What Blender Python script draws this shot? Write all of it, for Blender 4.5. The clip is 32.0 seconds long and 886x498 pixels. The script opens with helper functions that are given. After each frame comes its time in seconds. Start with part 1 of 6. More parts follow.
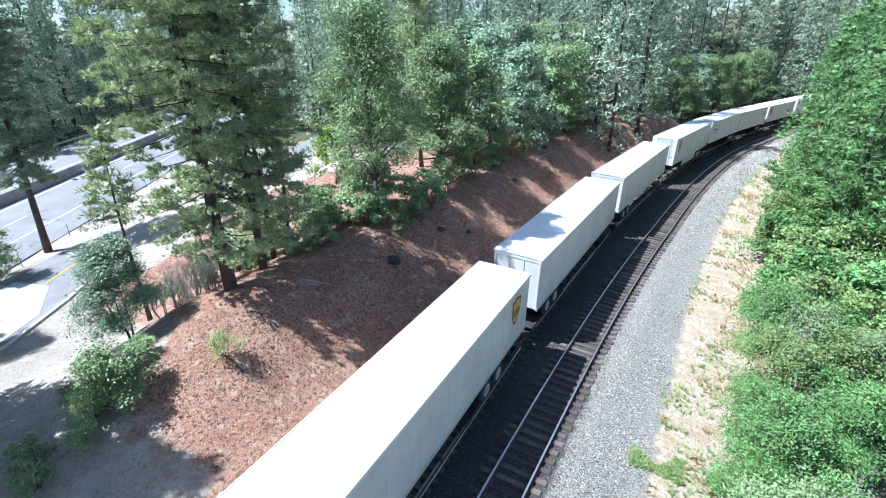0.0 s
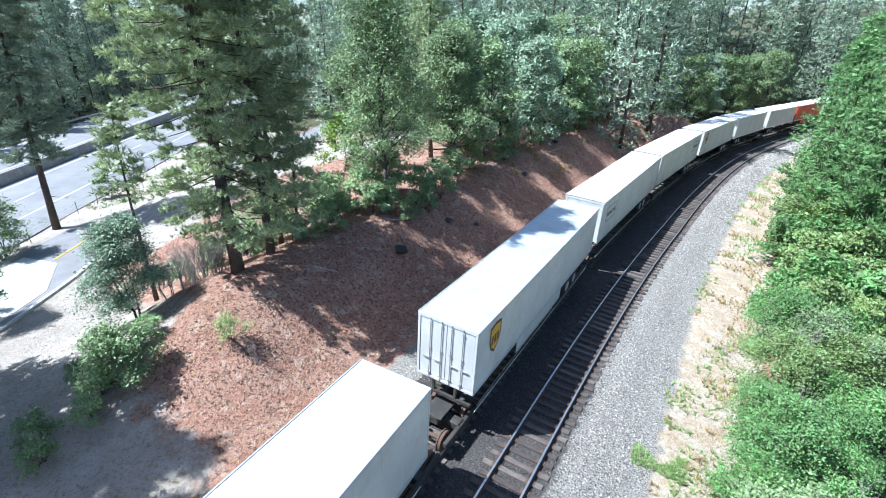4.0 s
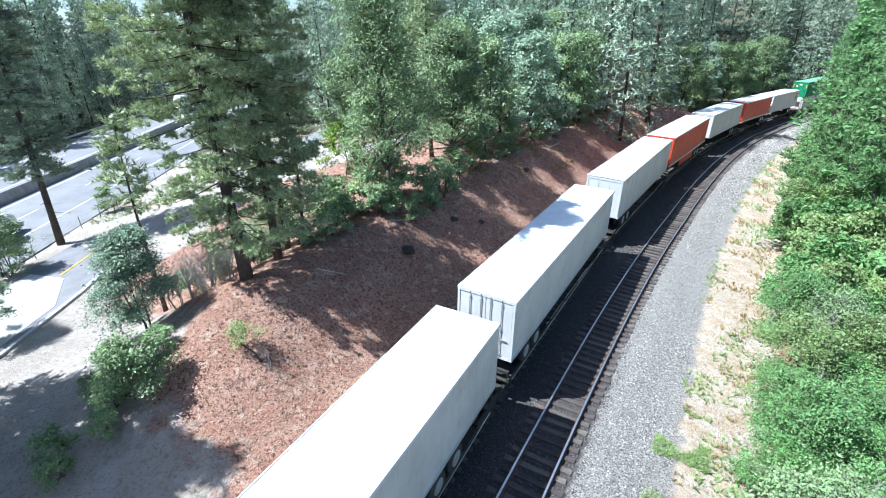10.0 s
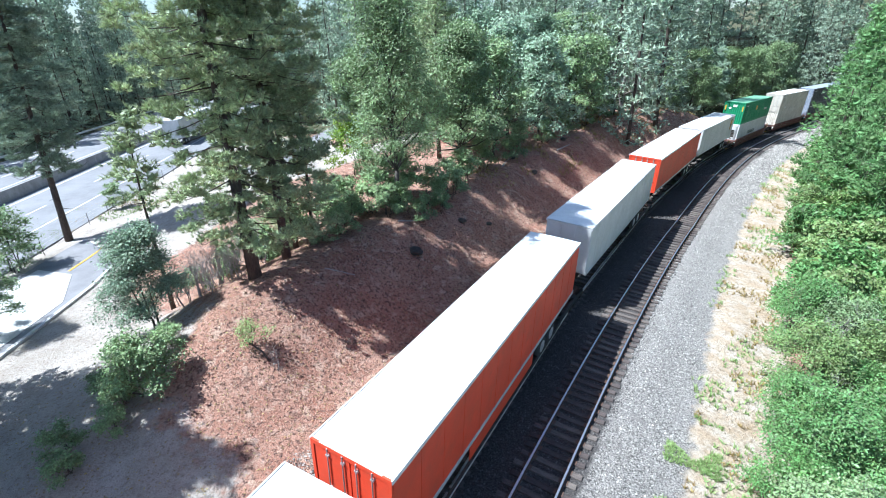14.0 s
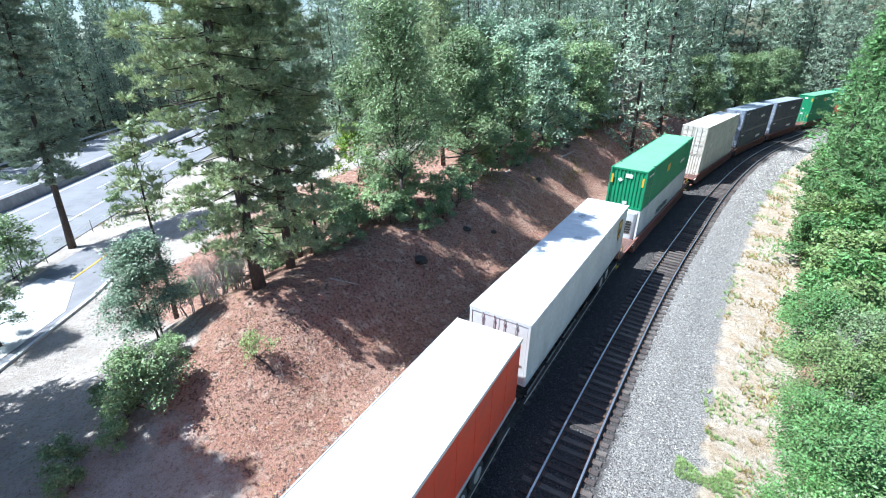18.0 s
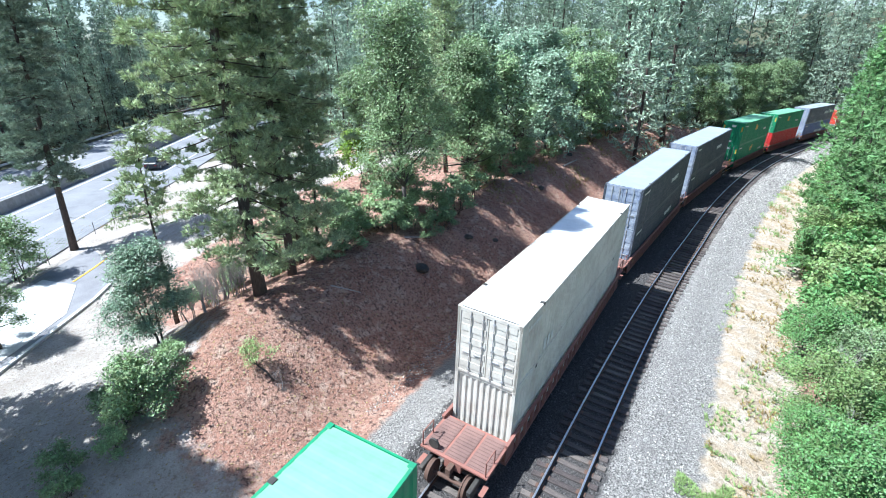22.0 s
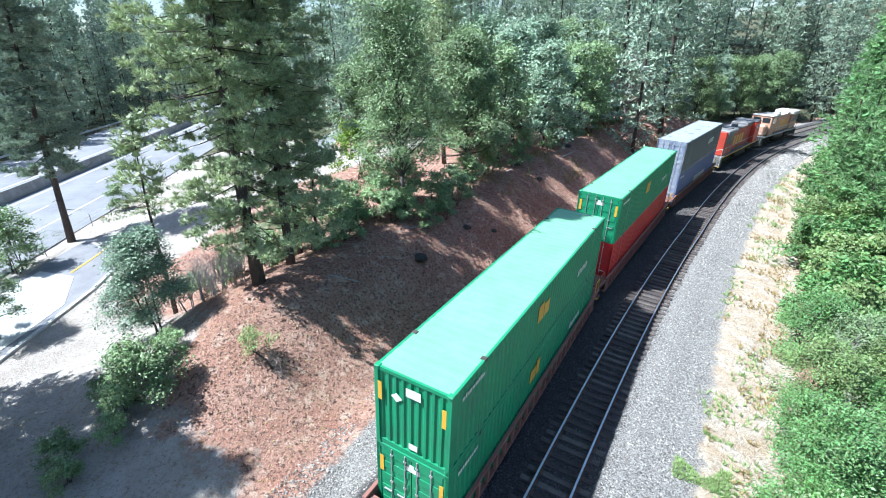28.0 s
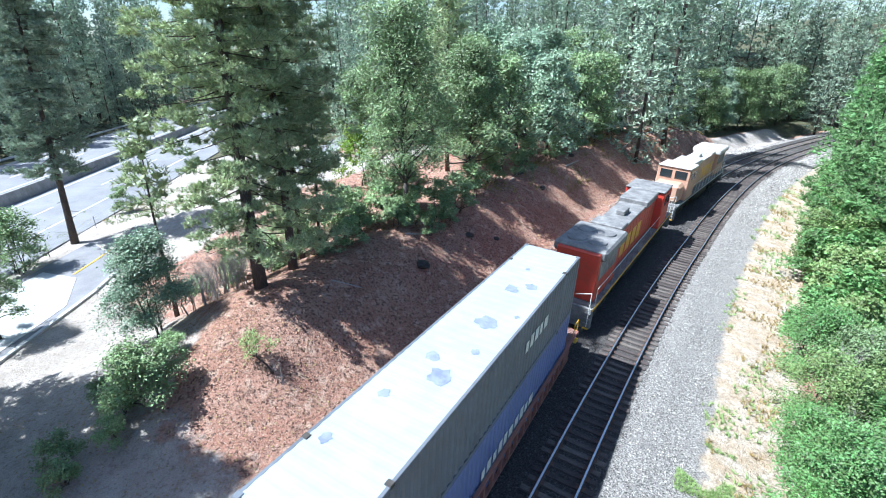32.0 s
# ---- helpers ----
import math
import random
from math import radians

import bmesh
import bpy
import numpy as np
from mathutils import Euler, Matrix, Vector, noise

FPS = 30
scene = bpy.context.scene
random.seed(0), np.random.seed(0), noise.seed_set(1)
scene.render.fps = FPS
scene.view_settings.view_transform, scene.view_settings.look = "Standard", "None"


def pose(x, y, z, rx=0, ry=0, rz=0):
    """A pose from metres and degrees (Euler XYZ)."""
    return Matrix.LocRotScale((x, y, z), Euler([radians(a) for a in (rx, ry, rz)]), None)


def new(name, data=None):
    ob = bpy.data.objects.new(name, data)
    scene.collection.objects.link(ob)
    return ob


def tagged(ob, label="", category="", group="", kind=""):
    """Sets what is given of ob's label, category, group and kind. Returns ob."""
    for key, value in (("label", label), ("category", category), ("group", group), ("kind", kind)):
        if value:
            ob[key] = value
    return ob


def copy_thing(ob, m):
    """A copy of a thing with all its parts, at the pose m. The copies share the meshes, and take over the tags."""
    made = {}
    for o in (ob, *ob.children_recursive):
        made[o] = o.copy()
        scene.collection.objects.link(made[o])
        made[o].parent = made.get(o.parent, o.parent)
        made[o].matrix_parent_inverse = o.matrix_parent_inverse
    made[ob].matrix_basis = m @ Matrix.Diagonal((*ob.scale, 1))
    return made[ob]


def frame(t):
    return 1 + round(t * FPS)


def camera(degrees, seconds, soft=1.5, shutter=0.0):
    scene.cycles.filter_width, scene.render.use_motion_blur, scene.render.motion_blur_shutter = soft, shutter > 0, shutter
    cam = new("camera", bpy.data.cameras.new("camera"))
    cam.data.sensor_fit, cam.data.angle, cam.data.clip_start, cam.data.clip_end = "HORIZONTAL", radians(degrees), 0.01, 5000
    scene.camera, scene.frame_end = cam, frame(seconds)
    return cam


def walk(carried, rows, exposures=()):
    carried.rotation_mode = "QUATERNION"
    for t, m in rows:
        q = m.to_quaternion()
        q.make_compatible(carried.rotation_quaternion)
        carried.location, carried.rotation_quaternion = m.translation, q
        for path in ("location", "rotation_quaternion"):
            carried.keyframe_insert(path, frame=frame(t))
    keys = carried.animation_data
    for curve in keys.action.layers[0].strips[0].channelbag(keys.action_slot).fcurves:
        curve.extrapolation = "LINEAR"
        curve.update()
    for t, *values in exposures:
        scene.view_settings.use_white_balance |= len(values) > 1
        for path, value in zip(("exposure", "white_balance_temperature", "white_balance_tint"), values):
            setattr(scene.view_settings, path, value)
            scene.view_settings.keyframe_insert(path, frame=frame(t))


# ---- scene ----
# ---------------------------------------------------------------- camera
cam = camera(85.58, 32.0, soft=1.0)

# seconds, yaw, pitch, roll, x, y, z of the hovering camera
HOVER = [
    (0.0, -1.32, -22.91, -2.14, 1.33, -0.65, 14.78),
    (0.5, -1.41, -22.69, -2.20, 1.34, -0.67, 14.74),
    (1.0, -1.46, -24.78, -2.34, 1.16, -0.69, 14.51),
    (1.5, -1.35, -23.41, -2.14, 1.25, -0.64, 14.67),
    (2.0, -1.09, -23.26, -2.13, 1.16, -0.61, 14.72),
    (2.5, -1.13, -22.98, -1.17, 1.23, -0.61, 14.72),
    (3.0, -0.67, -23.14, -1.87, 1.05, -0.61, 14.73),
    (3.5, -0.79, -23.99, 0.23, 1.13, -0.60, 14.65),
    (5.5, -0.80, -23.06, -2.73, 0.86, -0.35, 14.81),
    (6.0, -1.15, -23.69, -1.25, 1.02, -0.45, 14.73),
    (6.5, -0.76, -22.67, -2.92, 0.85, -0.42, 14.77),
    (7.0, -1.03, -23.82, -1.96, 0.89, -0.49, 14.68),
    (7.5, -0.76, -22.24, -2.90, 0.79, -0.39, 14.80),
    (8.0, -0.70, -23.83, -2.46, 0.81, -0.44, 14.63),
    (8.5, -0.88, -23.39, -1.42, 0.88, -0.47, 14.65),
    (9.0, -0.94, -24.17, -1.08, 0.84, -0.52, 14.52),
    (9.5, -0.50, -22.15, -3.54, 0.63, -0.29, 14.83),
    (10.0, -0.68, -23.69, -2.72, 0.67, -0.47, 14.47),
    (10.5, -0.87, -24.80, -1.82, 0.78, -0.58, 14.27),
    (11.0, -0.49, -21.85, -2.41, 0.60, -0.33, 14.65),
    (11.5, -0.42, -24.67, -2.90, 0.46, -0.52, 14.17),
    (12.0, -0.99, -22.75, -1.17, 0.65, -0.40, 14.48),
    (12.5, -0.42, -22.67, -2.42, 0.37, -0.40, 14.36),
    (13.0, -0.39, -23.73, -1.78, 0.37, -0.45, 14.22),
    (13.5, -0.25, -23.52, -2.11, 0.34, -0.35, 14.33),
    (15.5, -0.45, -23.46, -1.73, 0.41, -0.35, 14.54),
    (16.0, -0.31, -22.74, -1.36, 0.35, -0.29, 14.60),
    (16.5, -0.42, -23.87, -1.46, 0.31, -0.27, 14.48),
    (17.0, -0.30, -22.87, -2.11, 0.28, -0.14, 14.68),
    (17.5, -0.08, -22.41, -2.55, 0.22, -0.07, 14.70),
    (18.0, -0.09, -22.98, -2.05, 0.14, -0.02, 14.64),
    (18.5, -0.10, -22.59, -1.81, 0.10, 0.06, 14.74),
    (19.0, -0.15, -22.49, -1.88, 0.11, 0.04, 14.75),
    (19.5, -0.09, -21.87, -2.06, 0.15, 0.19, 15.00),
    (20.0, -0.19, -23.27, -1.84, 0.03, 0.02, 14.61),
    (20.5, -0.03, -21.90, -2.23, 0.09, 0.10, 14.86),
    (21.0, -0.25, -24.30, -1.17, 0.05, -0.09, 14.46),
    (21.5, 0.01, -21.67, -1.88, 0.09, 0.15, 14.97),
    (22.0, 0.04, -22.46, -1.24, 0.12, 0.08, 14.88),
    (22.5, -0.03, -22.43, -0.97, 0.15, 0.13, 14.93),
    (23.0, 0.11, -22.37, -1.73, 0.07, 0.11, 14.90),
    (23.5, 0.03, -22.27, -1.63, 0.08, 0.14, 14.93),
    (24.0, 0.01, -22.09, -1.96, 0.09, 0.14, 14.95),
    (24.5, -0.15, -23.57, -1.28, 0.10, -0.04, 14.59),
    (25.0, -0.28, -22.60, -2.15, 0.15, 0.09, 14.84),
    (25.5, -0.40, -23.37, -1.36, 0.16, -0.10, 14.53),
    (27.5, 0.14, -23.31, -2.19, -0.03, 0.04, 14.61),
    (28.0, -0.19, -23.11, -1.31, 0.08, -0.02, 14.58),
    (28.5, 0.04, -21.49, -1.63, 0.08, 0.21, 15.01),
    (29.0, 0.09, -22.42, -1.76, -0.01, 0.12, 14.78),
    (29.5, -0.09, -22.92, -1.27, 0.13, 0.09, 14.77),
    (30.0, -0.59, -23.29, -0.40, 0.28, 0.02, 14.75),
    (30.5, -0.22, -22.21, -1.62, 0.18, 0.11, 14.77),
    (31.0, 0.15, -22.19, -1.54, 0.05, 0.12, 14.62),
    (31.5, 0.05, -22.51, -1.81, 0.04, 0.05, 14.51),
    (32.0, 0.03, -22.21, -0.54, 0.04, -0.02, 14.55),
]


def hover_pose(yaw, pitch, roll, x, y, z):
    return pose(x, y, z, 0, 0, yaw) @ pose(0, 0, 0, 90 + pitch) @ pose(0, 0, 0, 0, 0, roll)


walk(cam, [(r[0], hover_pose(*r[1:])) for r in HOVER], exposures=[(0.0, 1.17, 5470, 5), (20.0, 1.17, 5470, 5), (24.0, 1.26, 5470, 5), (32.0, 1.26, 5470, 5)])

# ---------------------------------------------------------------- light
SUN_TRAVEL = Vector((0.994, 0.113, 0)).normalized()
SUN_ELEV = radians(58.3)
sun = new("sun", bpy.data.lights.new("sun", "SUN"))
sun.data.energy, sun.data.angle, sun.data.color = 5.0, radians(0.53), (1.0, 0.97, 0.92)
_dir = SUN_TRAVEL * math.cos(SUN_ELEV) + Vector((0, 0, -math.sin(SUN_ELEV)))
sun.matrix_world = Matrix.Translation((-40, 0, 60)) @ _dir.to_track_quat("-Z", "Y").to_matrix().to_4x4()

world = bpy.data.worlds.new("sky")
scene.world = world
world.use_nodes = True
_wn = world.node_tree.nodes
_wn.clear()
_sky = _wn.new("ShaderNodeTexSky")
_sky.sky_type, _sky.sun_disc = "NISHITA", False
_sky.sun_elevation = SUN_ELEV
_sky.sun_rotation = math.atan2(-SUN_TRAVEL.x, -SUN_TRAVEL.y)
_bg = _wn.new("ShaderNodeBackground")
_bg.inputs["Strength"].default_value = 0.08
_wo = _wn.new("ShaderNodeOutputWorld")
world.node_tree.links.new(_sky.outputs[0], _bg.inputs["Color"])
world.node_tree.links.new(_bg.outputs[0], _wo.inputs["Surface"])

# ---------------------------------------------------------------- materials
MATS = {}


def material(name, a, b, scale=3.0, rough=0.8, metal=0.0, bump=0.0, bump_scale=30.0, fine=0.25, spec=0.5,
             third=None, third_scale=0.4, third_amount=0.5, per_object=0.0, per_island=0.0, translucent=0.0, stretch=(1, 1, 1),
             third_sharp=0.12):
    """Two colours mixed by coarse and fine noise, an optional third in large patches, and a fine bump."""
    if name in MATS:
        return MATS[name]
    m = bpy.data.materials.new(name)
    MATS[name] = m
    m.use_nodes = True
    nt = m.node_tree
    n, l = nt.nodes, nt.links
    n.clear()
    out = n.new("ShaderNodeOutputMaterial")
    bsdf = n.new("ShaderNodeBsdfPrincipled")
    co = n.new("ShaderNodeTexCoord")
    mp = n.new("ShaderNodeMapping")
    mp.inputs["Scale"].default_value = stretch
    l.new(co.outputs["Object"], mp.inputs[0])
    n1 = n.new("ShaderNodeTexNoise")
    n1.inputs["Scale"].default_value = scale
    n1.inputs["Detail"].default_value = 6
    n1.inputs["Roughness"].default_value = 0.65
    l.new(mp.outputs[0], n1.inputs["Vector"])
    ramp = n.new("ShaderNodeMapRange")
    ramp.inputs["From Min"].default_value, ramp.inputs["From Max"].default_value = 0.33, 0.67
    l.new(n1.outputs[0], ramp.inputs[0])
    mix = n.new("ShaderNodeMix")
    mix.data_type = "RGBA"
    mix.inputs[6].default_value, mix.inputs[7].default_value = (*a, 1), (*b, 1)
    l.new(ramp.outputs[0], mix.inputs[0])
    col = mix.outputs[2]
    if third:
        n3 = n.new("ShaderNodeTexNoise")
        n3.inputs["Scale"].default_value = third_scale
        n3.inputs["Detail"].default_value = 8
        n3.inputs["Roughness"].default_value = 0.7
        l.new(mp.outputs[0], n3.inputs["Vector"])
        r3 = n.new("ShaderNodeMapRange")
        c = 0.72 - 0.44 * third_amount
        r3.inputs["From Min"].default_value, r3.inputs["From Max"].default_value = c - third_sharp, c + third_sharp
        l.new(n3.outputs[0], r3.inputs[0])
        m3 = n.new("ShaderNodeMix")
        m3.data_type = "RGBA"
        m3.inputs[7].default_value = (*third, 1)
        l.new(r3.outputs[0], m3.inputs[0])
        l.new(col, m3.inputs[6])
        col = m3.outputs[2]
    n2 = n.new("ShaderNodeTexNoise")
    n2.inputs["Scale"].default_value = bump_scale
    n2.inputs["Detail"].default_value = 4
    l.new(mp.outputs[0], n2.inputs["Vector"])
    val = n.new("ShaderNodeMapRange")
    val.inputs["From Min"].default_value, val.inputs["From Max"].default_value = 0.25, 0.75
    val.inputs["To Min"].default_value, val.inputs["To Max"].default_value = 1 - fine, 1 + fine
    l.new(n2.outputs[0], val.inputs[0])
    hsv = n.new("ShaderNodeHueSaturation")
    l.new(col, hsv.inputs["Color"])
    v = val.outputs[0]
    for amount, node, socket in ((per_object, "ShaderNodeObjectInfo", "Random"), (per_island, "ShaderNodeNewGeometry", "Random Per Island")):
        if amount:
            oi = n.new(node)
            mr = n.new("ShaderNodeMapRange")
            mr.inputs["To Min"].default_value, mr.inputs["To Max"].default_value = 1 - amount, 1 + amount
            l.new(oi.outputs[socket], mr.inputs[0])
            mu = n.new("ShaderNodeMath")
            mu.operation = "MULTIPLY"
            l.new(v, mu.inputs[0])
            l.new(mr.outputs[0], mu.inputs[1])
            v = mu.outputs[0]
            hu = n.new("ShaderNodeMapRange")
            hu.inputs["To Min"].default_value, hu.inputs["To Max"].default_value = 0.5 - amount * 0.05, 0.5 + amount * 0.05
            l.new(oi.outputs[socket], hu.inputs[0])
            l.new(hu.outputs[0], hsv.inputs["Hue"])
    l.new(v, hsv.inputs["Value"])
    l.new(hsv.outputs[0], bsdf.inputs["Base Color"])
    bsdf.inputs["Roughness"].default_value = rough
    bsdf.inputs["Metallic"].default_value = metal
    bsdf.inputs["Specular IOR Level"].default_value = spec
    if bump:
        bp = n.new("ShaderNodeBump")
        bp.inputs["Strength"].default_value = bump
        bp.inputs["Distance"].default_value = 0.05
        l.new(n2.outputs[0], bp.inputs["Height"])
        l.new(bp.outputs[0], bsdf.inputs["Normal"])
    shader = bsdf.outputs[0]
    if translucent:
        tr = n.new("ShaderNodeBsdfTranslucent")
        l.new(hsv.outputs[0], tr.inputs["Color"])
        ms = n.new("ShaderNodeMixShader")
        ms.inputs[0].default_value = translucent
        l.new(shader, ms.inputs[1])
        l.new(tr.outputs[0], ms.inputs[2])
        shader = ms.outputs[0]
    l.new(shader, out.inputs["Surface"])
    return m


def paint(name, c, rough=0.45, dirt=(0.25, 0.2, 0.16), dirt_amount=0.25, metal=0.0, fine=0.06):
    d = tuple(x * 0.82 for x in c)
    return material(name, c, d, scale=0.6, rough=rough, metal=metal, fine=fine, bump_scale=60, third=dirt, third_scale=1.3,
                    third_amount=dirt_amount * 0.7, third_sharp=0.16, spec=0.4)


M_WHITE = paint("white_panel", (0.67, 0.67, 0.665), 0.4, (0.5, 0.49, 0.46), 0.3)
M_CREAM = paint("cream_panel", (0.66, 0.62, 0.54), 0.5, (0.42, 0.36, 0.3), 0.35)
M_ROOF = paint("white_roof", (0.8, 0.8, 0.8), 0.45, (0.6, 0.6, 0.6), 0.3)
M_ALU = paint("mill_aluminium", (0.62, 0.65, 0.68), 0.38, (0.45, 0.46, 0.48), 0.3, metal=0.35)
M_ORANGE = paint("orange_panel", (0.74, 0.075, 0.03), 0.5, (0.5, 0.08, 0.04), 0.3)
M_GREEN = paint("green_steel", (0.03, 0.27, 0.12), 0.5, (0.04, 0.17, 0.1), 0.3)
# Roof copy of M_GREEN, paled to hold the overexposed look of full sun.
M_GREENROOF = paint("sunlit_green_roof", (0.20, 0.43, 0.26), 0.5, (0.15, 0.34, 0.20), 0.35)
M_RED = paint("red_steel", (0.58, 0.03, 0.03), 0.5, (0.34, 0.05, 0.04), 0.3)
M_NAVY = paint("navy_steel", (0.062, 0.072, 0.09), 0.55, (0.11, 0.115, 0.125), 0.4)
M_NAVYROOF = paint("pale_blue_roof", (0.345, 0.385, 0.415), 0.5, (0.26, 0.29, 0.325), 0.4)
M_PALEROOF = paint("weathered_pale_roof", (0.355, 0.395, 0.41), 0.5, (0.29, 0.325, 0.345), 0.4)
# Container ends: sun and glare on dark doors painted as lighter blue.
M_DOORBLUE = paint("sunlit_blue_door", (0.22, 0.26, 0.36), 0.5, (0.42, 0.45, 0.48), 0.5)
M_GREYSTEEL = paint("grey_steel", (0.145, 0.16, 0.185), 0.5, (0.09, 0.09, 0.10), 0.35)
M_BLUE = paint("lilac_blue_steel", (0.15, 0.185, 0.37), 0.5, (0.14, 0.16, 0.28), 0.3)
M_WELL = paint("oxide_well_car", (0.30, 0.13, 0.10), 0.75, (0.20, 0.10, 0.08), 0.4)
M_YELLOW = paint("yellow_paint", (0.75, 0.42, 0.04), 0.5, (0.4, 0.25, 0.08), 0.25)
M_UNDER = paint("black_underframe", (0.035, 0.033, 0.032), 0.7, (0.1, 0.085, 0.07), 0.4)
M_TYRE = material("tyre_rubber", (0.03, 0.03, 0.03), (0.05, 0.05, 0.05), 8, 0.85)
M_RIM = paint("wheel_rim", (0.6, 0.6, 0.6), 0.4, (0.3, 0.28, 0.26), 0.35, metal=0.5)
M_STEEL = material("polished_rail_head", (0.80, 0.80, 0.82), (0.68, 0.68, 0.70), 4, 0.42, 1.0)
M_RUST = material("rail_rust", (0.13, 0.07, 0.045), (0.08, 0.05, 0.04), 12, 0.85, 0.0, 0.3, 60)
M_TIE = material("tie_timber", (0.135, 0.108, 0.097), (0.062, 0.052, 0.048), 2.5, 0.92, 0, 0.5, 22, 0.3, per_object=0.4, stretch=(1, 6, 6))
M_BALLAST = material("ballast_gravel", (0.22, 0.205, 0.19), (0.13, 0.12, 0.115), 9, 0.95, 0, 1.0, 22, 0.5, third=(0.30, 0.285, 0.26), third_scale=14, third_amount=0.45)
M_STONE = material("ballast_stone", (0.47, 0.44, 0.41), (0.22, 0.20, 0.185), 3, 0.95, 0, 0.3, 30, 0.2, per_island=0.6)
# Bed stones darker than the shoulder's, partly to carry the train's shade.
M_BEDSTONE = material("dark_ballast_stone", (0.14, 0.128, 0.122), (0.07, 0.065, 0.063), 3, 0.95, 0, 0.3, 30, 0.2, per_island=0.5)
M_ASPHALT = material("old_asphalt", (0.20, 0.20, 0.212), (0.155, 0.155, 0.165), 0.7, 0.85, 0, 0.35, 40, 0.2, third=(0.235, 0.235, 0.245), third_scale=0.15, third_amount=0.45)
M_PATH = material("path_asphalt", (0.235, 0.23, 0.24), (0.18, 0.175, 0.185), 0.9, 0.88, 0, 0.35, 40, 0.2)
M_CONC = material("pale_concrete", (0.55, 0.545, 0.53), (0.46, 0.455, 0.44), 1.2, 0.85, 0, 0.2, 25, 0.12, third=(0.36, 0.35, 0.34), third_scale=2.0, third_amount=0.25)
# Darker than M_CONC: shade on the barrier's near face is in the colour.
M_WALLCONC = material("shaded_barrier_concrete", (0.36, 0.345, 0.34), (0.27, 0.26, 0.255), 1.2, 0.9, 0, 0.2, 25, 0.12, third=(0.22, 0.21, 0.2), third_scale=1.0, third_amount=0.4)
M_REDWOOD = material("broken_red_wood", (0.40, 0.20, 0.13), (0.24, 0.12, 0.085), 3, 0.9, 0, 0.4, 20, 0.25, per_object=0.4)
M_LINE = material("white_road_line", (0.75, 0.75, 0.73), (0.6, 0.6, 0.58), 3, 0.7, fine=0.15)
M_YLINE = material("yellow_road_line", (0.7, 0.42, 0.05), (0.55, 0.33, 0.05), 3, 0.7, fine=0.15)
M_BARK = material("pine_bark", (0.105, 0.075, 0.06), (0.05, 0.04, 0.035), 5, 0.95, 0, 1.0, 16, 0.4, stretch=(1, 1, 0.3))
M_GREYBARK = material("oak_bark", (0.10, 0.085, 0.07), (0.05, 0.042, 0.038), 6, 0.95, 0, 0.8, 18, 0.35, stretch=(1, 1, 0.4))
M_DEADBARK = material("dead_wood", (0.42, 0.37, 0.34), (0.28, 0.25, 0.235), 5, 0.9, 0, 0.5, 20, 0.25, stretch=(1, 1, 0.3))
M_NEEDLE = material("pine_needles", (0.50, 0.56, 0.31), (0.25, 0.31, 0.17), 0.8, 0.5, fine=0.2, per_island=0.4, per_object=0.12, translucent=0.14, spec=0.4)
M_FARNEEDLE = material("far_conifer_needles", (0.38, 0.455, 0.33), (0.22, 0.285, 0.215), 0.3, 0.55, fine=0.2, per_island=0.4, per_object=0.22, translucent=0.14, spec=0.12)
M_OAKLEAF = material("oak_leaves", (0.30, 0.40, 0.18), (0.15, 0.22, 0.105), 0.6, 0.45, fine=0.2, per_island=0.4, per_object=0.18, translucent=0.16, spec=0.4)
M_GREYLEAF = material("grey_green_leaves", (0.32, 0.42, 0.28), (0.19, 0.27, 0.18), 0.6, 0.45, fine=0.2, per_island=0.45, per_object=0.15, translucent=0.16, spec=0.45)
M_BRIGHTLEAF = material("bright_shrub_leaves", (0.205, 0.355, 0.115), (0.12, 0.235, 0.08), 0.5, 0.45, fine=0.2, per_island=0.5, per_object=0.22, translucent=0.3, spec=0.45)
M_THICKETPINE = material("thicket_pine_needles", (0.22, 0.37, 0.14), (0.135, 0.25, 0.095), 0.5, 0.5, fine=0.2, per_island=0.4, per_object=0.15, translucent=0.28, spec=0.35)
M_OLIVELEAF = material("olive_shrub_leaves", (0.255, 0.345, 0.12), (0.155, 0.225, 0.08), 0.5, 0.45, fine=0.2, per_island=0.5, per_object=0.2, translucent=0.28, spec=0.45)
M_LIMELEAF = material("lime_leaves", (0.24, 0.33, 0.04), (0.16, 0.25, 0.04), 0.6, 0.5, fine=0.2, per_island=0.4, translucent=0.4, spec=0.35)
M_DRYGRASS = material("dry_grass", (0.42, 0.32, 0.14), (0.30, 0.22, 0.09), 1.0, 0.8, fine=0.2, per_island=0.35, translucent=0.25)
M_GREENGRASS = material("green_grass", (0.38, 0.48, 0.20), (0.27, 0.38, 0.14), 1.0, 0.6, fine=0.2, per_island=0.35, translucent=0.35)
M_DUFF = material("fallen_twigs", (0.40, 0.23, 0.16), (0.17, 0.10, 0.08), 1.0, 0.9, fine=0.2, per_island=0.45)

# ---------------------------------------------------------------- the line of the tracks
BANK = radians(3.46)
GAP = 3.60            # between the two track centres
S0, S1 = -800, 520
_s = np.arange(S0, S1 + 1, 1.0)
_q = np.clip(_s, 0, 80) / 100
_th = 0.5023 + 0.1792 * _q + 0.341 * _q**2 - 0.2337 * _q**3 + 0.0032 * np.maximum(0, _s - 80)
_mid = (_th[1:] + _th[:-1]) / 2
_X = np.concatenate([[0], np.cumsum(np.sin(_mid))])
_Y = np.concatenate([[0], np.cumsum(np.cos(_mid))])
_X += -4.2283 - _X[-S0]
_Y += -2.0 - _Y[-S0]
_u = np.clip(_s - 35, 0, 65)
_w = np.clip(_s - 100, 0, 60)
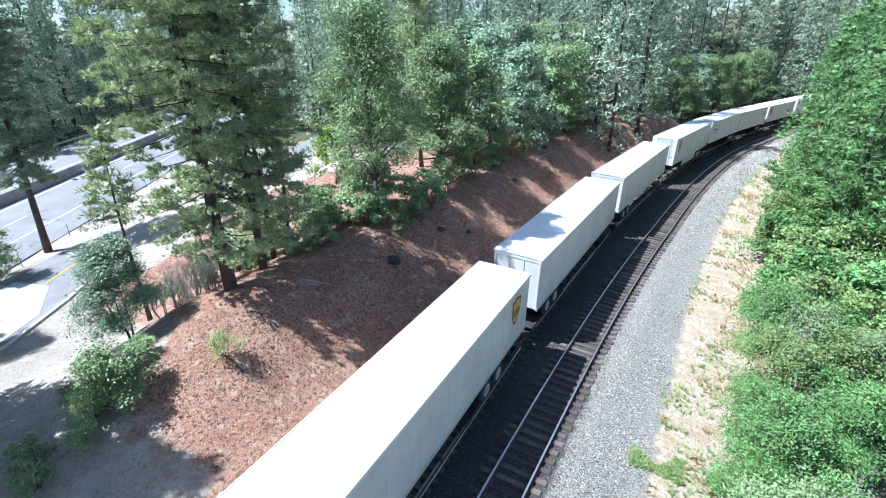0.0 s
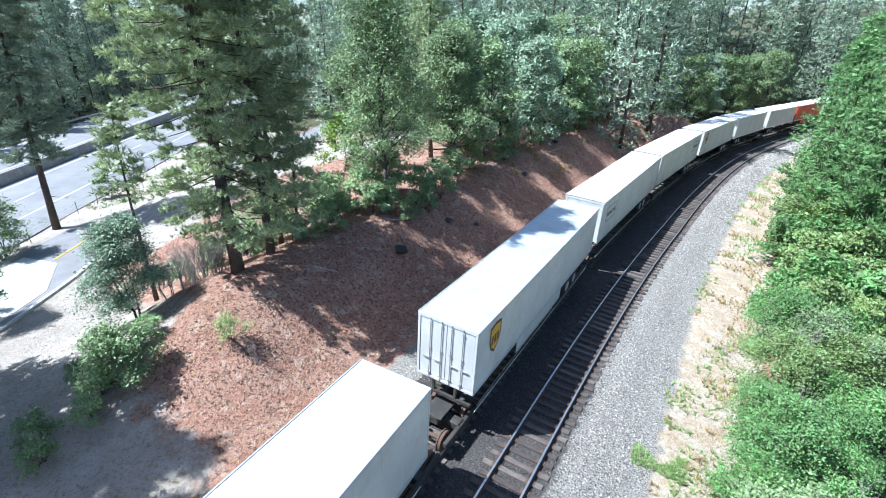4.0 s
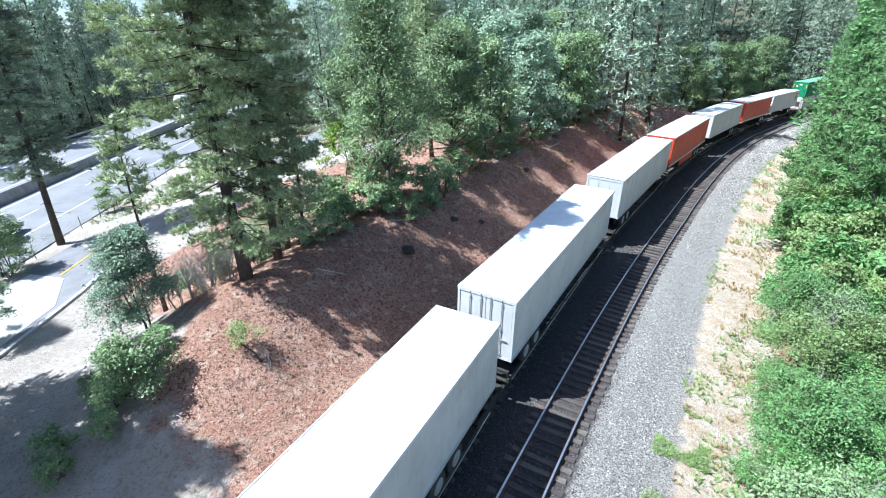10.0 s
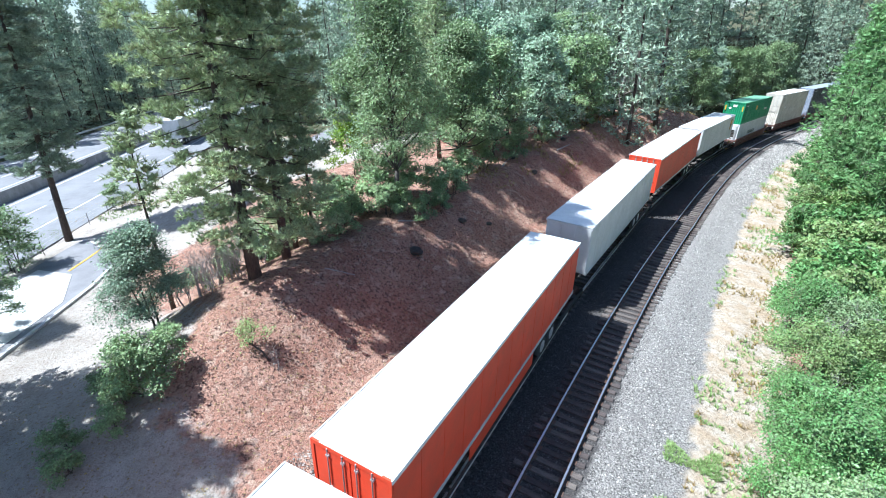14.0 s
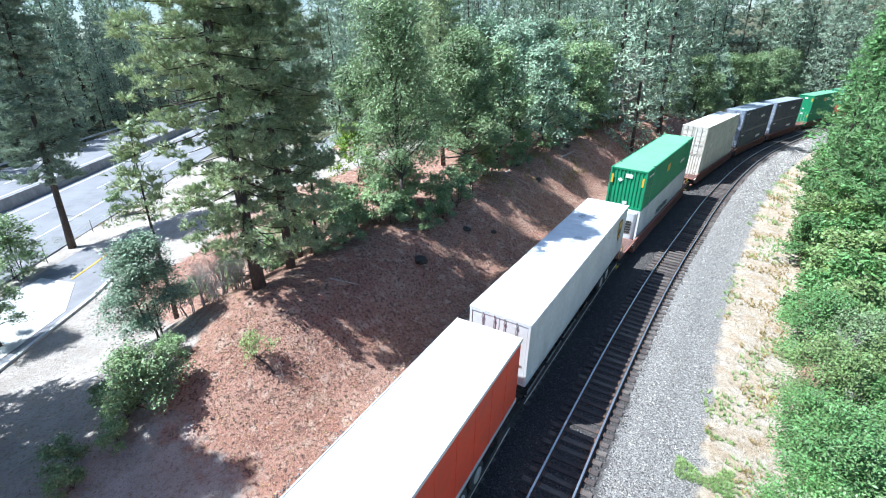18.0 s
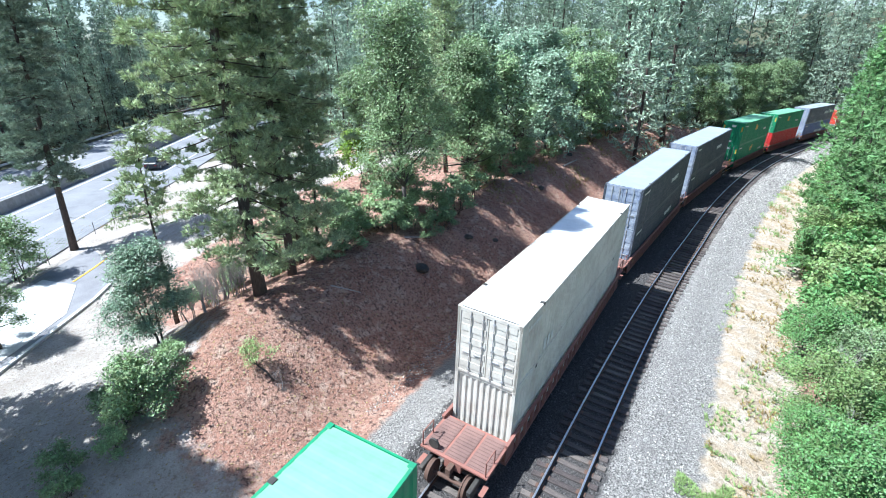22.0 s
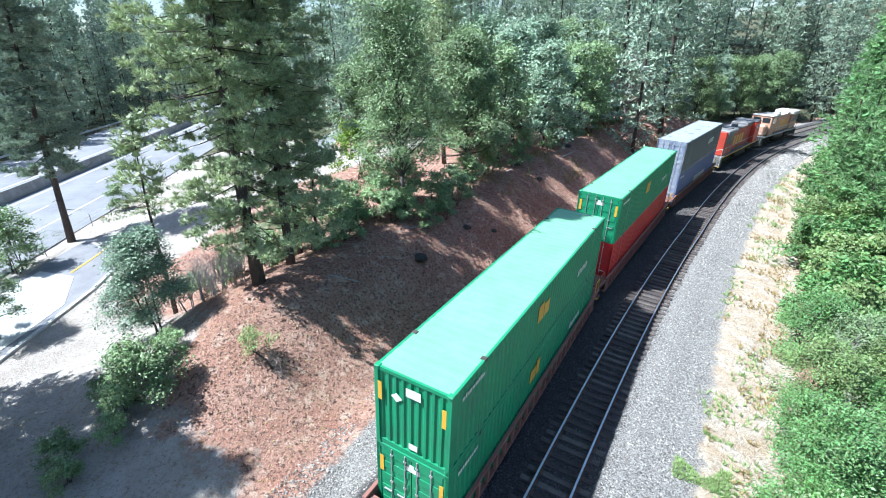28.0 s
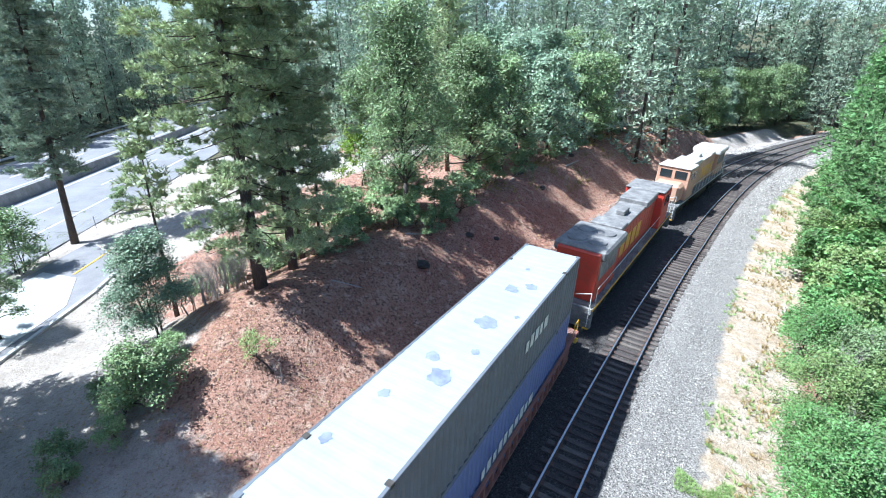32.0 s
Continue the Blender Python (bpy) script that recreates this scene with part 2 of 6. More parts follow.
_Z = -0.3834e-3 * _u**2 - 0.0498 * (_w - _w**2 / 120)


def line(s):
    """x, y, z and heading of the right-hand track's centre."""
    return tuple(float(np.interp(s, _s, v)) for v in (_X, _Y, _Z, _th))


def on_line(s, d, h=0.0):
    """The point d metres to the right of the right-hand track's centre, h above its rail level."""
    x, y, z, t = line(s)
    return Vector((x + math.cos(t) * d, y - math.sin(t) * d, z + h))


def sd_of(x, y):
    k = int(np.argmin((_X - x) ** 2 + (_Y - y) ** 2))
    dx, dy = x - _X[k], y - _Y[k]
    return _s[k] + dx * math.sin(_th[k]) + dy * math.cos(_th[k]), dx * math.cos(_th[k]) - dy * math.sin(_th[k])


def smooth(a, b, x):
    t = np.clip((x - a) / (b - a), 0, 1)
    return t * t * (3 - 2 * t)


def drift(s):
    """How far the empty track swings from the line."""
    return -0.147 + 0.0232 * (float(np.clip(s, 6, 46)) - 15) * (1 - 0.6 * float(smooth(46, 90, s)))


def ground_height(s, d):
    """Height of the ground, arrays of s and d."""
    s, d = np.asarray(s, float), np.asarray(d, float)
    zt = np.interp(s, _s, _Z)
    dl = -d - GAP
    tb = math.tan(BANK)
    tilt = np.where(d > -1.1, -np.clip(d, -1.1, 2.2) * tb, np.where(d < -2.6, np.clip(dl, -1.1, 2.2) * tb, 0))
    tilt = np.where((d <= -1.1) & (d >= -2.6), tb * 1.1 + (d + 1.1) / (-1.5) * (-2.2 * tb), tilt)
    bed = -0.25 + tilt
    right = -0.45 * smooth(2.0, 4.2, d) - 0.5 * smooth(4.2, 7.5, d) - 1.6 * smooth(7.5, 17, d)
    shoulder = -0.42 * smooth(1.9, 4.2, dl)
    crest = (0.5 + 2.8 * smooth(9, 18, s) + 0.5 * smooth(40, 70, s)) * (1 - 0.65 * smooth(90, 104, s))
    edge = 12.6 - 3.5 * smooth(70, 95, s)
    rise = smooth(5.4, edge, dl) ** 0.9 * (crest + 0.6)
    plateau = smooth(18, 32, s)
    back = smooth(edge, 21 - 3 * plateau, dl) * (1 - plateau) + smooth(28, 45, dl) * plateau
    near = bed + right + shoulder + rise * (1 - back) + 0.8 * back
    follow = 1 - smooth(15, 45, dl)
    hill = 0.17 * np.maximum(0, s - 88) * smooth(14, 36, dl) * (1 - smooth(80, 115, dl))
    return near + zt * np.where(d < 0, follow, 1) + np.minimum(hill, 26)


def ground_at(x, y):
    s, d = sd_of(x, y)
    return float(ground_height(s, d)) + rough_at(s, d)


def rough_at(s, d):
    bed = -7.5 < d < 3.6
    amp = 0.02 if bed else 0.16
    dl = -d - GAP
    if dl > 17 and s < 60:
        amp = 0.03
    return amp * noise.noise((s * 0.45, d * 0.45, 3.0)) + 0.35 * amp * noise.noise((s * 1.7, d * 1.7, 9.0))


# ---------------------------------------------------------------- helpers for meshes
def mesh_object(name, verts, faces, mats, parent=None, label="", smooth_shade=False, indices=None, normals=None):
    me = bpy.data.meshes.new(name)
    me.from_pydata(verts if isinstance(verts, list) else verts.tolist(), [], faces if isinstance(faces, list) else faces.tolist())
    for m in (mats if isinstance(mats, (list, tuple)) else [mats]):
        me.materials.append(m)
    if indices is not None:
        me.polygons.foreach_set("material_index", np.asarray(indices, dtype=np.int32))
    if smooth_shade:
        me.polygons.foreach_set("use_smooth", np.ones(len(me.polygons), dtype=bool))
    me.update()
    if normals is not None:
        me.polygons.foreach_set("use_smooth", np.ones(len(me.polygons), dtype=bool))
        me.normals_split_custom_set_from_vertices(normals.tolist())
    ob = new(name, me)
    if parent:
        ob.parent = parent
    if label:
        tagged(ob, label)
    return ob


def part(name, bm, mat, parent, label=""):
    me = bpy.data.meshes.new(name)
    bm.to_mesh(me)
    bm.free()
    for m in (mat if isinstance(mat, (list, tuple)) else [mat]):
        me.materials.append(m)
    ob = new(name, me)
    ob.parent = parent
    if label:
        tagged(ob, label)
    return ob


def thing(name, label, category, group="", kind="", m=None):
    ob = new(name)
    ob.empty_display_size = 0.3
    tagged(ob, label, category, group, kind)
    if m is not None:
        ob.matrix_basis = m
    return ob


def box(bm, x0, x1, y0, y1, z0, z1, bevel=0.0, mi=0):
    """Adds a box; bevel chamfers its edges."""
    r = bmesh.ops.create_cube(bm, size=1.0)
    vs = r["verts"]
    for v in vs:
        v.co = Vector(((x0 + x1) / 2 + v.co.x * (x1 - x0), (y0 + y1) / 2 + v.co.y * (y1 - y0), (z0 + z1) / 2 + v.co.z * (z1 - z0)))
    fs = {f for v in vs for f in v.link_faces}
    if bevel:
        es = {e for v in vs for e in v.link_edges}
        rr = bmesh.ops.bevel(bm, geom=list(es), offset=bevel, segments=1, affect="EDGES")
        fs |= set(rr["faces"])
    for f in fs:
        if f.is_valid:
            f.material_index = mi
    return vs


def rod(bm, a, b, r0, r1=None, sides=8, mi=0, caps=True):
    """Adds a tapered cylinder from a to b."""
    a, b = Vector(a), Vector(b)
    r1 = r0 if r1 is None else r1
    ax = (b - a).normalized()
    up = Vector((0, 0, 1)) if abs(ax.z) < 0.9 else Vector((1, 0, 0))
    e1 = ax.cross(up).normalized()
    e2 = ax.cross(e1)
    ra, rb = [], []
    for i in range(sides):
        t = 2 * math.pi * i / sides
        k = e1 * math.cos(t) + e2 * math.sin(t)
        ra.append(bm.verts.new(a + k * r0))
        rb.append(bm.verts.new(b + k * r1))
    for i in range(sides):
        j = (i + 1) % sides
        f = bm.faces.new((ra[i], ra[j], rb[j], rb[i]))
        f.material_index = mi
    if caps:
        bm.faces.new(ra[::-1]).material_index = mi
        bm.faces.new(rb).material_index = mi


def boxed(name, dims, mat, parent, label="", bevel=0.0):
    bm = bmesh.new()
    box(bm, *dims, bevel=bevel)
    return part(name, bm, mat, parent, label)


# ---------------------------------------------------------------- ground
def build_ground():
    ss = np.concatenate([np.arange(S0, -20, 30), np.arange(-20, 4, 2), np.arange(4, 46, 0.5), np.arange(46, 80, 0.8), np.arange(80, 130, 1.6),
                         np.arange(130, 200, 5), np.arange(200, S1 + 1, 20)])
    dd = np.concatenate([[-2600, -900, -420], np.arange(-250, -90, 10), np.arange(-90, -36, 2), np.arange(-36, -20, 0.8), np.arange(-20, 9, 0.4), np.arange(9, 20, 1),
                         np.arange(20, 120, 10), [160, 220]])
    ns, nd = len(ss), len(dd)
    verts = []
    for s in ss:
        x, y, z, t = line(s)
        hs = ground_height(np.full(nd, s), dd)
        for d, h in zip(dd, hs):
            h += rough_at(s, d)
            verts.append((x + math.cos(t) * d, y - math.sin(t) * d, float(h)))
    faces = []
    for i in range(ns - 1):
        for j in range(nd - 1):
            faces.append((i * nd + j, i * nd + j + 1, (i + 1) * nd + j + 1, (i + 1) * nd + j))
    return verts, faces, ss, dd


def ground_material():
    """Ballast, sandy verge, red needle-strewn earth and pale dirt, laid out along the line by a stored attribute."""
    m = bpy.data.materials.new("ground_earth")
    m.use_nodes = True
    nt = m.node_tree
    n, l = nt.nodes, nt.links
    n.clear()
    out = n.new("ShaderNodeOutputMaterial")
    bsdf = n.new("ShaderNodeBsdfPrincipled")
    bsdf.inputs["Roughness"].default_value = 0.95
    bsdf.inputs["Specular IOR Level"].default_value = 0.15
    geo = n.new("ShaderNodeTexCoord")

    def tex(scale, detail=7, rough=0.65):
        t = n.new("ShaderNodeTexNoise")
        t.inputs["Scale"].default_value, t.inputs["Detail"].default_value, t.inputs["Roughness"].default_value = scale, detail, rough
        l.new(geo.outputs["Object"], t.inputs["Vector"])
        return t.outputs[0]

    def step(v, lo, hi):
        r = n.new("ShaderNodeMapRange")
        r.inputs["From Min"].default_value, r.inputs["From Max"].default_value = lo, hi
        l.new(v, r.inputs[0])
        return r.outputs[0]

    def mixc(f, a, b):
        x = n.new("ShaderNodeMix")
        x.data_type = "RGBA"
        l.new(f, x.inputs[0])
        for i, c in ((6, a), (7, b)):
            if isinstance(c, tuple):
                x.inputs[i].default_value = (*c, 1)
            else:
                l.new(c, x.inputs[i])
        return x.outputs[2]

    def edged(name):
        a = n.new("ShaderNodeAttribute")
        a.attribute_name = name
        ad = n.new("ShaderNodeMath")
        ad.operation = "MULTIPLY_ADD"
        ad.inputs[1].default_value = 1.0
        nz = n.new("ShaderNodeMath")
        nz.operation = "MULTIPLY_ADD"
        nz.inputs[1].default_value, nz.inputs[2].default_value = 0.9, -0.45
        l.new(tex(1.4), nz.inputs[0])
        l.new(a.outputs["Fac"], ad.inputs[0])
        l.new(nz.outputs[0], ad.inputs[2])
        return step(ad.outputs[0], 0.38, 0.62)

    red = mixc(step(tex(0.5), 0.35, 0.65), (0.35, 0.175, 0.125), (0.46, 0.275, 0.205))
    red = mixc(step(tex(1.7), 0.52, 0.64), red, (0.55, 0.39, 0.30))
    red = mixc(step(tex(1.1), 0.56, 0.68), red, (0.24, 0.125, 0.095))
    red = mixc(step(tex(6), 0.5, 0.62), red, (0.12, 0.072, 0.06))
    red = mixc(step(tex(11, 4), 0.55, 0.66), red, (0.50, 0.36, 0.28))
    gravel = mixc(step(tex(17, 3), 0.38, 0.62), (0.09, 0.083, 0.076), (0.47, 0.44, 0.405))
    gravel = mixc(step(tex(0.8), 0.5, 0.9), gravel, (0.27, 0.252, 0.24))
    sand = mixc(step(tex(1.2), 0.4, 0.62), (0.48, 0.37, 0.26), (0.55, 0.48, 0.40))
    sand = mixc(step(tex(5), 0.5, 0.7), sand, (0.29, 0.22, 0.15))
    pale = mixc(step(tex(0.7), 0.4, 0.62), (0.41, 0.36, 0.315), (0.51, 0.46, 0.42))
    pale = mixc(step(tex(7), 0.52, 0.7), pale, (0.25, 0.20, 0.165))
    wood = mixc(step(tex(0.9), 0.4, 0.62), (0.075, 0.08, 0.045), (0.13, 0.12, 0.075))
    col = mixc(edged("zone_pale"), red, pale)
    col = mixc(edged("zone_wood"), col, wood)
    col = mixc(edged("zone_sand"), col, sand)
    col = mixc(edged("zone_gravel"), col, gravel)
    bed = mixc(step(tex(16, 3), 0.35, 0.65), (0.05, 0.046, 0.045), (0.13, 0.118, 0.112))
    col = mixc(edged("zone_bed"), col, bed)
    fine = n.new("ShaderNodeHueSaturation")
    l.new(col, fine.inputs["Color"])
    fv = n.new("ShaderNodeMapRange")
    fv.inputs["From Min"].default_value, fv.inputs["From Max"].default_value = 0.25, 0.75
    fv.inputs["To Min"].default_value, fv.inputs["To Max"].default_value = 0.7, 1.3
    l.new(tex(30, 3), fv.inputs[0])
    l.new(fv.outputs[0], fine.inputs["Value"])
    l.new(fine.outputs[0], bsdf.inputs["Base Color"])
    bp = n.new("ShaderNodeBump")
    bp.inputs["Strength"].default_value, bp.inputs["Distance"].default_value = 1.0, 0.14
    ad = n.new("ShaderNodeMath")
    l.new(tex(12, 5, 0.7), ad.inputs[0])
    l.new(tex(2.5, 4), ad.inputs[1])
    l.new(ad.outputs[0], bp.inputs["Height"])
    l.new(bp.outputs[0], bsdf.inputs["Normal"])
    l.new(bsdf.outputs[0], out.inputs["Surface"])
    return m


_gv, _gf, _gs, _gd = build_ground()
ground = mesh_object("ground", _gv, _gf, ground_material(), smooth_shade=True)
tagged(ground, "red earth bank, grey gravel and pale sandy verge beside the railway", "ground", kind="structure")
_S, _D = np.meshgrid(_gs, _gd, indexing="ij")
_DL = -_D - GAP
_XY = np.array([(v[0], v[1]) for v in _gv])
_zones = {
    "zone_gravel": smooth(-9.0, -7.2, _D) * (1 - smooth(3.4, 5.4, _D)),
    # dark bed colour, ending on the right about where the train's shadow does
    "zone_bed": smooth(-6.6, -5.6, _D) * (1 - smooth(0.9, 1.5, _D)),
    "zone_sand": smooth(3.6, 4.6, _D) * (1 - smooth(7.2, 9.0, _D)),
    "zone_pale": np.clip(smooth(20, 24, _DL - 4.5 * smooth(13, 18, _S)) * (1 - smooth(48, 60, _S)) + smooth(11.5, 14.5, _DL) * (1 - smooth(12, 20, _S)) + 0.75 * smooth(5, 7, _DL) * (1 - smooth(9, 15, _S)) + smooth(97, 103, _S) * (1 - smooth(128, 140, _S)) * smooth(3, 4.5, _DL) * (1 - smooth(8, 10, _DL)), 0, 1),
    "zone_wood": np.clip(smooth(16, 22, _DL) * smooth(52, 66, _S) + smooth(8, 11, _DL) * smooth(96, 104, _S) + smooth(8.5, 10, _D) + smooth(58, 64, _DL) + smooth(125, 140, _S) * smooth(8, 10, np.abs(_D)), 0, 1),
}
for _name, _val in _zones.items():
    _at = ground.data.attributes.new(_name, "FLOAT", "POINT")
    _at.data.foreach_set("value", _val.ravel().astype(np.float32))

# ---------------------------------------------------------------- tracks
RAIL_AT = {0.0: 0.68, -GAP: 0.7525}       # rail centres from the middle of each track


def rail_profile():
    return [(-0.075, -0.172), (0.075, -0.172), (0.075, -0.16), (0.012, -0.13), (0.012, -0.045), (0.037, -0.03), (0.037, -0.004), (0.028, 0.0),
            (-0.028, 0.0), (-0.037, -0.004), (-0.037, -0.03), (-0.012, -0.045), (-0.012, -0.13), (-0.075, -0.16)]


def sweep(own, lat, profile, s0, s1, step):
    vs, fs, k = [], [], len(profile)
    ss = np.arange(s0, s1 + 0.01, step)
    for s in ss:
        x, y, z, t = line(s)
        nx, ny = math.cos(t), -math.sin(t)
        for px, pz in profile:
            l = (own + drift(s) if own == 0 else own) + (lat + px) * math.cos(BANK) + pz * math.sin(BANK)
            vs.append((x + nx * l, y + ny * l, z + pz * math.cos(BANK) - (lat + px) * math.sin(BANK)))
    for i in range(len(ss) - 1):
        for j in range(k):
            jj = (j + 1) % k
            fs.append((i * k + j, i * k + jj, (i + 1) * k + jj, (i + 1) * k + j))
    return vs, fs


def track_matrix(s, own):
    x, y, z, t = line(s)
    return Matrix.Translation((x + math.cos(t) * own, y - math.sin(t) * own, z)) @ Matrix.Rotation(-t, 4, "Z") @ Matrix.Rotation(BANK, 4, "Y")


def build_track(name, own, label):
    tr = thing(name, label, "railway track", kind="structure")
    prof = rail_profile()
    for lat in (-RAIL_AT[own], RAIL_AT[own]):
        vs, fs = sweep(own, lat, prof, S0 + 2, S1 - 2, 2.0)
        idx = [1 if (i % 14) in (5, 6, 7, 8, 9) else 0 for i in range(len(fs))]
        mesh_object("rail", vs, fs, [M_RUST, M_STEEL], tr, "steel rail with polished head", indices=idx)
    return tr


track_near = build_track("track_1", -GAP, "railway track under the train, rusty rails on timber ties in grey ballast")
track_far = build_track("track_2", 0.0, "empty railway track with timber ties in grey ballast")


def tie_mesh(rng):
    bm = bmesh.new()
    box(bm, -1.18, 1.18, -0.115, 0.115, -0.35, -0.172, bevel=0.012)
    for v in bm.verts:
        v.co += Vector((rng.uniform(-0.012, 0.012), rng.uniform(-0.006, 0.006), rng.uniform(-0.005, 0.002)))
    me = bpy.data.meshes.new("tie")
    bm.to_mesh(me)
    bm.free()
    me.materials.append(M_TIE)
    return me


_rng = random.Random(4)
_ties = [tie_mesh(_rng) for _ in range(6)]
for _i in range(290):
    _sv = 5.0 + _i * 0.52
    _o = new("tie", _ties[_i % 6])
    _o.parent = track_far
    _o.matrix_basis = track_matrix(_sv, drift(_sv) + _rng.uniform(-0.05, 0.05)) @ pose(0, 0, _rng.uniform(-0.012, 0.004), 0, 0, _rng.uniform(-1.2, 1.2))


def joined_ties(own, spans, parent):
    vs, fs = [], []
    half = 1.18 if own == 0 else 1.0            # the ballast covers the tie ends of the train's track
    base = [(x, y, z) for x in (-half, half) for y in (-0.115, 0.115) for z in (-0.35, -0.172)]
    bf = [(0, 1, 3, 2), (4, 6, 7, 5), (0, 4, 5, 1), (2, 3, 7, 6), (1, 5, 7, 3), (0, 2, 6, 4)]
    for a, b in spans:
        for s in np.arange(a, b, 0.52):
            m = track_matrix(s, (drift(s) if own == 0 else own) + _rng.uniform(-0.05, 0.05)) @ pose(0, 0, 0, 0, 0, _rng.uniform(-1.2, 1.2))
            k = len(vs)
            vs += [tuple(m @ Vector(c)) for c in base]
            fs += [tuple(i + k for i in f) for f in bf]
    ob = mesh_object("ties", vs, fs, M_TIE, parent)
    tagged(ob, "timber ties", kind="stuff")


joined_ties(-GAP, [(S0 + 4, S1 - 4)], track_near)
joined_ties(0.0, [(S0 + 4, 4.6), (156, S1 - 4)], track_far)


# spikes plates under the rails near the camera
def plates(own, parent, a, b):
    vs, fs = [], []
    base = [(x, y, z) for x in (-0.17, 0.17) for y in (-0.1, 0.1) for z in (-0.173, -0.158)]
    bf = [(0, 1, 3, 2), (4, 6, 7, 5), (0, 4, 5, 1), (2, 3, 7, 6), (1, 5, 7, 3), (0, 2, 6, 4)]
    for s in np.arange(a, b, 0.52):
        for lat in (-RAIL_AT[own], RAIL_AT[own]):
            m = track_matrix(s, own + drift(s)) @ pose(lat, 0, 0)
            k = len(vs)
            vs += [tuple(m @ Vector(c)) for c in base]
            fs += [tuple(i + k for i in f) for f in bf]
    ob = mesh_object("tie_plates", vs, fs, M_RUST, parent)
    tagged(ob, "rusty tie plates", kind="stuff")


plates(0.0, track_far, 5.0, 70)


def scatter_stones():
    """Loose ballast stones along both tracks and on the shoulders."""
    rg = np.random.RandomState(7)
    n = 84000
    s = 6 + 110 * rg.rand(n) ** 1.9
    d = rg.uniform(-9.3, 4.1, n)
    size = rg.uniform(0.022, 0.058, n) * (1 + np.clip(s - 40, 0, 80) / 50)
    base = np.array([(1, 0, 0), (-0.5, 0.85, 0.1), (-0.5, -0.85, -0.1), (0.1, 0, 0.85), (0, 0.1, -0.7)], float)
    fc = np.array([(0, 1, 3), (1, 2, 3), (2, 0, 3), (1, 0, 4), (2, 1, 4), (0, 2, 4)])
    x, y, z, t = (np.interp(s, _s, v) for v in (_X, _Y, _Z, _th))
    h = ground_height(s, d)
    own = np.where(d > -1.85, -0.147 + 0.0232 * (np.clip(s, 6, 46) - 15), -GAP)
    on_tie = (np.abs(d - own) < 1.2) & (np.abs(((s - 5.0) / 0.52 + 0.5) % 1 - 0.5) < 0.26)
    keep = ~on_tie
    vs, fs, mi = [], [], []
    for i in np.nonzero(keep)[0]:
        mi += [1 if -5.9 + rg.uniform(-0.4, 0.4) < d[i] < 1.5 + rg.uniform(-0.3, 0.3) else 0] * 6
        a, b = rg.rand(2) * 6.28
        ca, sa = math.cos(a), math.sin(a)
        q = base * size[i] * rg.uniform(0.7, 1.3, 3)
        q = np.stack([q[:, 0] * ca - q[:, 1] * sa, q[:, 0] * sa + q[:, 1] * ca, q[:, 2]], 1)
        q += (x[i] + math.cos(t[i]) * d[i], y[i] - math.sin(t[i]) * d[i], h[i] + size[i] * 0.25)
        fs.append(fc + 5 * len(vs))
        vs.append(q)
    ob = mesh_object("ballast_stones", np.concatenate(vs), np.concatenate(fs), [M_STONE, M_BEDSTONE], indices=mi)
    tagged(ob, "loose grey ballast stones along the tracks", "gravel", kind="stuff")


scatter_stones()


# ---------------------------------------------------------------- roads
def slab(name, pts_left, pts_right, top, thick, mat, label, category, kind="structure", parent=None):
    n = len(pts_left)
    vs = [(x, y, top) for x, y in pts_left] + [(x, y, top) for x, y in pts_right]
    vs += [(x, y, top - thick) for x, y in pts_left] + [(x, y, top - thick) for x, y in pts_right]
    fs = []
    for i in range(n - 1):
        fs.append((i, n + i, n + i + 1, i + 1))
        fs.append((i, i + 1, 2 * n + i + 1, 2 * n + i))
        fs.append((n + i, 3 * n + i, 3 * n + i + 1, n + i + 1))
    fs += [(0, 2 * n, 3 * n, n), (n - 1, 2 * n - 1, 4 * n - 1, 3 * n - 1)]
    ob = mesh_object(name, vs, fs, mat, parent)
    tagged(ob, label, category, kind=kind)
    return ob


ROAD_Z = 0.38
FAR_Z = 1.35           # the far carriageway lies higher


def road_axis(y):
    """x of the highway's near shoulder edge at y."""
    return -33.0 - 0.10 * (y - 36) - 0.0002 * np.maximum(0, y - 36) ** 2


_ry = np.concatenate([np.arange(-640, 0, 20.0), np.arange(0, 150, 5.0), np.arange(150, 760, 30)])


def strip(o1, o2, ys=None):
    ys = _ry if ys is None else ys
    return [(float(road_axis(y)) - o2, float(y)) for y in ys], [(float(road_axis(y)) - o1, float(y)) for y in ys]


slab("road", *strip(-1.8, 10.75), ROAD_Z, 0.5, M_ASPHALT, "sun-bleached asphalt highway, near carriageway", "road")
slab("road", *strip(11.1, 22.6), FAR_Z, 1.7, M_ASPHALT, "sun-bleached asphalt highway, far carriageway", "road")
for _o in (1.8, 9.5, 12.3, 20.2):
    slab("road_line", *strip(_o, _o + 0.15), (ROAD_Z if _o < 11 else FAR_Z) + 0.006, 0.01, M_LINE, "worn white painted edge line", "road marking")


def dashes(off):
    for y in np.arange(8, 130, 12.0):
        slab("lane_dash", *strip(off, off + 0.14, np.array([y, y + 1.5, y + 3.0])), (ROAD_Z if off < 11 else FAR_Z) + 0.006, 0.01, M_LINE, "worn white painted lane dash", "road marking")


dashes(5.6)
dashes(16.2)


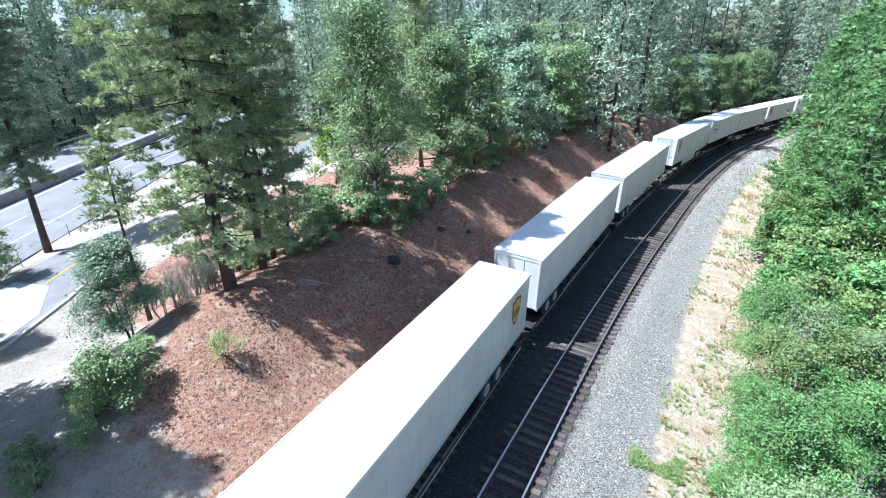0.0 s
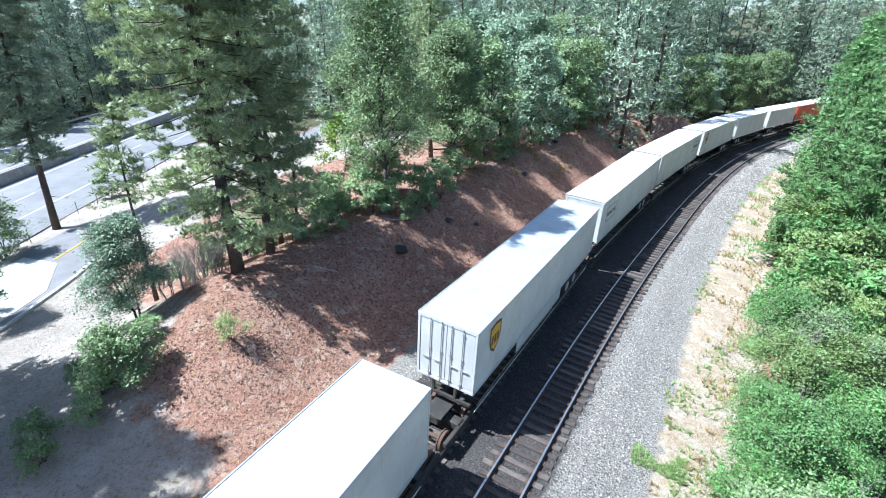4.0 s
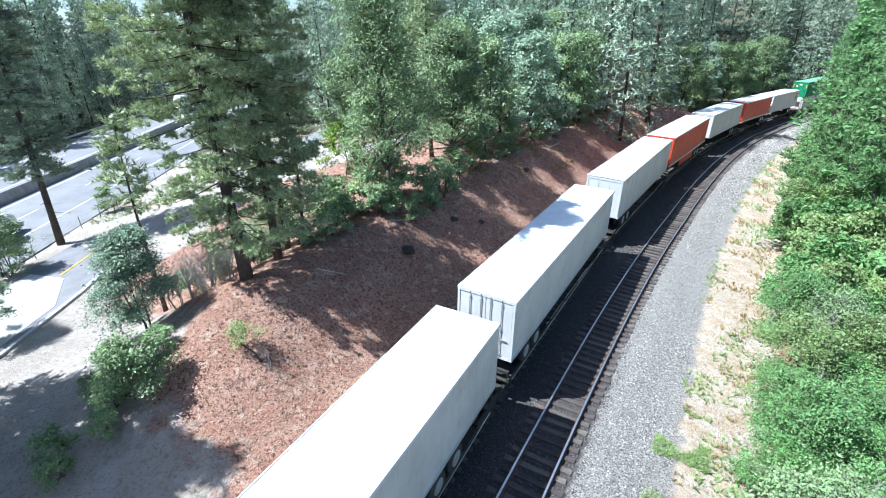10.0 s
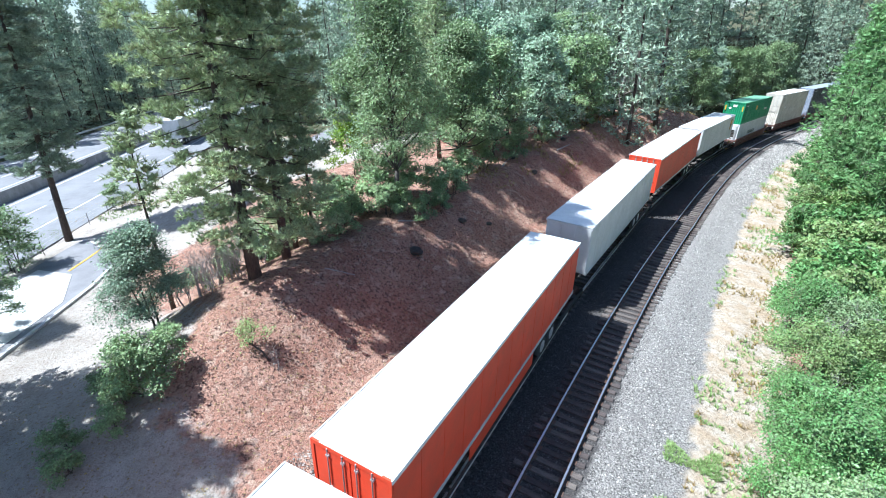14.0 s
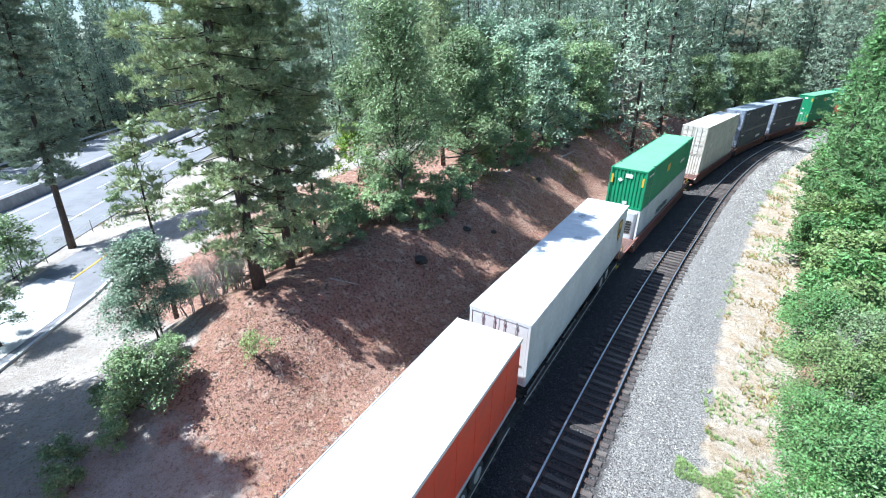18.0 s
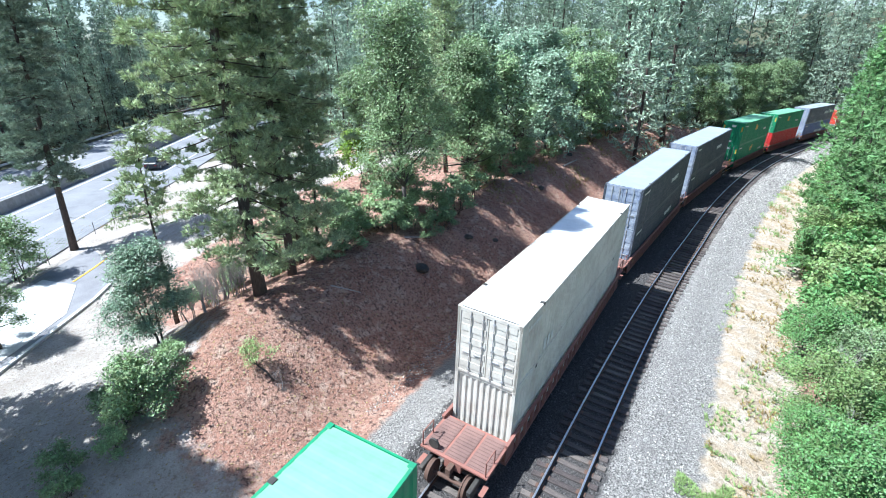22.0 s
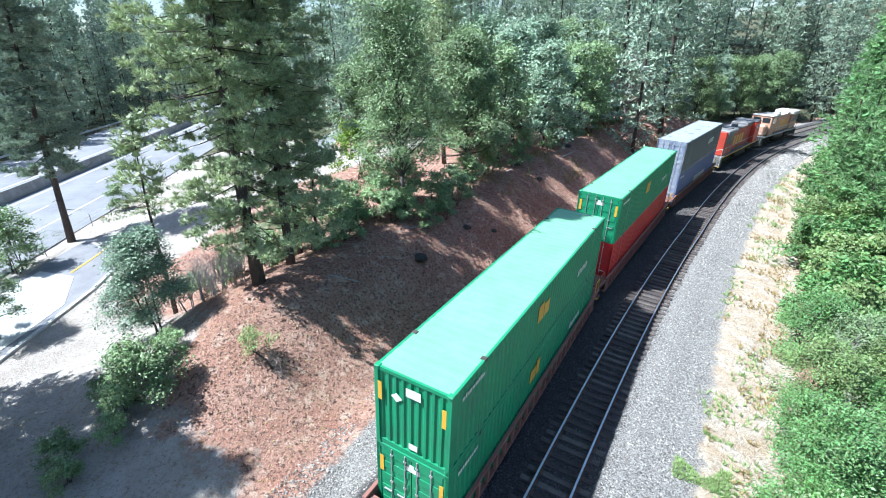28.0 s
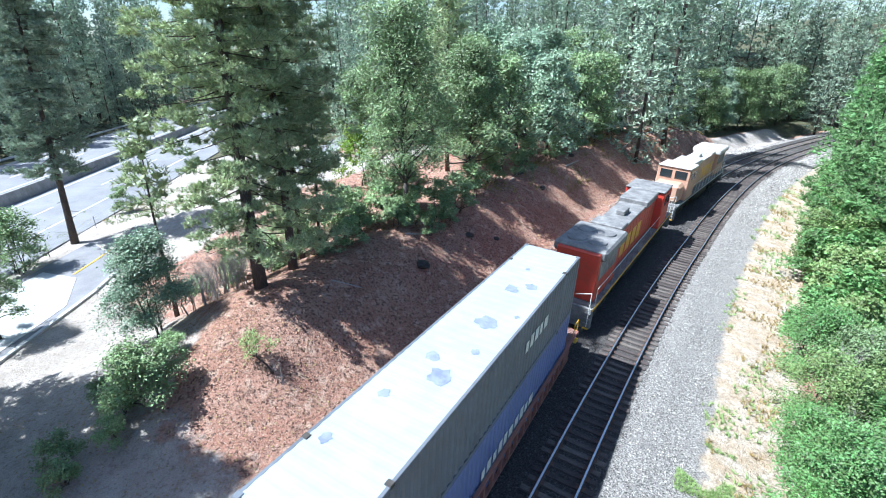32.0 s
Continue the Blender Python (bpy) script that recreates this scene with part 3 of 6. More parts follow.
def barrier():
    prof = [(-0.1, 0), (-0.1, 0.6), (-0.1, 0.9), (-0.08, 1.2), (0.1, 1.2), (0.14, 0.75), (0.22, 0.12), (0.22, 0)]
    br = thing("median_barrier", "grey concrete median barrier between the carriageways", "barrier", kind="structure")
    ys = np.arange(-40, 170, 6.0)
    k = len(prof)
    for a in ys:
        vs, fs = [], []
        for y in (a + 0.01, a + 5.99):
            x = float(road_axis(y)) - 10.95
            vs += [(x + p, y, ROAD_Z - 0.3 + q if q == 0 else ROAD_Z + q) for p, q in prof]
        fs = [(j, j + 1, k + j + 1, k + j) for j in range(k - 1)] + [tuple(range(k))[::-1], tuple(range(k, 2 * k))]
        mesh_object("barrier_section", vs, fs, M_WALLCONC, br)
    return br


barrier()


def guardrail():
    gr = thing("guardrail", "galvanised steel guardrail on posts along the highway", "guardrail", kind="structure")
    prof = [(0, 0.40), (0.05, 0.46), (0.0, 0.53), (0.0, 0.57), (0.05, 0.64), (0, 0.70), (-0.015, 0.70), (0.03, 0.64), (-0.015, 0.57), (-0.015, 0.53), (0.03, 0.46), (-0.015, 0.40)]
    ys = np.arange(-40, 170, 3.8)
    k = len(prof)
    vs, fs = [], []
    for y in ys:
        x = float(road_axis(y)) - 22.9
        vs += [(x + p, y, FAR_Z + q) for p, q in prof]
    for i in range(len(ys) - 1):
        for j in range(k):
            fs.append((i * k + j, i * k + (j + 1) % k, (i + 1) * k + (j + 1) % k, (i + 1) * k + j))
    mesh_object("rail_beam", vs, fs, M_CONC, gr)
    for y in ys[::1]:
        x = float(road_axis(y)) - 23.0
        boxed("post", (x - 0.08, x + 0.06, y - 0.07, y + 0.07, -0.2, FAR_Z + 0.72), M_GREYBARK, gr)
    return gr


guardrail()

# the bike path with its kerb and concrete pad
_py = np.array([-30, 0, 15, 22, 28, 32, 36, 42, 50, 60, 75, 95])
_pr = np.array([-21.0, -21.8, -22.4, -22.6, -22.9, -23.6, -24.0, -23.4, -21.6, -19.6, -17.5, -14.5])
_pl = _pr - np.array([6, 6, 6, 6, 6, 5.6, 5.2, 5, 4.6, 4.4, 4.2, 4])
slab("path", [(a, b) for a, b in zip(_pl, _py)], [(a, b) for a, b in zip(_pr, _py)], 0.36, 0.4, M_PATH, "grey asphalt path beside the highway", "path")
slab("kerb", [(a - 0.0, b) for a, b in zip(_pr, _py)], [(a + 0.22, b) for a, b in zip(_pr, _py)], 0.40, 0.5, M_CONC, "low concrete kerb along the path", "kerb")
slab("concrete_pad", [(-28.4, 14), (-28.6, 26), (-28.5, 31.0)], [(-22.9, 14), (-23.2, 26), (-25.4, 30.0)], 0.385, 0.2, M_CONC, "pale concrete pad on the path", "pad")
slab("path_line", [(-26.1, 30.6), (-26.2, 33), (-26.5, 36)], [(-25.95, 30.6), (-26.05, 33), (-26.35, 36)], 0.39, 0.02, M_YLINE, "faded yellow centre line on the path", "road marking")


# wire fence along the highway's near shoulder
def fence():
    fn = thing("wire_fence", "low wire fence with steel posts beside the highway", "fence", kind="structure")
    prev = None
    for y in np.arange(18, 60, 3.2):
        x = float(road_axis(y)) + 2.5
        z = ground_at(x, y)
        bm = bmesh.new()
        rod(bm, (x, y, z - 0.2), (x, y, z + 1.15), 0.03, 0.025, 6)
        part("post", bm, M_GREYBARK, fn)
        if prev:
            for h in (0.45, 0.8, 1.08):
                bm = bmesh.new()
                rod(bm, (prev[0], prev[1], prev[2] + h), (x, y, z + h), 0.006, 0.006, 4)
                part("wire", bm, M_RIM, fn)
        prev = (x, y, z)


fence()

# ---------------------------------------------------------------- plants
def tube_arrays(points, radii, sides=6):
    """A bent tapered tube as arrays."""
    pts = [Vector(p) for p in points]
    vs, fs = [], []
    for i, p in enumerate(pts):
        ax = (pts[min(i + 1, len(pts) - 1)] - pts[max(i - 1, 0)]).normalized()
        up = Vector((0, 0, 1)) if abs(ax.z) < 0.9 else Vector((1, 0, 0))
        e1 = ax.cross(up).normalized()
        e2 = ax.cross(e1)
        for k in range(sides):
            a = 2 * math.pi * k / sides
            v = p + (e1 * math.cos(a) + e2 * math.sin(a)) * radii[i]
            vs.append((v.x, v.y, v.z))
    for i in range(len(pts) - 1):
        for k in range(sides):
            j = (k + 1) % sides
            fs.append((i * sides + k, i * sides + j, (i + 1) * sides + j, (i + 1) * sides + k))
    fs.append(tuple(range(sides))[::-1])
    fs.append(tuple((len(pts) - 1) * sides + k for k in range(sides)))
    return vs, fs


class Wood:
    def __init__(self):
        self.v, self.f = [], []

    def tube(self, points, radii, sides=6):
        v, f = tube_arrays(points, radii, sides)
        k = len(self.v)
        self.v += v
        self.f += [tuple(i + k for i in q) for q in f]


def tufts(centres, axes, rg, blades=9, length=0.28, width=0.035, spread=0.9):
    """Needle tufts: thin blades that fan out from each centre."""
    n = len(centres)
    c = np.repeat(np.asarray(centres), blades, 0)
    a = np.repeat(np.asarray(axes), blades, 0)
    d = a + spread * rg.normal(size=c.shape)
    d /= np.linalg.norm(d, axis=1)[:, None] + 1e-9
    side = np.cross(d, 0.45 * rg.normal(size=c.shape) + np.array([-0.45, 0.0, 0.8]))
    side /= np.linalg.norm(side, axis=1)[:, None] + 1e-9
    L = length * rg.uniform(0.7, 1.25, (len(c), 1))
    w = width * rg.uniform(0.7, 1.3, (len(c), 1))
    v = np.stack([c + side * w, c - side * w, c + d * L], 1).reshape(-1, 3)
    return v, np.arange(len(v)).reshape(-1, 3)


def leaves(centres, rg, per=14, spread=0.3, size=0.13, flat=0.6, out=None):
    """Small folded leaves round each centre."""
    c = np.repeat(np.asarray(centres), per, 0)
    off = rg.normal(size=c.shape)
    c = c + off * spread * np.array([1, 1, 0.75])
    nrm = 0.55 * rg.normal(size=c.shape) + np.array([-0.35, 0.0, 0.1])
    if out is not None:
        nrm += 0.45 * np.repeat(np.asarray(out), per, 0)
    nrm[:, 2] = np.abs(nrm[:, 2]) + flat
    nrm /= np.linalg.norm(nrm, axis=1)[:, None]
    e1 = np.cross(nrm, rg.normal(size=c.shape))
    e1 /= np.linalg.norm(e1, axis=1)[:, None] + 1e-9
    e2 = np.cross(nrm, e1)
    s = size * rg.uniform(0.6, 1.3, (len(c), 1))
    v = np.stack([c - e1 * s, c - e2 * s * 0.55 + nrm * s * 0.15, c + e1 * s, c + e2 * s * 0.55 + nrm * s * 0.15], 1).reshape(-1, 3)
    return v, np.arange(len(v)).reshape(-1, 4)


_PHI = (1 + 5 ** 0.5) / 2
_ICO_V = np.array([(-1, _PHI, 0), (1, _PHI, 0), (-1, -_PHI, 0), (1, -_PHI, 0), (0, -1, _PHI), (0, 1, _PHI), (0, -1, -_PHI), (0, 1, -_PHI), (_PHI, 0, -1), (_PHI, 0, 1), (-_PHI, 0, -1), (-_PHI, 0, 1)]) / (1 + _PHI ** 2) ** 0.5
_ICO_F = np.array([(0, 11, 5), (0, 5, 1), (0, 1, 7), (0, 7, 10), (0, 10, 11), (1, 5, 9), (5, 11, 4), (11, 10, 2), (10, 7, 6), (7, 1, 8), (3, 9, 4), (3, 4, 2), (3, 2, 6), (3, 6, 8), (3, 8, 9), (4, 9, 5), (2, 4, 11), (6, 2, 10), (8, 6, 7), (9, 8, 1)])


def cores(centres, radii, rg, flat=0.7):
    """The dense hearts of the leaf clumps: small uneven lumps."""
    c = np.asarray(centres)
    n = len(c)
    r = np.asarray(radii)[:, None, None] * rg.uniform(0.3, 1.5, (n, 12, 1))
    v = c[:, None, :] + _ICO_V[None] * r * np.array([1, 1, flat])
    f = (np.arange(n) * 12)[:, None, None] + _ICO_F[None]
    return v.reshape(-1, 3), f.reshape(-1, 3)


def pine(label, height, crown_base, reach, seed, density=1.0, needle=None, blades=9, trunk_r=0.28, lean=(0, 0), tuft=0.3, droop=0.25, sides=8, bare=0.0,
         category="pine tree", group="pines", thin=1.0, width=0.075, clumps=1.3, clump_r=0.24, heart=0.75):
    rg = np.random.RandomState(seed)
    w = Wood()
    n = 9
    axis = []
    for i in range(n + 1):
        t = i / n
        axis.append(Vector((lean[0] * height * t + 0.12 * math.sin(t * 5 + seed), lean[1] * height * t + 0.12 * math.cos(t * 4 + seed * 2), height * t - (0.4 if i == 0 else 0))))
    w.tube(axis, [max(0.02, trunk_r * (1 - 0.93 * (i / n)) * (1.18 if i == 0 else 1)) for i in range(n + 1)], sides)

    def at(h):
        t = min(max(h / height, 0), 1) * n
        i = min(int(t), n - 1)
        return axis[i].lerp(axis[i + 1], t - i)

    cs, axs, hearts = [], [], []
    h = crown_base
    turn = rg.rand() * 6
    for _ in range(int(bare)):                       # dead stubs below the crown
        hh = rg.uniform(0.3, 1) * crown_base
        a = rg.rand() * 6.28
        p = at(hh)
        L = rg.uniform(0.4, 1.4)
        q = p + Vector((math.cos(a) * L, math.sin(a) * L, rg.uniform(-0.3, 0.2)))
        w.tube([p, q], [0.035, 0.01], 4)
    while h < height - 0.25:
        t = (h - crown_base) / (height - crown_base)
        prof = (1 - t) ** 0.75 * (0.55 + 0.45 * min(1, t * 4 + 0.2))
        k = rg.randint(3, 6)
        for j in range(k):
            turn += 2.4 + rg.uniform(-0.4, 0.4)
            L = reach * prof * rg.uniform(0.55, 1.1) + 0.25
            rise = 0.45 * t - droop * (1 - t) + rg.uniform(-0.12, 0.12)
            p0 = at(h + rg.uniform(-0.2, 0.2))
            dirn = Vector((math.cos(turn), math.sin(turn), 0))
            p1 = p0 + dirn * L * 0.45 + Vector((0, 0, rise * L * 0.5))
            p2 = p0 + dirn * L * 0.8 + Vector((0, 0, rise * L * 0.75))
            p3 = p0 + dirn * L + Vector((0, 0, rise * L * 0.75 + 0.14 * L))
            r = max(0.01, trunk_r * 0.13 * (1 - t) * L / max(reach, 0.1) + 0.008)
            w.tube([p0, p1, p2, p3], [r, r * 0.75, r * 0.5, r * 0.2], 4)
            m = max(3, int(L * 7.0 * density))
            ncl = max(1, int(L * clumps + rg.rand()))
            us = 1 - (rg.rand(ncl) ** 1.2) * 0.85
            oc = rg.normal(size=(ncl, 3)) * np.array([1, 1, 0.3])
            for q in range(ncl):
                u = us[q]
                b = p0.lerp(p1, u / 0.45) if u < 0.45 else (p1.lerp(p2, (u - 0.45) / 0.35) if u < 0.8 else p2.lerp(p3, (u - 0.8) / 0.2))
                o = oc[q] * (0.33 * L * (1.15 - u) + 0.1)
                hearts.append((b.x + o[0], b.y + o[1], b.z + o[2] + 0.3 * clump_r))
                if rg.rand() < 0.45:
                    hearts.append((b.x + o[0] - dirn.x * clump_r * 1.3, b.y + o[1] - dirn.y * clump_r * 1.3, b.z + o[2]))
            for q in range(m):
                u = us[q % ncl]
                b = p0.lerp(p1, u / 0.45) if u < 0.45 else (p1.lerp(p2, (u - 0.45) / 0.35) if u < 0.8 else p2.lerp(p3, (u - 0.8) / 0.2))
                sp = 0.33 * L * (1.15 - u) + 0.1
                e = rg.normal(size=3)
                e[2] = abs(e[2]) * 0.8
                o = oc[q % ncl] * sp + e * np.array([clump_r, clump_r, clump_r * 0.8])
                cs.append((b.x + o[0], b.y + o[1], b.z + o[2]))
                axs.append((e[0] * 0.8 + dirn.x * 0.3, e[1] * 0.8 + dirn.y * 0.3, 0.35 + 0.6 * e[2]))
        h += (0.34 + 0.32 * (1 - t)) * thin
    tr = thing("pine_tree", label, category, group)
    mesh_object("trunk", w.v, w.f, M_BARK, tr, "reddish-brown furrowed bark", smooth_shade=True)
    v, f = tufts(np.array(cs), np.array(axs), rg, blades, tuft, width * tuft)
    v2, f2 = cores(np.array(hearts), np.full(len(hearts), clump_r * heart), rg, 0.75)
    mesh_object("crown", np.concatenate([v, v2]), np.concatenate([f, f2 + len(v)]), needle or M_NEEDLE, tr)
    return tr


def broadleaf(name, label, height, spread, seed, leaf=None, bark=None, lobes=15, clusters=24, per=14, size=0.13, trunk_r=0.16, clear=0.25, stems=1, group="broadleaf trees",
              category="tree", fill=0.72, squash=0.8):
    """A trunk that forks into limbs, each carrying a ragged cloud of leaves."""
    rg = np.random.RandomState(seed)
    w = Wood()
    centres, outs = [], []
    for st in range(stems):
        a0 = rg.rand() * 6.28
        off = Vector((math.cos(a0), math.sin(a0), 0)) * (0.0 if stems == 1 else spread * 0.18)
        fork = off * 1.6 + Vector((rg.uniform(-0.3, 0.3), rg.uniform(-0.3, 0.3), height * clear * rg.uniform(0.8, 1.2)))
        w.tube([off + Vector((0, 0, -0.3)), off.lerp(fork, 0.5) + Vector((rg.uniform(-0.1, 0.1), rg.uniform(-0.1, 0.1), 0)), fork], [trunk_r * 1.2, trunk_r, trunk_r * 0.8], 7)
        nl = max(2, lobes // stems)
        top = fork + Vector((rg.uniform(-0.12, 0.12) * spread, rg.uniform(-0.12, 0.12) * spread, (height * 0.93 - fork.z) * rg.uniform(0.85, 1.0)))
        bend = fork.lerp(top, 0.5) + Vector((rg.uniform(-0.1, 0.1), rg.uniform(-0.1, 0.1), 0)) * spread
        w.tube([fork, bend, top], [trunk_r * 0.8, trunk_r * 0.45, trunk_r * 0.1], 6)
        for j in range(nl):
            a = a0 + j * 2.4 + rg.uniform(-0.5, 0.5)
            hh = height * (clear + (1 - clear) * ((j + 0.6) / nl) ** 0.85)
            rr = spread * (1 - 0.65 * max(0, (hh / height - 0.45) / 0.55)) * rg.uniform(0.3, 0.85)
            c = Vector((math.cos(a) * rr, math.sin(a) * rr, hh)) + off
            up = min(max((hh - 0.32 * rr - fork.z - 0.12 * height) / max(top.z - fork.z, 0.1), 0), 0.95)
            root = fork.lerp(bend, up * 2) if up < 0.5 else bend.lerp(top, up * 2 - 1)
            mid = root.lerp(c, 0.5) + Vector((rg.uniform(-0.3, 0.3), rg.uniform(-0.3, 0.3), rg.uniform(-0.3, 0.3))) * (spread * 0.2)
            thick = trunk_r * (0.45 - 0.3 * up)
            w.tube([root, mid, c], [thick, thick * 0.6, trunk_r * 0.07], 5)
            R = spread * rg.uniform(0.2, 0.4)
            for q in range(clusters):
                u = rg.normal(size=3)
                if rg.rand() < 0.7:
                    u[2] = abs(u[2])
                u /= np.linalg.norm(u)
                rad = R * (fill + (1 - fill) * rg.rand()) * rg.uniform(0.75, 1.15)
                p = np.array([c.x, c.y, c.z]) + u * rad * np.array([1, 1, squash])
                if p[2] < 0.1:
                    p[2] = rg.uniform(0.1, 0.4)
                centres.append(p)
                outs.append(u)
                if q % 7 == 0:
                    w.tube([c, Vector(p)], [trunk_r * 0.12, 0.006], 3)
    tr = thing(name, label, category, group)
    mesh_object("trunk", w.v, w.f, bark or M_GREYBARK, tr, smooth_shade=True)
    v, f = leaves(np.array(centres), rg, per, 0.13 * spread ** 0.5, size, flat=0.4, out=np.array(outs))
    mesh_object("crown", v, f, leaf or M_OAKLEAF, tr)
    return tr


def put(tree, x, y, turn=0.0, k=1.0, z=None, sink=0.0):
    tree.matrix_basis = pose(x, y, (ground_at(x, y) if z is None else z) - sink, 0, 0, turn) @ Matrix.Scale(k, 4)
    return tree


def place(src, x, y, turn=0.0, k=1.0, z=None, sink=0.0):
    return copy_thing(src, pose(x, y, (ground_at(x, y) if z is None else z) - sink, 0, 0, turn) @ Matrix.Scale(k, 4))


# the pines on the crest of the bank
BIGPINE = put(pine("tall pine on the crest of the red bank, low drooping boughs", 31, 3.0, 4.7, 11, density=3.4, trunk_r=0.33, blades=18, tuft=0.25, lean=(-0.01, 0.0), bare=8, thin=0.86, droop=0.36, clumps=1.25, clump_r=0.2, heart=0.6, width=0.085), -9.4, 22.6)
put(pine("slim pine behind the big one on the red bank", 30, 5.0, 4.2, 12, density=3.6, trunk_r=0.24, tuft=0.26, blades=15, bare=10, thin=0.9, heart=0.6, clump_r=0.2, clumps=1.25, width=0.085), -8.5, 24.9)
put(pine("slender pine with a bare leaning trunk", 11, 6.6, 1.4, 14, density=2.0, trunk_r=0.13, tuft=0.34, lean=(0.03, 0), bare=4), -15.3, 24.0)
SIDEPINE = put(pine("tall pine beside the highway fence", 24, 6.6, 3.5, 15, density=3.6, trunk_r=0.27, tuft=0.28, blades=15, thin=0.8, lean=(0.07, 0.0), bare=6, needle=M_FARNEEDLE, droop=0.55, clumps=1.3, clump_r=0.21, heart=0.6, width=0.09), -30.5, 36.9)
put(pine("pine at the edge of the wood with a broken pale trunk", 19, 6.5, 3.4, 16, density=1.2, trunk_r=0.22, tuft=0.5, blades=8), 0.6, 48.5)

put(pine("slim pine with a bare lower trunk", 24, 9.0, 3.4, 13, density=1.6, trunk_r=0.16, tuft=0.32, bare=14), -8.8, 27.4)
YOUNG = put(pine("young dense pine in the shade of the big one", 9.5, 0.8, 2.3, 17, density=3.0, trunk_r=0.11, tuft=0.3, blades=9, sides=6), -7.4, 27.4)
place(YOUNG, -10.0, 28.8, 190, 0.75)


# broadleaf trees behind the bank
OAK1 = put(broadleaf("oak_tree", "leafy oak with a forked trunk on the crest of the bank", 14.0, 4.4, 21, lobes=37, clusters=38, per=24, size=0.085, trunk_r=0.19, clear=0.24), -2.5, 33.4)
OAK2 = put(broadleaf("oak_tree", "leafy oak leaning over the red bank", 11.5, 4.0, 22, lobes=31, clusters=40, per=22, size=0.105, trunk_r=0.17, clear=0.18), 2.4, 41.5)
put(broadleaf("sapling", "yellow-green sapling in the sun behind the bank", 5.0, 2.2, 23, leaf=M_LIMELEAF, lobes=15, clusters=18, per=12, size=0.13, trunk_r=0.06, clear=0.2, group="shrubs", category="tree"), -7.4, 43.0)

OAKS = [put(broadleaf("oak_tree", "dense green oak at the edge of the wood", 10.5, 4.2, 31 + i, leaf=(M_OAKLEAF, M_GREYLEAF, M_OAKLEAF)[i], lobes=27, clusters=32, per=12, size=0.145, trunk_r=0.17, clear=0.12), x, y)
        for i, (x, y) in enumerate(((6.0, 48.5), (12.0, 55.0), (17.5, 62.0)))]
for i, (x, y, k) in enumerate(((3.0, 53, 1.15), (9.0, 58, 1.2), (22.0, 69, 1.0), (-1, 60, 1.25), (14, 66, 1.25), (20, 75, 1.3), (-5, 70, 1.25), (7, 70, 1.35), (63, 104, 1.1), (69, 108, 1.1), (57, 103, 1.1), (77, 113, 1.2), (30, 90, 1.2), (39, 92, 0.9), (-10, 62, 1.0), (26, 86, 1.3))):
    place(OAKS[i % 3], x, y, i * 77, k)
for i, s in enumerate(np.arange(96, 168, 5.5)):
    p = on_line(float(s), -17.5 - 1.5 * math.sin(i * 1.7))
    place(OAKS[i % 3], p.x, p.y, i * 131, 0.8 + 0.3 * (i % 3) / 2)

# understory on the bank's crest
UNDER = [put(broadleaf("shrub", "dark green understory shrub below the pines", 2.6, 1.5, 51 + i, leaf=M_OAKLEAF, lobes=14, clusters=18, per=13, size=0.1, trunk_r=0.04, clear=0.1, stems=3, group="understory shrubs", category="shrub"), x, y)
         for i, (x, y) in enumerate(((-4.5, 32.5), (-0.4, 34.2)))]
for i, (x, y, k) in enumerate(((-6.0, 28.5, 0.7), (-7.8, 27.0, 0.6), (1.0, 35.8, 1.0), (2.6, 38.5, 1.1), (-2.0, 35.5, 1.2), (4.6, 44.0, 1.0), (7.5, 47.0, 0.9), (-11.0, 27.5, 0.9), (-12.5, 29.5, 1.0), (-9.8, 31.5, 1.0), (9.5, 51.5, 0.9), (12.5, 54, 0.9),
                             (16, 59, 0.9), (19.5, 63.5, 1.0), (23.5, 68.5, 1.0), (-5.5, 41, 1.0), (-3, 44, 1.0), (-2.2, 32.4, 0.8), (-1.0, 31.6, 0.6), (-3.4, 31.2, 0.8), (0.3, 33.2, 0.6), (-6.8, 30.4, 0.9), (-5.2, 30.2, 0.8), (-6.2, 32.5, 1.0), (-4.2, 35.5, 1.1), (-7.6, 33.8, 1.0), (-14.8, 26.0, 0.6), (-13.6, 28.4, 0.7), (-12.4, 26.4, 0.6))):
    place(UNDER[i % 2], x, y, i * 61, k)

# far conifers
FAR = [pine("dark conifer in the far wood", 24, 1.0, 4.0, 41 + i, density=0.62, needle=M_FARNEEDLE, blades=4, trunk_r=0.22, tuft=0.52, sides=4, thin=1.7, width=0.21, clumps=0.7, clump_r=0.42, heart=0.35, droop=0.4, category="conifer", group="far wood") for i in range(4)]
put(FAR[0], 41, 96)
put(FAR[1], 49, 102)
put(FAR[2], 31, 94)
put(FAR[3], -48, 112)
_rg = random.Random(5)
_spots = [(41, 96), (49, 102), (31, 94)]
for _ in range(9000):
    s, d = _rg.uniform(-10, 230), _rg.uniform(-190, 70)
    p = on_line(s, d)
    r = math.hypot(p.x, p.y)
    hw = float(road_axis(p.y))
    if r < 62 or r > 185 or p.y < 8 or (-27 if 88 < s < 150 else -12) < d < 9 or (hw - 40 < p.x < -15 and p.y < 95) or (hw - 40 < p.x < hw + 3) or (d > 9 and s < 95):
        continue
    az = math.degrees(math.atan2(p.x, p.y))
    if abs(az) > 47:
        continue
    gap = 7.4 if az < 20 else 6.0
    if any((p.x - a) ** 2 + (p.y - b) ** 2 < gap * gap for a, b in _spots):
        continue
    _spots.append((p.x, p.y))
_spots = _spots[3:]
_spots.sort(key=lambda q: math.hypot(*q))
_spots = _spots[:165]
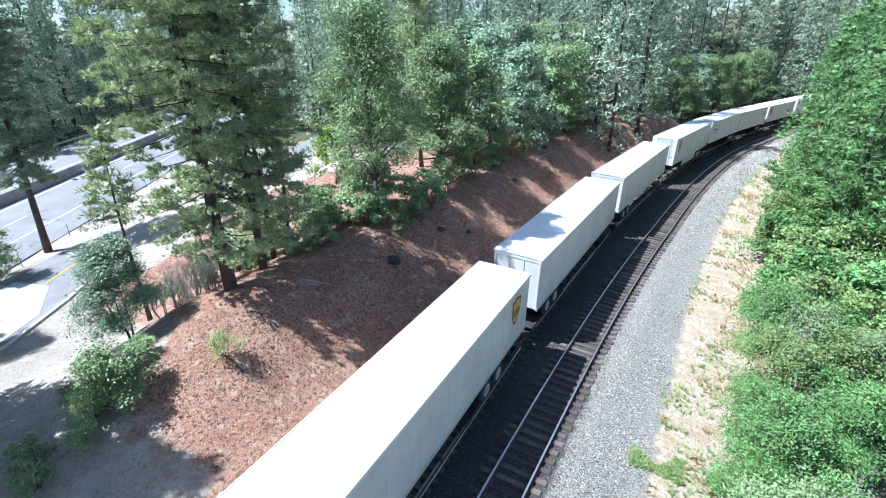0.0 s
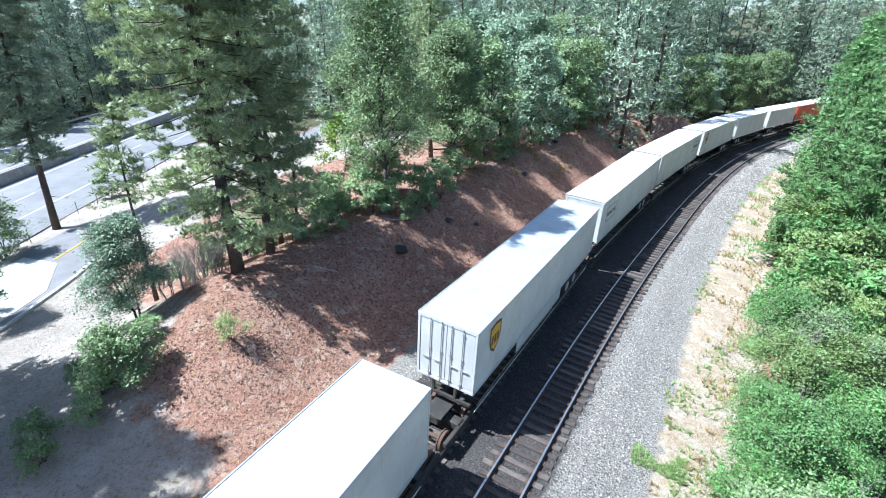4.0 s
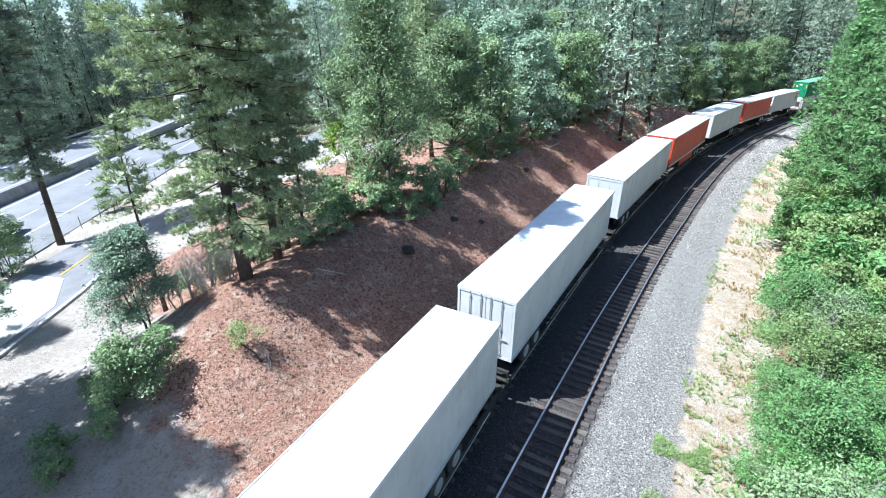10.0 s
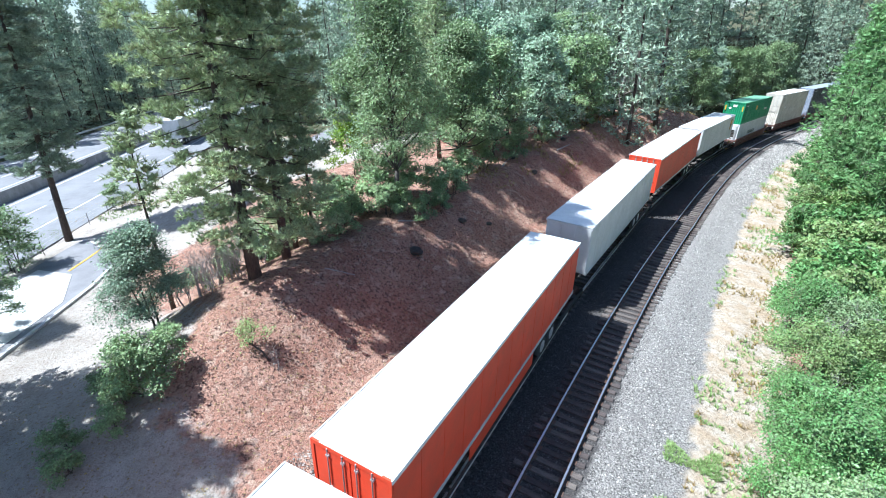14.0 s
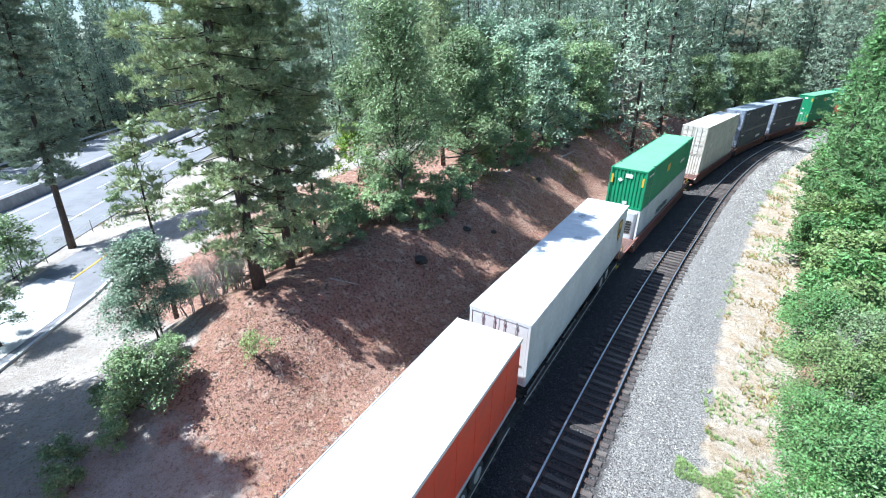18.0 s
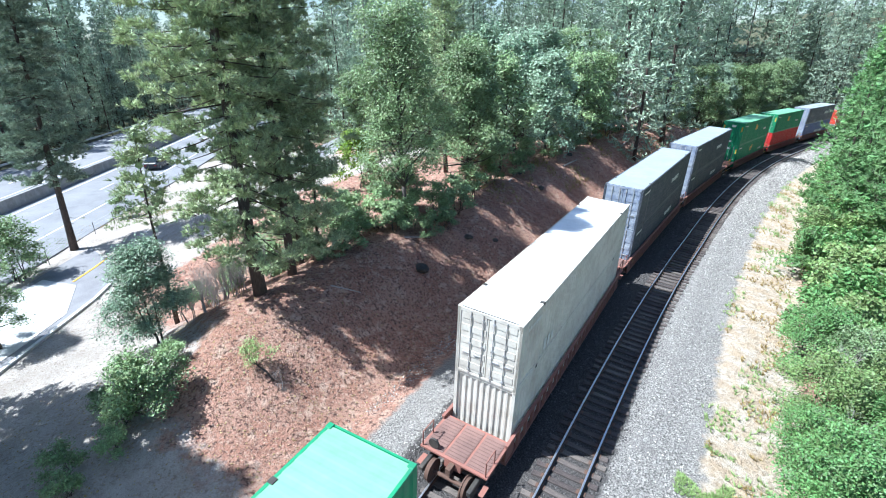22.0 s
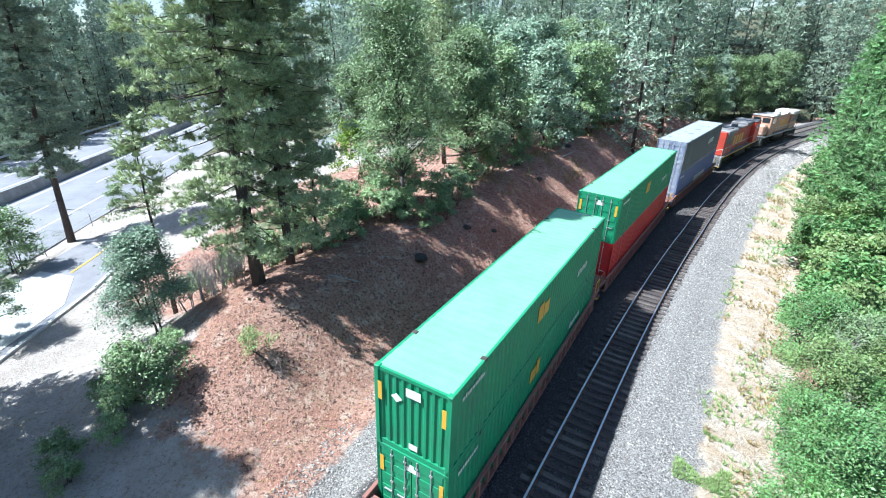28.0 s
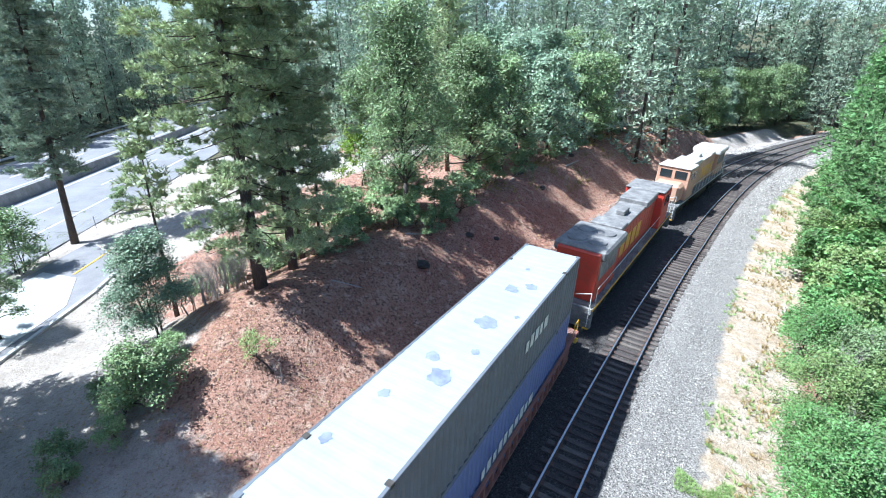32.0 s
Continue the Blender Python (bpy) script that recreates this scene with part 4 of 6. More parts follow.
for _i, (x, y) in enumerate(_spots):
    place(FAR[_i % 4], x, y, _rg.uniform(0, 360), (_rg.uniform(0.55, 0.85) if math.hypot(x, y) < 92 and x > -40 and math.atan2(x, y) < 0.35 else _rg.uniform(1.0, 1.5)))


for _i, y in enumerate(np.arange(44, 150, 3.4)):       # the edge of the wood along the far guardrail
    place(FAR[_i % 4], float(road_axis(y)) - 28.5 - 4.5 * _rg.random(), float(y), _i * 97, _rg.uniform(0.5, 1.05))


for _i, y in enumerate(np.arange(46, 262, 3.6)):       # the hillside wood beyond the highway
    place(FAR[_i % 4], float(road_axis(y)) - 36 - 22 * _rg.random(), float(y), _i * 61, _rg.uniform(1.1, 1.6))


for _i, (x, y) in enumerate(((86, 112), (94, 118), (102, 122), (108, 132), (92, 130), (116, 128), (84, 124), (122, 140), (100, 142), (112, 150))):
    place(FAR[_i % 4], x, y, _i * 83, 1.05 + 0.12 * (_i % 4))


def dead_tree(height, seed, reach):
    """A bare grey tree of fine branching twigs."""
    rg = np.random.RandomState(seed)
    w = Wood()

    def grow(p, d, L, r, n):
        q = p + d * L
        m = p.lerp(q, 0.5) + Vector(rg.normal(size=3)) * L * 0.07
        w.tube([p, m, q], [r, r * 0.8, r * 0.55], 4 if r < 0.05 else 6)
        if n == 0:
            return
        for _ in range(3 if n > 1 else 4):
            nd = (d + Vector(rg.normal(size=3)) * 0.55 + Vector((0, 0, 0.08))).normalized()
            grow(p.lerp(q, rg.uniform(0.45, 1.0)), nd, L * rg.uniform(0.5, 0.75), r * 0.5, n - 1)

    grow(Vector((0, 0, -0.3)), Vector((0, 0, 1)), height * 0.45, reach, 5)
    tr = thing("dead_tree", "leafless grey dead tree at the edge of the wood", "dead tree", "dead trees")
    mesh_object("trunk", w.v, w.f, M_DEADBARK, tr)
    return tr


DEAD = put(dead_tree(13, 3, 0.16), 33, 86.5)
place(DEAD, 36.5, 89.5, 100, 0.9)
place(DEAD, 23, 79, 190, 1.0)
place(DEAD, -12.6, 24.6, 30, 0.22)
place(DEAD, -12.0, 25.8, 130, 0.25)
place(DEAD, -13.6, 26.2, 230, 0.24)
place(DEAD, -7.2, 17.5, 60, 0.13)
for _i, (x, y, k) in enumerate(((-12.2, 22.6, 0.2), (-11.6, 21.8, 0.17), (-12.8, 23.4, 0.22), (-11.2, 23.6, 0.2), (-13.2, 22.4, 0.18), (-11.8, 24.4, 0.23), (-13.8, 25.4, 0.2), (-14.6, 27.0, 0.22), (-13.0, 27.4, 0.25), (-12.0, 29.0, 0.24), (-15.6, 28.6, 0.2), (-13.6, 30.0, 0.25), (-15.0, 24.2, 0.18), (-14.4, 31.5, 0.25))):
    place(DEAD, x, y, _i * 70 + 20, k)
for x, y, k in ((28.5, 77.0, 1.1), (31.0, 80.5, 1.0), (26.5, 73.5, 0.85), (35.0, 85.0, 1.0)):
    place(DEAD, x, y, x * 40, k)
_brush = random.Random(23)
for _i in range(16):                                  # grey leafless brush round the foot of the big pine
    place(DEAD, _brush.uniform(-13.6, -10.2), _brush.uniform(21.8, 26.6), _i * 47, _brush.uniform(0.18, 0.3))
for _s2, _d2, _k in ((14.5, 8.0, 0.3), (19, 9.5, 0.33), (24.5, 9.0, 0.34), (30, 9.5, 0.36)):
    _p = on_line(_s2, _d2)
    place(DEAD, _p.x, _p.y, _s2 * 33, _k)

# the thicket right of the tracks
BUSH = [put(broadleaf("shrub", "bright green leafy shrub in the trackside thicket", 3.6, 2.2, 61 + i, leaf=(M_BRIGHTLEAF, M_OLIVELEAF, M_BRIGHTLEAF, M_OAKLEAF)[i], lobes=21, clusters=24, per=20, size=0.06, trunk_r=0.05, clear=0.08, stems=3, group="trackside thicket", category="shrub", fill=0.6),
            *on_line(s, d).xy) for i, (s, d) in enumerate(((22, 8.2), (27, 8.4), (33, 8.8), (17.5, 8.1)))]
FARBUSH = [put(broadleaf("shrub", "bright green leafy shrub in the trackside thicket", 3.6, 2.2, 66 + i, leaf=(M_BRIGHTLEAF, M_OLIVELEAF)[i], lobes=17, clusters=20, per=12, size=0.11, trunk_r=0.05, clear=0.08, stems=2, group="trackside thicket", category="shrub", fill=0.6),
               *on_line(s, d).xy) for i, (s, d) in enumerate(((47, 8.4), (53, 8.6)))]
_rg = random.Random(8)
_done = [(47, 8.4), (53, 8.6), (22, 8.2), (27, 8.4), (33, 8.8), (17.5, 8.1)]
for _ in range(6000):
    s, d = _rg.uniform(4, 96), _rg.uniform(7.2, 20)
    p = on_line(s, d)
    if math.degrees(math.atan2(p.x, p.y)) > 54 or p.y < 3:
        continue
    if d < 7.3 + 1.7 * float(smooth(16, 34, s)) + 0.4 * math.sin(s * 0.5) or d > 13 + 9 * (s < 45):
        continue
    if any((s - a) ** 2 + (d - b) ** 2 < 1.75 ** 2 for a, b in _done):
        continue
    _done.append((s, d))
    place((BUSH if s < 34 else FARBUSH)[len(_done) % (4 if s < 34 else 2)], p.x, p.y, _rg.uniform(0, 360), _rg.uniform(0.7, 1.1) * (1 + 0.05 * (d - 9)) * (1.25 if s > 40 else 1))
    if len(_done) > 230:
        break
# taller trees of the thicket
RT = [pine("light green conifer rising from the trackside thicket", 13, 0.8, 3.0, 71 + i, density=1.3, needle=M_THICKETPINE, blades=8, trunk_r=0.16, tuft=0.32, sides=6, droop=0.55, category="conifer", group="thicket conifers") for i in range(2)]
_right = [(46, 12.5, 1.25), (54, 11.8, 1.2), (50, 14, 1.45), (58, 14.5, 1.6), (43, 15, 1.3), (47, 17, 1.5), (62, 9.6, 1.0), (70, 10.0, 1.1), (56, 10.5, 0.9), (78, 9.8, 1.2), (66, 13, 1.3), (86, 10.2, 1.25), (94, 10.5, 1.3), (74, 14, 1.4), (102, 11, 1.3), (60, 13.5, 1.2), (110, 12, 1.4), (118, 11, 1.3), (84, 15, 1.4), (126, 10, 1.3), (134, 9.5, 1.2)]
for _i, (s, d, k) in enumerate(_right):
    p = on_line(s, d)
    (put if _i < 2 else place)(RT[_i % 2], p.x, p.y, _i * 50, k)

# shrubs on the bank's far side and trees beside the path
put(broadleaf("shrub", "grey-green shrub beside the path", 5.0, 2.1, 81, leaf=M_GREYLEAF, lobes=40, clusters=26, per=26, size=0.062, trunk_r=0.05, clear=0.1, stems=3, group="shrubs", category="shrub"), -13.9, 20.4)
put(broadleaf("shrub", "green shrub at the foot of the bank", 2.5, 1.75, 82, leaf=M_OAKLEAF, lobes=21, clusters=22, per=16, size=0.07, trunk_r=0.04, clear=0.1, stems=3, group="shrubs", category="shrub"), -12.2, 16.2)
put(broadleaf("shrub", "small dark shrub by the highway fence", 2.4, 1.1, 83, leaf=M_OAKLEAF, lobes=12, clusters=16, per=13, size=0.09, trunk_r=0.04, clear=0.1, stems=2, group="shrubs", category="shrub"), -31.2, 45.2)
SAPLING = broadleaf("sapling", "small leaning sapling with pale leaves on the red bank", 2.0, 0.85, 84, leaf=M_GREENGRASS, lobes=9, clusters=10, per=12, size=0.05, trunk_r=0.045, clear=0.45, group="bank plants", category="sapling")
SAPLING.matrix_basis = pose(-7.7, 17.8, ground_at(-7.7, 17.8)) @ pose(0, 0, 0, -14, -26, 20)
LOW = put(broadleaf("shrub", "low dark green shrub at the edge of the dirt", 1.3, 0.9, 87, leaf=M_OAKLEAF, lobes=12, clusters=14, per=14, size=0.06, trunk_r=0.025, clear=0.1, stems=3, group="bank plants", category="shrub"), -13.6, 17.4)
for x, y, k in ((-12.8, 14.4, 0.8), (-14.2, 13.4, 0.9), (-13.4, 12.4, 0.8), (-13.2, 15.6, 0.9), (-12.2, 18.4, 0.8), (-14.8, 16.8, 0.7)):
    place(LOW, x, y, x * 50, k)
SHADE = put(broadleaf("oak_tree", "spreading oak beside the path", 11, 4.6, 85, lobes=30, clusters=30, per=15, size=0.13, trunk_r=0.2, clear=0.25), -24.1, 22.3, 0, 0.45)
place(SHADE, -19.5, 5.0, 120, 1.05)
place(SHADE, -20.0, 13.2, 40, 1.15)
place(SHADE, -24.0, 16.4, 200, 0.9)
place(SHADE, -19.0, 8.8, 300, 0.95)
place(SIDEPINE, -24.5, 10.0, 70, 0.95)
place(SIDEPINE, -22.4, 16.0, 170, 0.85)
place(SIDEPINE, -19.6, 13.4, 250, 0.8)
place(SIDEPINE, -18.6, 8.8, 20, 0.85)


put(broadleaf("shrub", "leafy green shrub at the highway fence", 4.2, 2.0, 86, leaf=M_OAKLEAF, lobes=24, clusters=18, per=14, size=0.1, trunk_r=0.05, clear=0.1, stems=3, group="shrubs", category="shrub"), -30.2, 31.2)


# ---- loose cover on the ground
def cover(name, label, category, mat, n, area, seed, size, upright, clump=0.0):
    """Small blades or flakes spread over a stretch of ground."""
    rg = np.random.RandomState(seed)
    s = rg.uniform(area[0], area[1], n)
    d = rg.uniform(area[2], area[3], n)
    if clump:
        keep = np.array([noise.noise((a * clump, b * clump, seed)) > 0.12 for a, b in zip(s, d)])
        s, d = s[keep], d[keep]
    x, y, t = (np.interp(s, _s, v) for v in (_X, _Y, _th))
    h = ground_height(s, d) + np.array([rough_at(a, b) for a, b in zip(s, d)])
    c = np.stack([x + np.cos(t) * d, y - np.sin(t) * d, h + 0.015], 1)
    if upright:
        k = 5
        v, f = tufts(c, np.tile((0, 0, 1.0), (len(c), 1)), rg, k, size, size * 0.13, 0.55)
    else:
        v, f = leaves(c, rg, 1, 0.01, size, flat=2.5)
    ob = mesh_object(name, v, f, mat)
    tagged(ob, label, category, kind="stuff")


cover("leaf_litter", "fallen needles and twigs on the red bank", "leaf litter", M_DUFF, 26000, (12, 60, -18.5, -9.0), 3, 0.045, False)
cover("pale_litter", "dry pale bark and leaves on the red bank", "leaf litter", M_DRYGRASS, 9000, (6, 60, -21, -9.0), 4, 0.05, False)
cover("dry_grass", "dry yellow grass along the sandy verge", "grass", M_DRYGRASS, 2600, (8, 80, 4.3, 7.6), 5, 0.22, True, 0.5)
cover("green_weeds", "green weeds along the sandy verge", "weeds", M_GREENGRASS, 2600, (12, 80, 4.0, 7.8), 6, 0.25, True, 0.42)
cover("grass_patch", "patch of green grass beside the gravel", "grass", M_GREENGRASS, 3600, (15.0, 23, 3.5, 5.5), 7, 0.15, True, 0.62)
cover("fence_grass", "dry grass along the highway fence", "grass", M_DRYGRASS, 2600, (14, 34, -52, -43), 8, 0.16, True, 0.35)
cover("fence_weeds", "green weeds along the highway fence", "weeds", M_OLIVELEAF, 2400, (14, 34, -52, -43), 18, 0.2, True, 0.3)
cover("bank_grass", "sparse dry grass on the far bank", "grass", M_DRYGRASS, 2600, (40, 100, -20, -12), 9, 0.35, True, 0.3)


# the black bag lying on the bank and a few logs
def lump(name, label, category, x, y, r, mat, seed):
    bm = bmesh.new()
    bmesh.ops.create_icosphere(bm, subdivisions=3, radius=r)
    for v in bm.verts:
        k = 1 + 0.35 * noise.noise(v.co * (2.2 / r) * 0.6 + Vector((seed, 0, 0))) + 0.12 * noise.noise(v.co * (6 / r) * 0.5)
        v.co = Vector((v.co.x * k * 1.2, v.co.y * k, max(-0.4 * r, v.co.z * k * 0.7)))
    me = bpy.data.meshes.new(name)
    bm.to_mesh(me)
    bm.free()
    me.materials.append(mat)
    ob = new(name, me)
    tagged(ob, label, category)
    ob.matrix_basis = pose(x, y, ground_at(x, y) + r * 0.25, 0, 0, seed * 40)
    return ob


lump("bin_bag", "black plastic bag lying on the shaded bank", "bag", -1.3, 28.3, 0.42, M_UNDER, 3)
for x, y, r, k in ((2.0, 33.5, 0.28, 4), (4.2, 35.0, 0.22, 5), (9.8, 45.5, 0.3, 6), (8.0, 47.5, 0.25, 7), (15, 55.5, 0.3, 8)):
    lump("rotten_stump", "dark rotten stump on the bank", "stump", x, y, r, M_GREYBARK, k)


def log(x, y, a, L, r, mat, label):
    bm = bmesh.new()
    dx, dy = math.cos(a) * L, math.sin(a) * L
    rod(bm, (x, y, ground_at(x, y) + r * 0.8), (x + dx, y + dy, ground_at(x + dx, y + dy) + r * 0.8), r, r * 0.6, 8)
    me = bpy.data.meshes.new("fallen_branch")
    bm.to_mesh(me)
    bm.free()
    me.materials.append(mat)
    tagged(new("fallen_branch", me), label, "branch", "fallen branches")


for x, y, a, L, r in ((6.5, 44.5, 1.2, 3.0, 0.09), (13.5, 52.0, 0.9, 3.5, 0.1), (24, 64, 1.0, 4, 0.1), (31, 74, 0.7, 4.5, 0.1), (34, 78, 1.5, 4, 0.09), (-2.5, 30.5, 0.6, 2.0, 0.06), (-6.2, 24.0, 0.2, 1.6, 0.05), (29, 73, 0.4, 3.5, 0.08)):
    log(x, y, a, L, r, M_DEADBARK, "grey fallen branch on the bank")

_rg = random.Random(17)
for cx, cy, n, w in ((3.2, 54.5, 18, 2.0), (41.0, 79.0, 16, 2.4)):       # broken branches heaped on the bank
    for _ in range(n):
        log(cx + _rg.uniform(-w, w), cy + _rg.uniform(-w, w), _rg.uniform(0, 6.28), _rg.uniform(0.8, 2.6), _rg.uniform(0.04, 0.09), M_REDWOOD, "broken reddish branch in a heap on the bank")

# ---------------------------------------------------------------- the train
LENGTH = 16.15
HALF = 1.3


def bogie(parent, y, mat=None):
    """A three-piece freight truck under a car."""
    bg = new("bogie")
    bg.parent = parent
    bg.matrix_basis = pose(0, y, 0)
    mat = mat or M_UNDER
    for x in (-1.0, 1.0):
        bm = bmesh.new()
        box(bm, x - 0.09, x + 0.09, -1.25, 1.25, 0.5, 0.72, bevel=0.03)
        box(bm, x - 0.10, x + 0.10, -0.35, 0.35, 0.25, 0.5, bevel=0.03)
        for yy in (-0.9, 0.9):
            box(bm, x - 0.11, x + 0.11, yy - 0.17, yy + 0.17, 0.32, 0.62, bevel=0.03)
        part("side_frame", bm, mat, bg)
    bm = bmesh.new()
    box(bm, -1.0, 1.0, -0.22, 0.22, 0.45, 0.78, bevel=0.03)
    part("bolster", bm, mat, bg)
    for yy in (-0.9, 0.9):
        for x in (-0.7525, 0.7525):
            bm = bmesh.new()
            s = 1 if x > 0 else -1
            rod(bm, (x - 0.065, yy, 0.42), (x + 0.065, yy, 0.42), 0.42, 0.42, 18)
            rod(bm, (x - s * 0.11, yy, 0.42), (x - s * 0.065, yy, 0.42), 0.455, 0.455, 18)
            part("wheel", bm, M_RUST, bg)
        bm = bmesh.new()
        rod(bm, (-0.7, yy, 0.42), (0.7, yy, 0.42), 0.08, 0.08, 8)
        part("axle", bm, M_RUST, bg)
    return bg


def spine_car(wheels_far):
    car = thing("spine_car", "black spine flatcar carrying a highway trailer", "rail car", "spine cars")
    bm = bmesh.new()
    box(bm, -0.28, 0.28, -0.85, LENGTH + 0.85, 0.72, 1.06, bevel=0.02)
    box(bm, -0.42, 0.42, -0.85, LENGTH + 0.85, 1.06, 1.1)
    part("centre_sill", bm, M_UNDER, car)
    wy = 12.2 if wheels_far else 2.4
    for a in (-1, 1):
        bm = bmesh.new()
        box(bm, a * 0.42 if a > 0 else -1.27, 1.27 if a > 0 else -0.42, wy - 2.4, wy + 2.4, 0.98, 1.06, bevel=0.01)
        box(bm, a * 1.2 - 0.05, a * 1.2 + 0.05, wy - 2.4, wy + 2.4, 1.06, 1.2)
        part("wheel_platform", bm, M_UNDER, car)
    for yy in np.arange(1.0, LENGTH, 2.35):
        bm = bmesh.new()
        box(bm, -1.1, 1.1, yy - 0.06, yy + 0.06, 0.86, 0.97)
        part("cross_arm", bm, M_UNDER, car)
    hy = 1.2 if wheels_far else LENGTH - 1.2
    bm = bmesh.new()
    rod(bm, (-0.25, hy - 0.7, 1.1), (-0.1, hy, 2.05), 0.07, 0.07, 6)
    rod(bm, (0.25, hy - 0.7, 1.1), (0.1, hy, 2.05), 0.07, 0.07, 6)
    box(bm, -0.35, 0.35, hy - 0.35, hy + 0.35, 2.02, 2.12)
    part("hitch", bm, M_UNDER, car)
    bm = bmesh.new()
    box(bm, 1.25, 1.28, 0.3, LENGTH - 0.3, 0.98, 1.02)
    part("edge_rail", bm, M_CREAM, car)
    bogie(car, -0.2)
    bogie(car, LENGTH + 0.2)
    return car


def tandem(parent, y):
    for yy in (y - 0.62, y + 0.62):
        for x in (-1.0, 1.0):
            wh = new("wheel")
            wh.parent = parent
            wh.matrix_basis = pose(x, yy, 1.57)
            for dx in (-0.17, 0.17):
                bm = bmesh.new()
                rod(bm, (dx - 0.12, 0, 0), (dx + 0.12, 0, 0), 0.51, 0.51, 20)
                bmesh.ops.bevel(bm, geom=[e for e in bm.edges if len(e.link_faces) == 2 and any(len(f.verts) > 6 for f in e.link_faces)], offset=0.05, segments=1, affect="EDGES")
                part("tyre", bm, M_TYRE, wh)
            bm = bmesh.new()
            for dx in (-0.295, 0.295):
                rod(bm, (dx - 0.008, 0, 0), (dx + 0.008, 0, 0), 0.29, 0.29, 16)
                rod(bm, (dx * 0.9, 0, 0), (dx * 1.12, 0, 0), 0.1, 0.09, 10)
            part("rim", bm, M_RIM, wh)
        bm = bmesh.new()
        rod(bm, (-1.0, yy, 1.57), (1.0, yy, 1.57), 0.07, 0.07, 8)
        part("axle", bm, M_UNDER, parent)
    bm = bmesh.new()
    for x in (-0.45, 0.45):
        box(bm, x - 0.05, x + 0.05, y - 1.7, y + 1.7, 1.9, 2.12)
    part("slider", bm, M_UNDER, parent)


def end_doors(parent, y, z0, z1, mat, face=-1, half=HALF, bars=4, ribs=True):
    """A pair of rear doors with lock rods, hinges and a frame, on the end at y that faces -y or +y."""
    g = face
    bm = bmesh.new()
    for x0, x1 in ((-half, -half + 0.1), (half - 0.1, half)):
        box(bm, x0, x1, *sorted((y, y + g * 0.06)), z0, z1)
    box(bm, -half + 0.1, half - 0.1, *sorted((y, y + g * 0.06)), z1 - 0.14, z1)
    box(bm, -half + 0.1, half - 0.1, *sorted((y, y + g * 0.06)), z0, z0 + 0.1)
    part("door_frame", bm, mat, parent)
    for a in (-1, 1):
        x0, x1 = sorted((a * 0.015, a * (half - 0.115)))
        bm = bmesh.new()
        box(bm, x0, x1, *sorted((y, y + g * 0.035)), z0 + 0.12, z1 - 0.16, bevel=0.008)
        if ribs:
            hh = z1 - z0 - 0.4
            for i in range(5):
                zz = z0 + 0.3 + hh * i / 4.6
                box(bm, x0 + 0.08, x1 - 0.08, *sorted((y + g * 0.035, y + g * 0.055)), zz, zz + hh / 9)
        dr = part("door", bm, mat, parent)
        for k in range(bars // 2):
            x = a * (0.22 + 0.5 * k)
            bm = bmesh.new()
            rod(bm, (x, y + g * 0.075, z0 + 0.05), (x, y + g * 0.075, z1 - 0.06), 0.02, 0.02, 6)
            for zz in (z0 + 0.25, (z0 + z1) / 2, z1 - 0.3):
                box(bm, x - 0.05, x + 0.05, *sorted((y + g * 0.03, y + g * 0.09)), zz - 0.03, zz + 0.03)
            box(bm, x, x + a * 0.3 if a > 0 else x, *sorted((y + g * 0.06, y + g * 0.09)), z0 + 0.95, z0 + 1.0) if a > 0 else box(bm, x - 0.3, x, *sorted((y + g * 0.06, y + g * 0.09)), z0 + 0.95, z0 + 1.0)
            part("lock_rod", bm, M_RIM, parent)


def shield(parent, x, y, z, h, mats):
    """A plain shield-shaped badge: a dark field with a pale band."""
    for i, (k, m) in enumerate(((1.0, mats[0]), (0.82, mats[1]))):
        pts = [(-0.5, 0.5), (0.0, 0.58), (0.5, 0.5), (0.5, -0.05), (0.32, -0.38), (0, -0.58), (-0.32, -0.38), (-0.5, -0.05)]
        bm = bmesh.new()
        o = x + 0.006 + 0.004 * i
        front = [bm.verts.new((o, y + a * h * 0.8 * k, z + b * h * k)) for a, b in pts]
        bm.faces.new(front)
        part("badge" if i == 0 else "badge_field", bm, m, parent)
    bm = bmesh.new()
    for j in range(3):
        yy = y - h * 0.26 + j * h * 0.19
        box(bm, x + 0.012, x + 0.018, yy, yy + h * 0.12, z - h * 0.2, z + h * 0.12)
    part("badge_bars", bm, mats[2], parent)


def word_bars(parent, x, y0, z, h, n, mat, slant=0.0, gap=0.32, seed=1):
    """Unreadable lettering as plain bars on a side."""
    rg = random.Random(seed)
    bm = bmesh.new()
    y = y0
    for _ in range(n):
        w = h * rg.uniform(0.45, 0.8)
        box(bm, x, x + 0.008, y, y + w, z, z + h * rg.uniform(0.75, 1.0))
        y += w + h * gap
    part("lettering", bm, mat, parent, "unreadable lettering")


M_BROWN = paint("brown_badge", (0.09, 0.04, 0.02), 0.5, dirt_amount=0.1)
M_GOLD = paint("gold_badge", (0.72, 0.40, 0.04), 0.5, dirt_amount=0.1)
M_INK = paint("dark_lettering", (0.06, 0.12, 0.11), 0.5, dirt_amount=0.1)
M_PALEINK = paint("pale_lettering", (0.75, 0.75, 0.7), 0.5, dirt_amount=0.1)
M_GREYBAND = paint("grey_band", (0.45, 0.47, 0.5), 0.45, dirt_amount=0.2)


def seams(y0, y1, n, h):
    """A line with a small raised batten at every n-th part of its length."""
    w = (y1 - y0) / n
    out = [(y0, 0)]
    for i in range(1, n):
        c = y0 + i * w
        out += [(c - 0.035, 0), (c - 0.03, h), (c + 0.03, h), (c + 0.035, 0)]
    return out + [(y1, 0)]


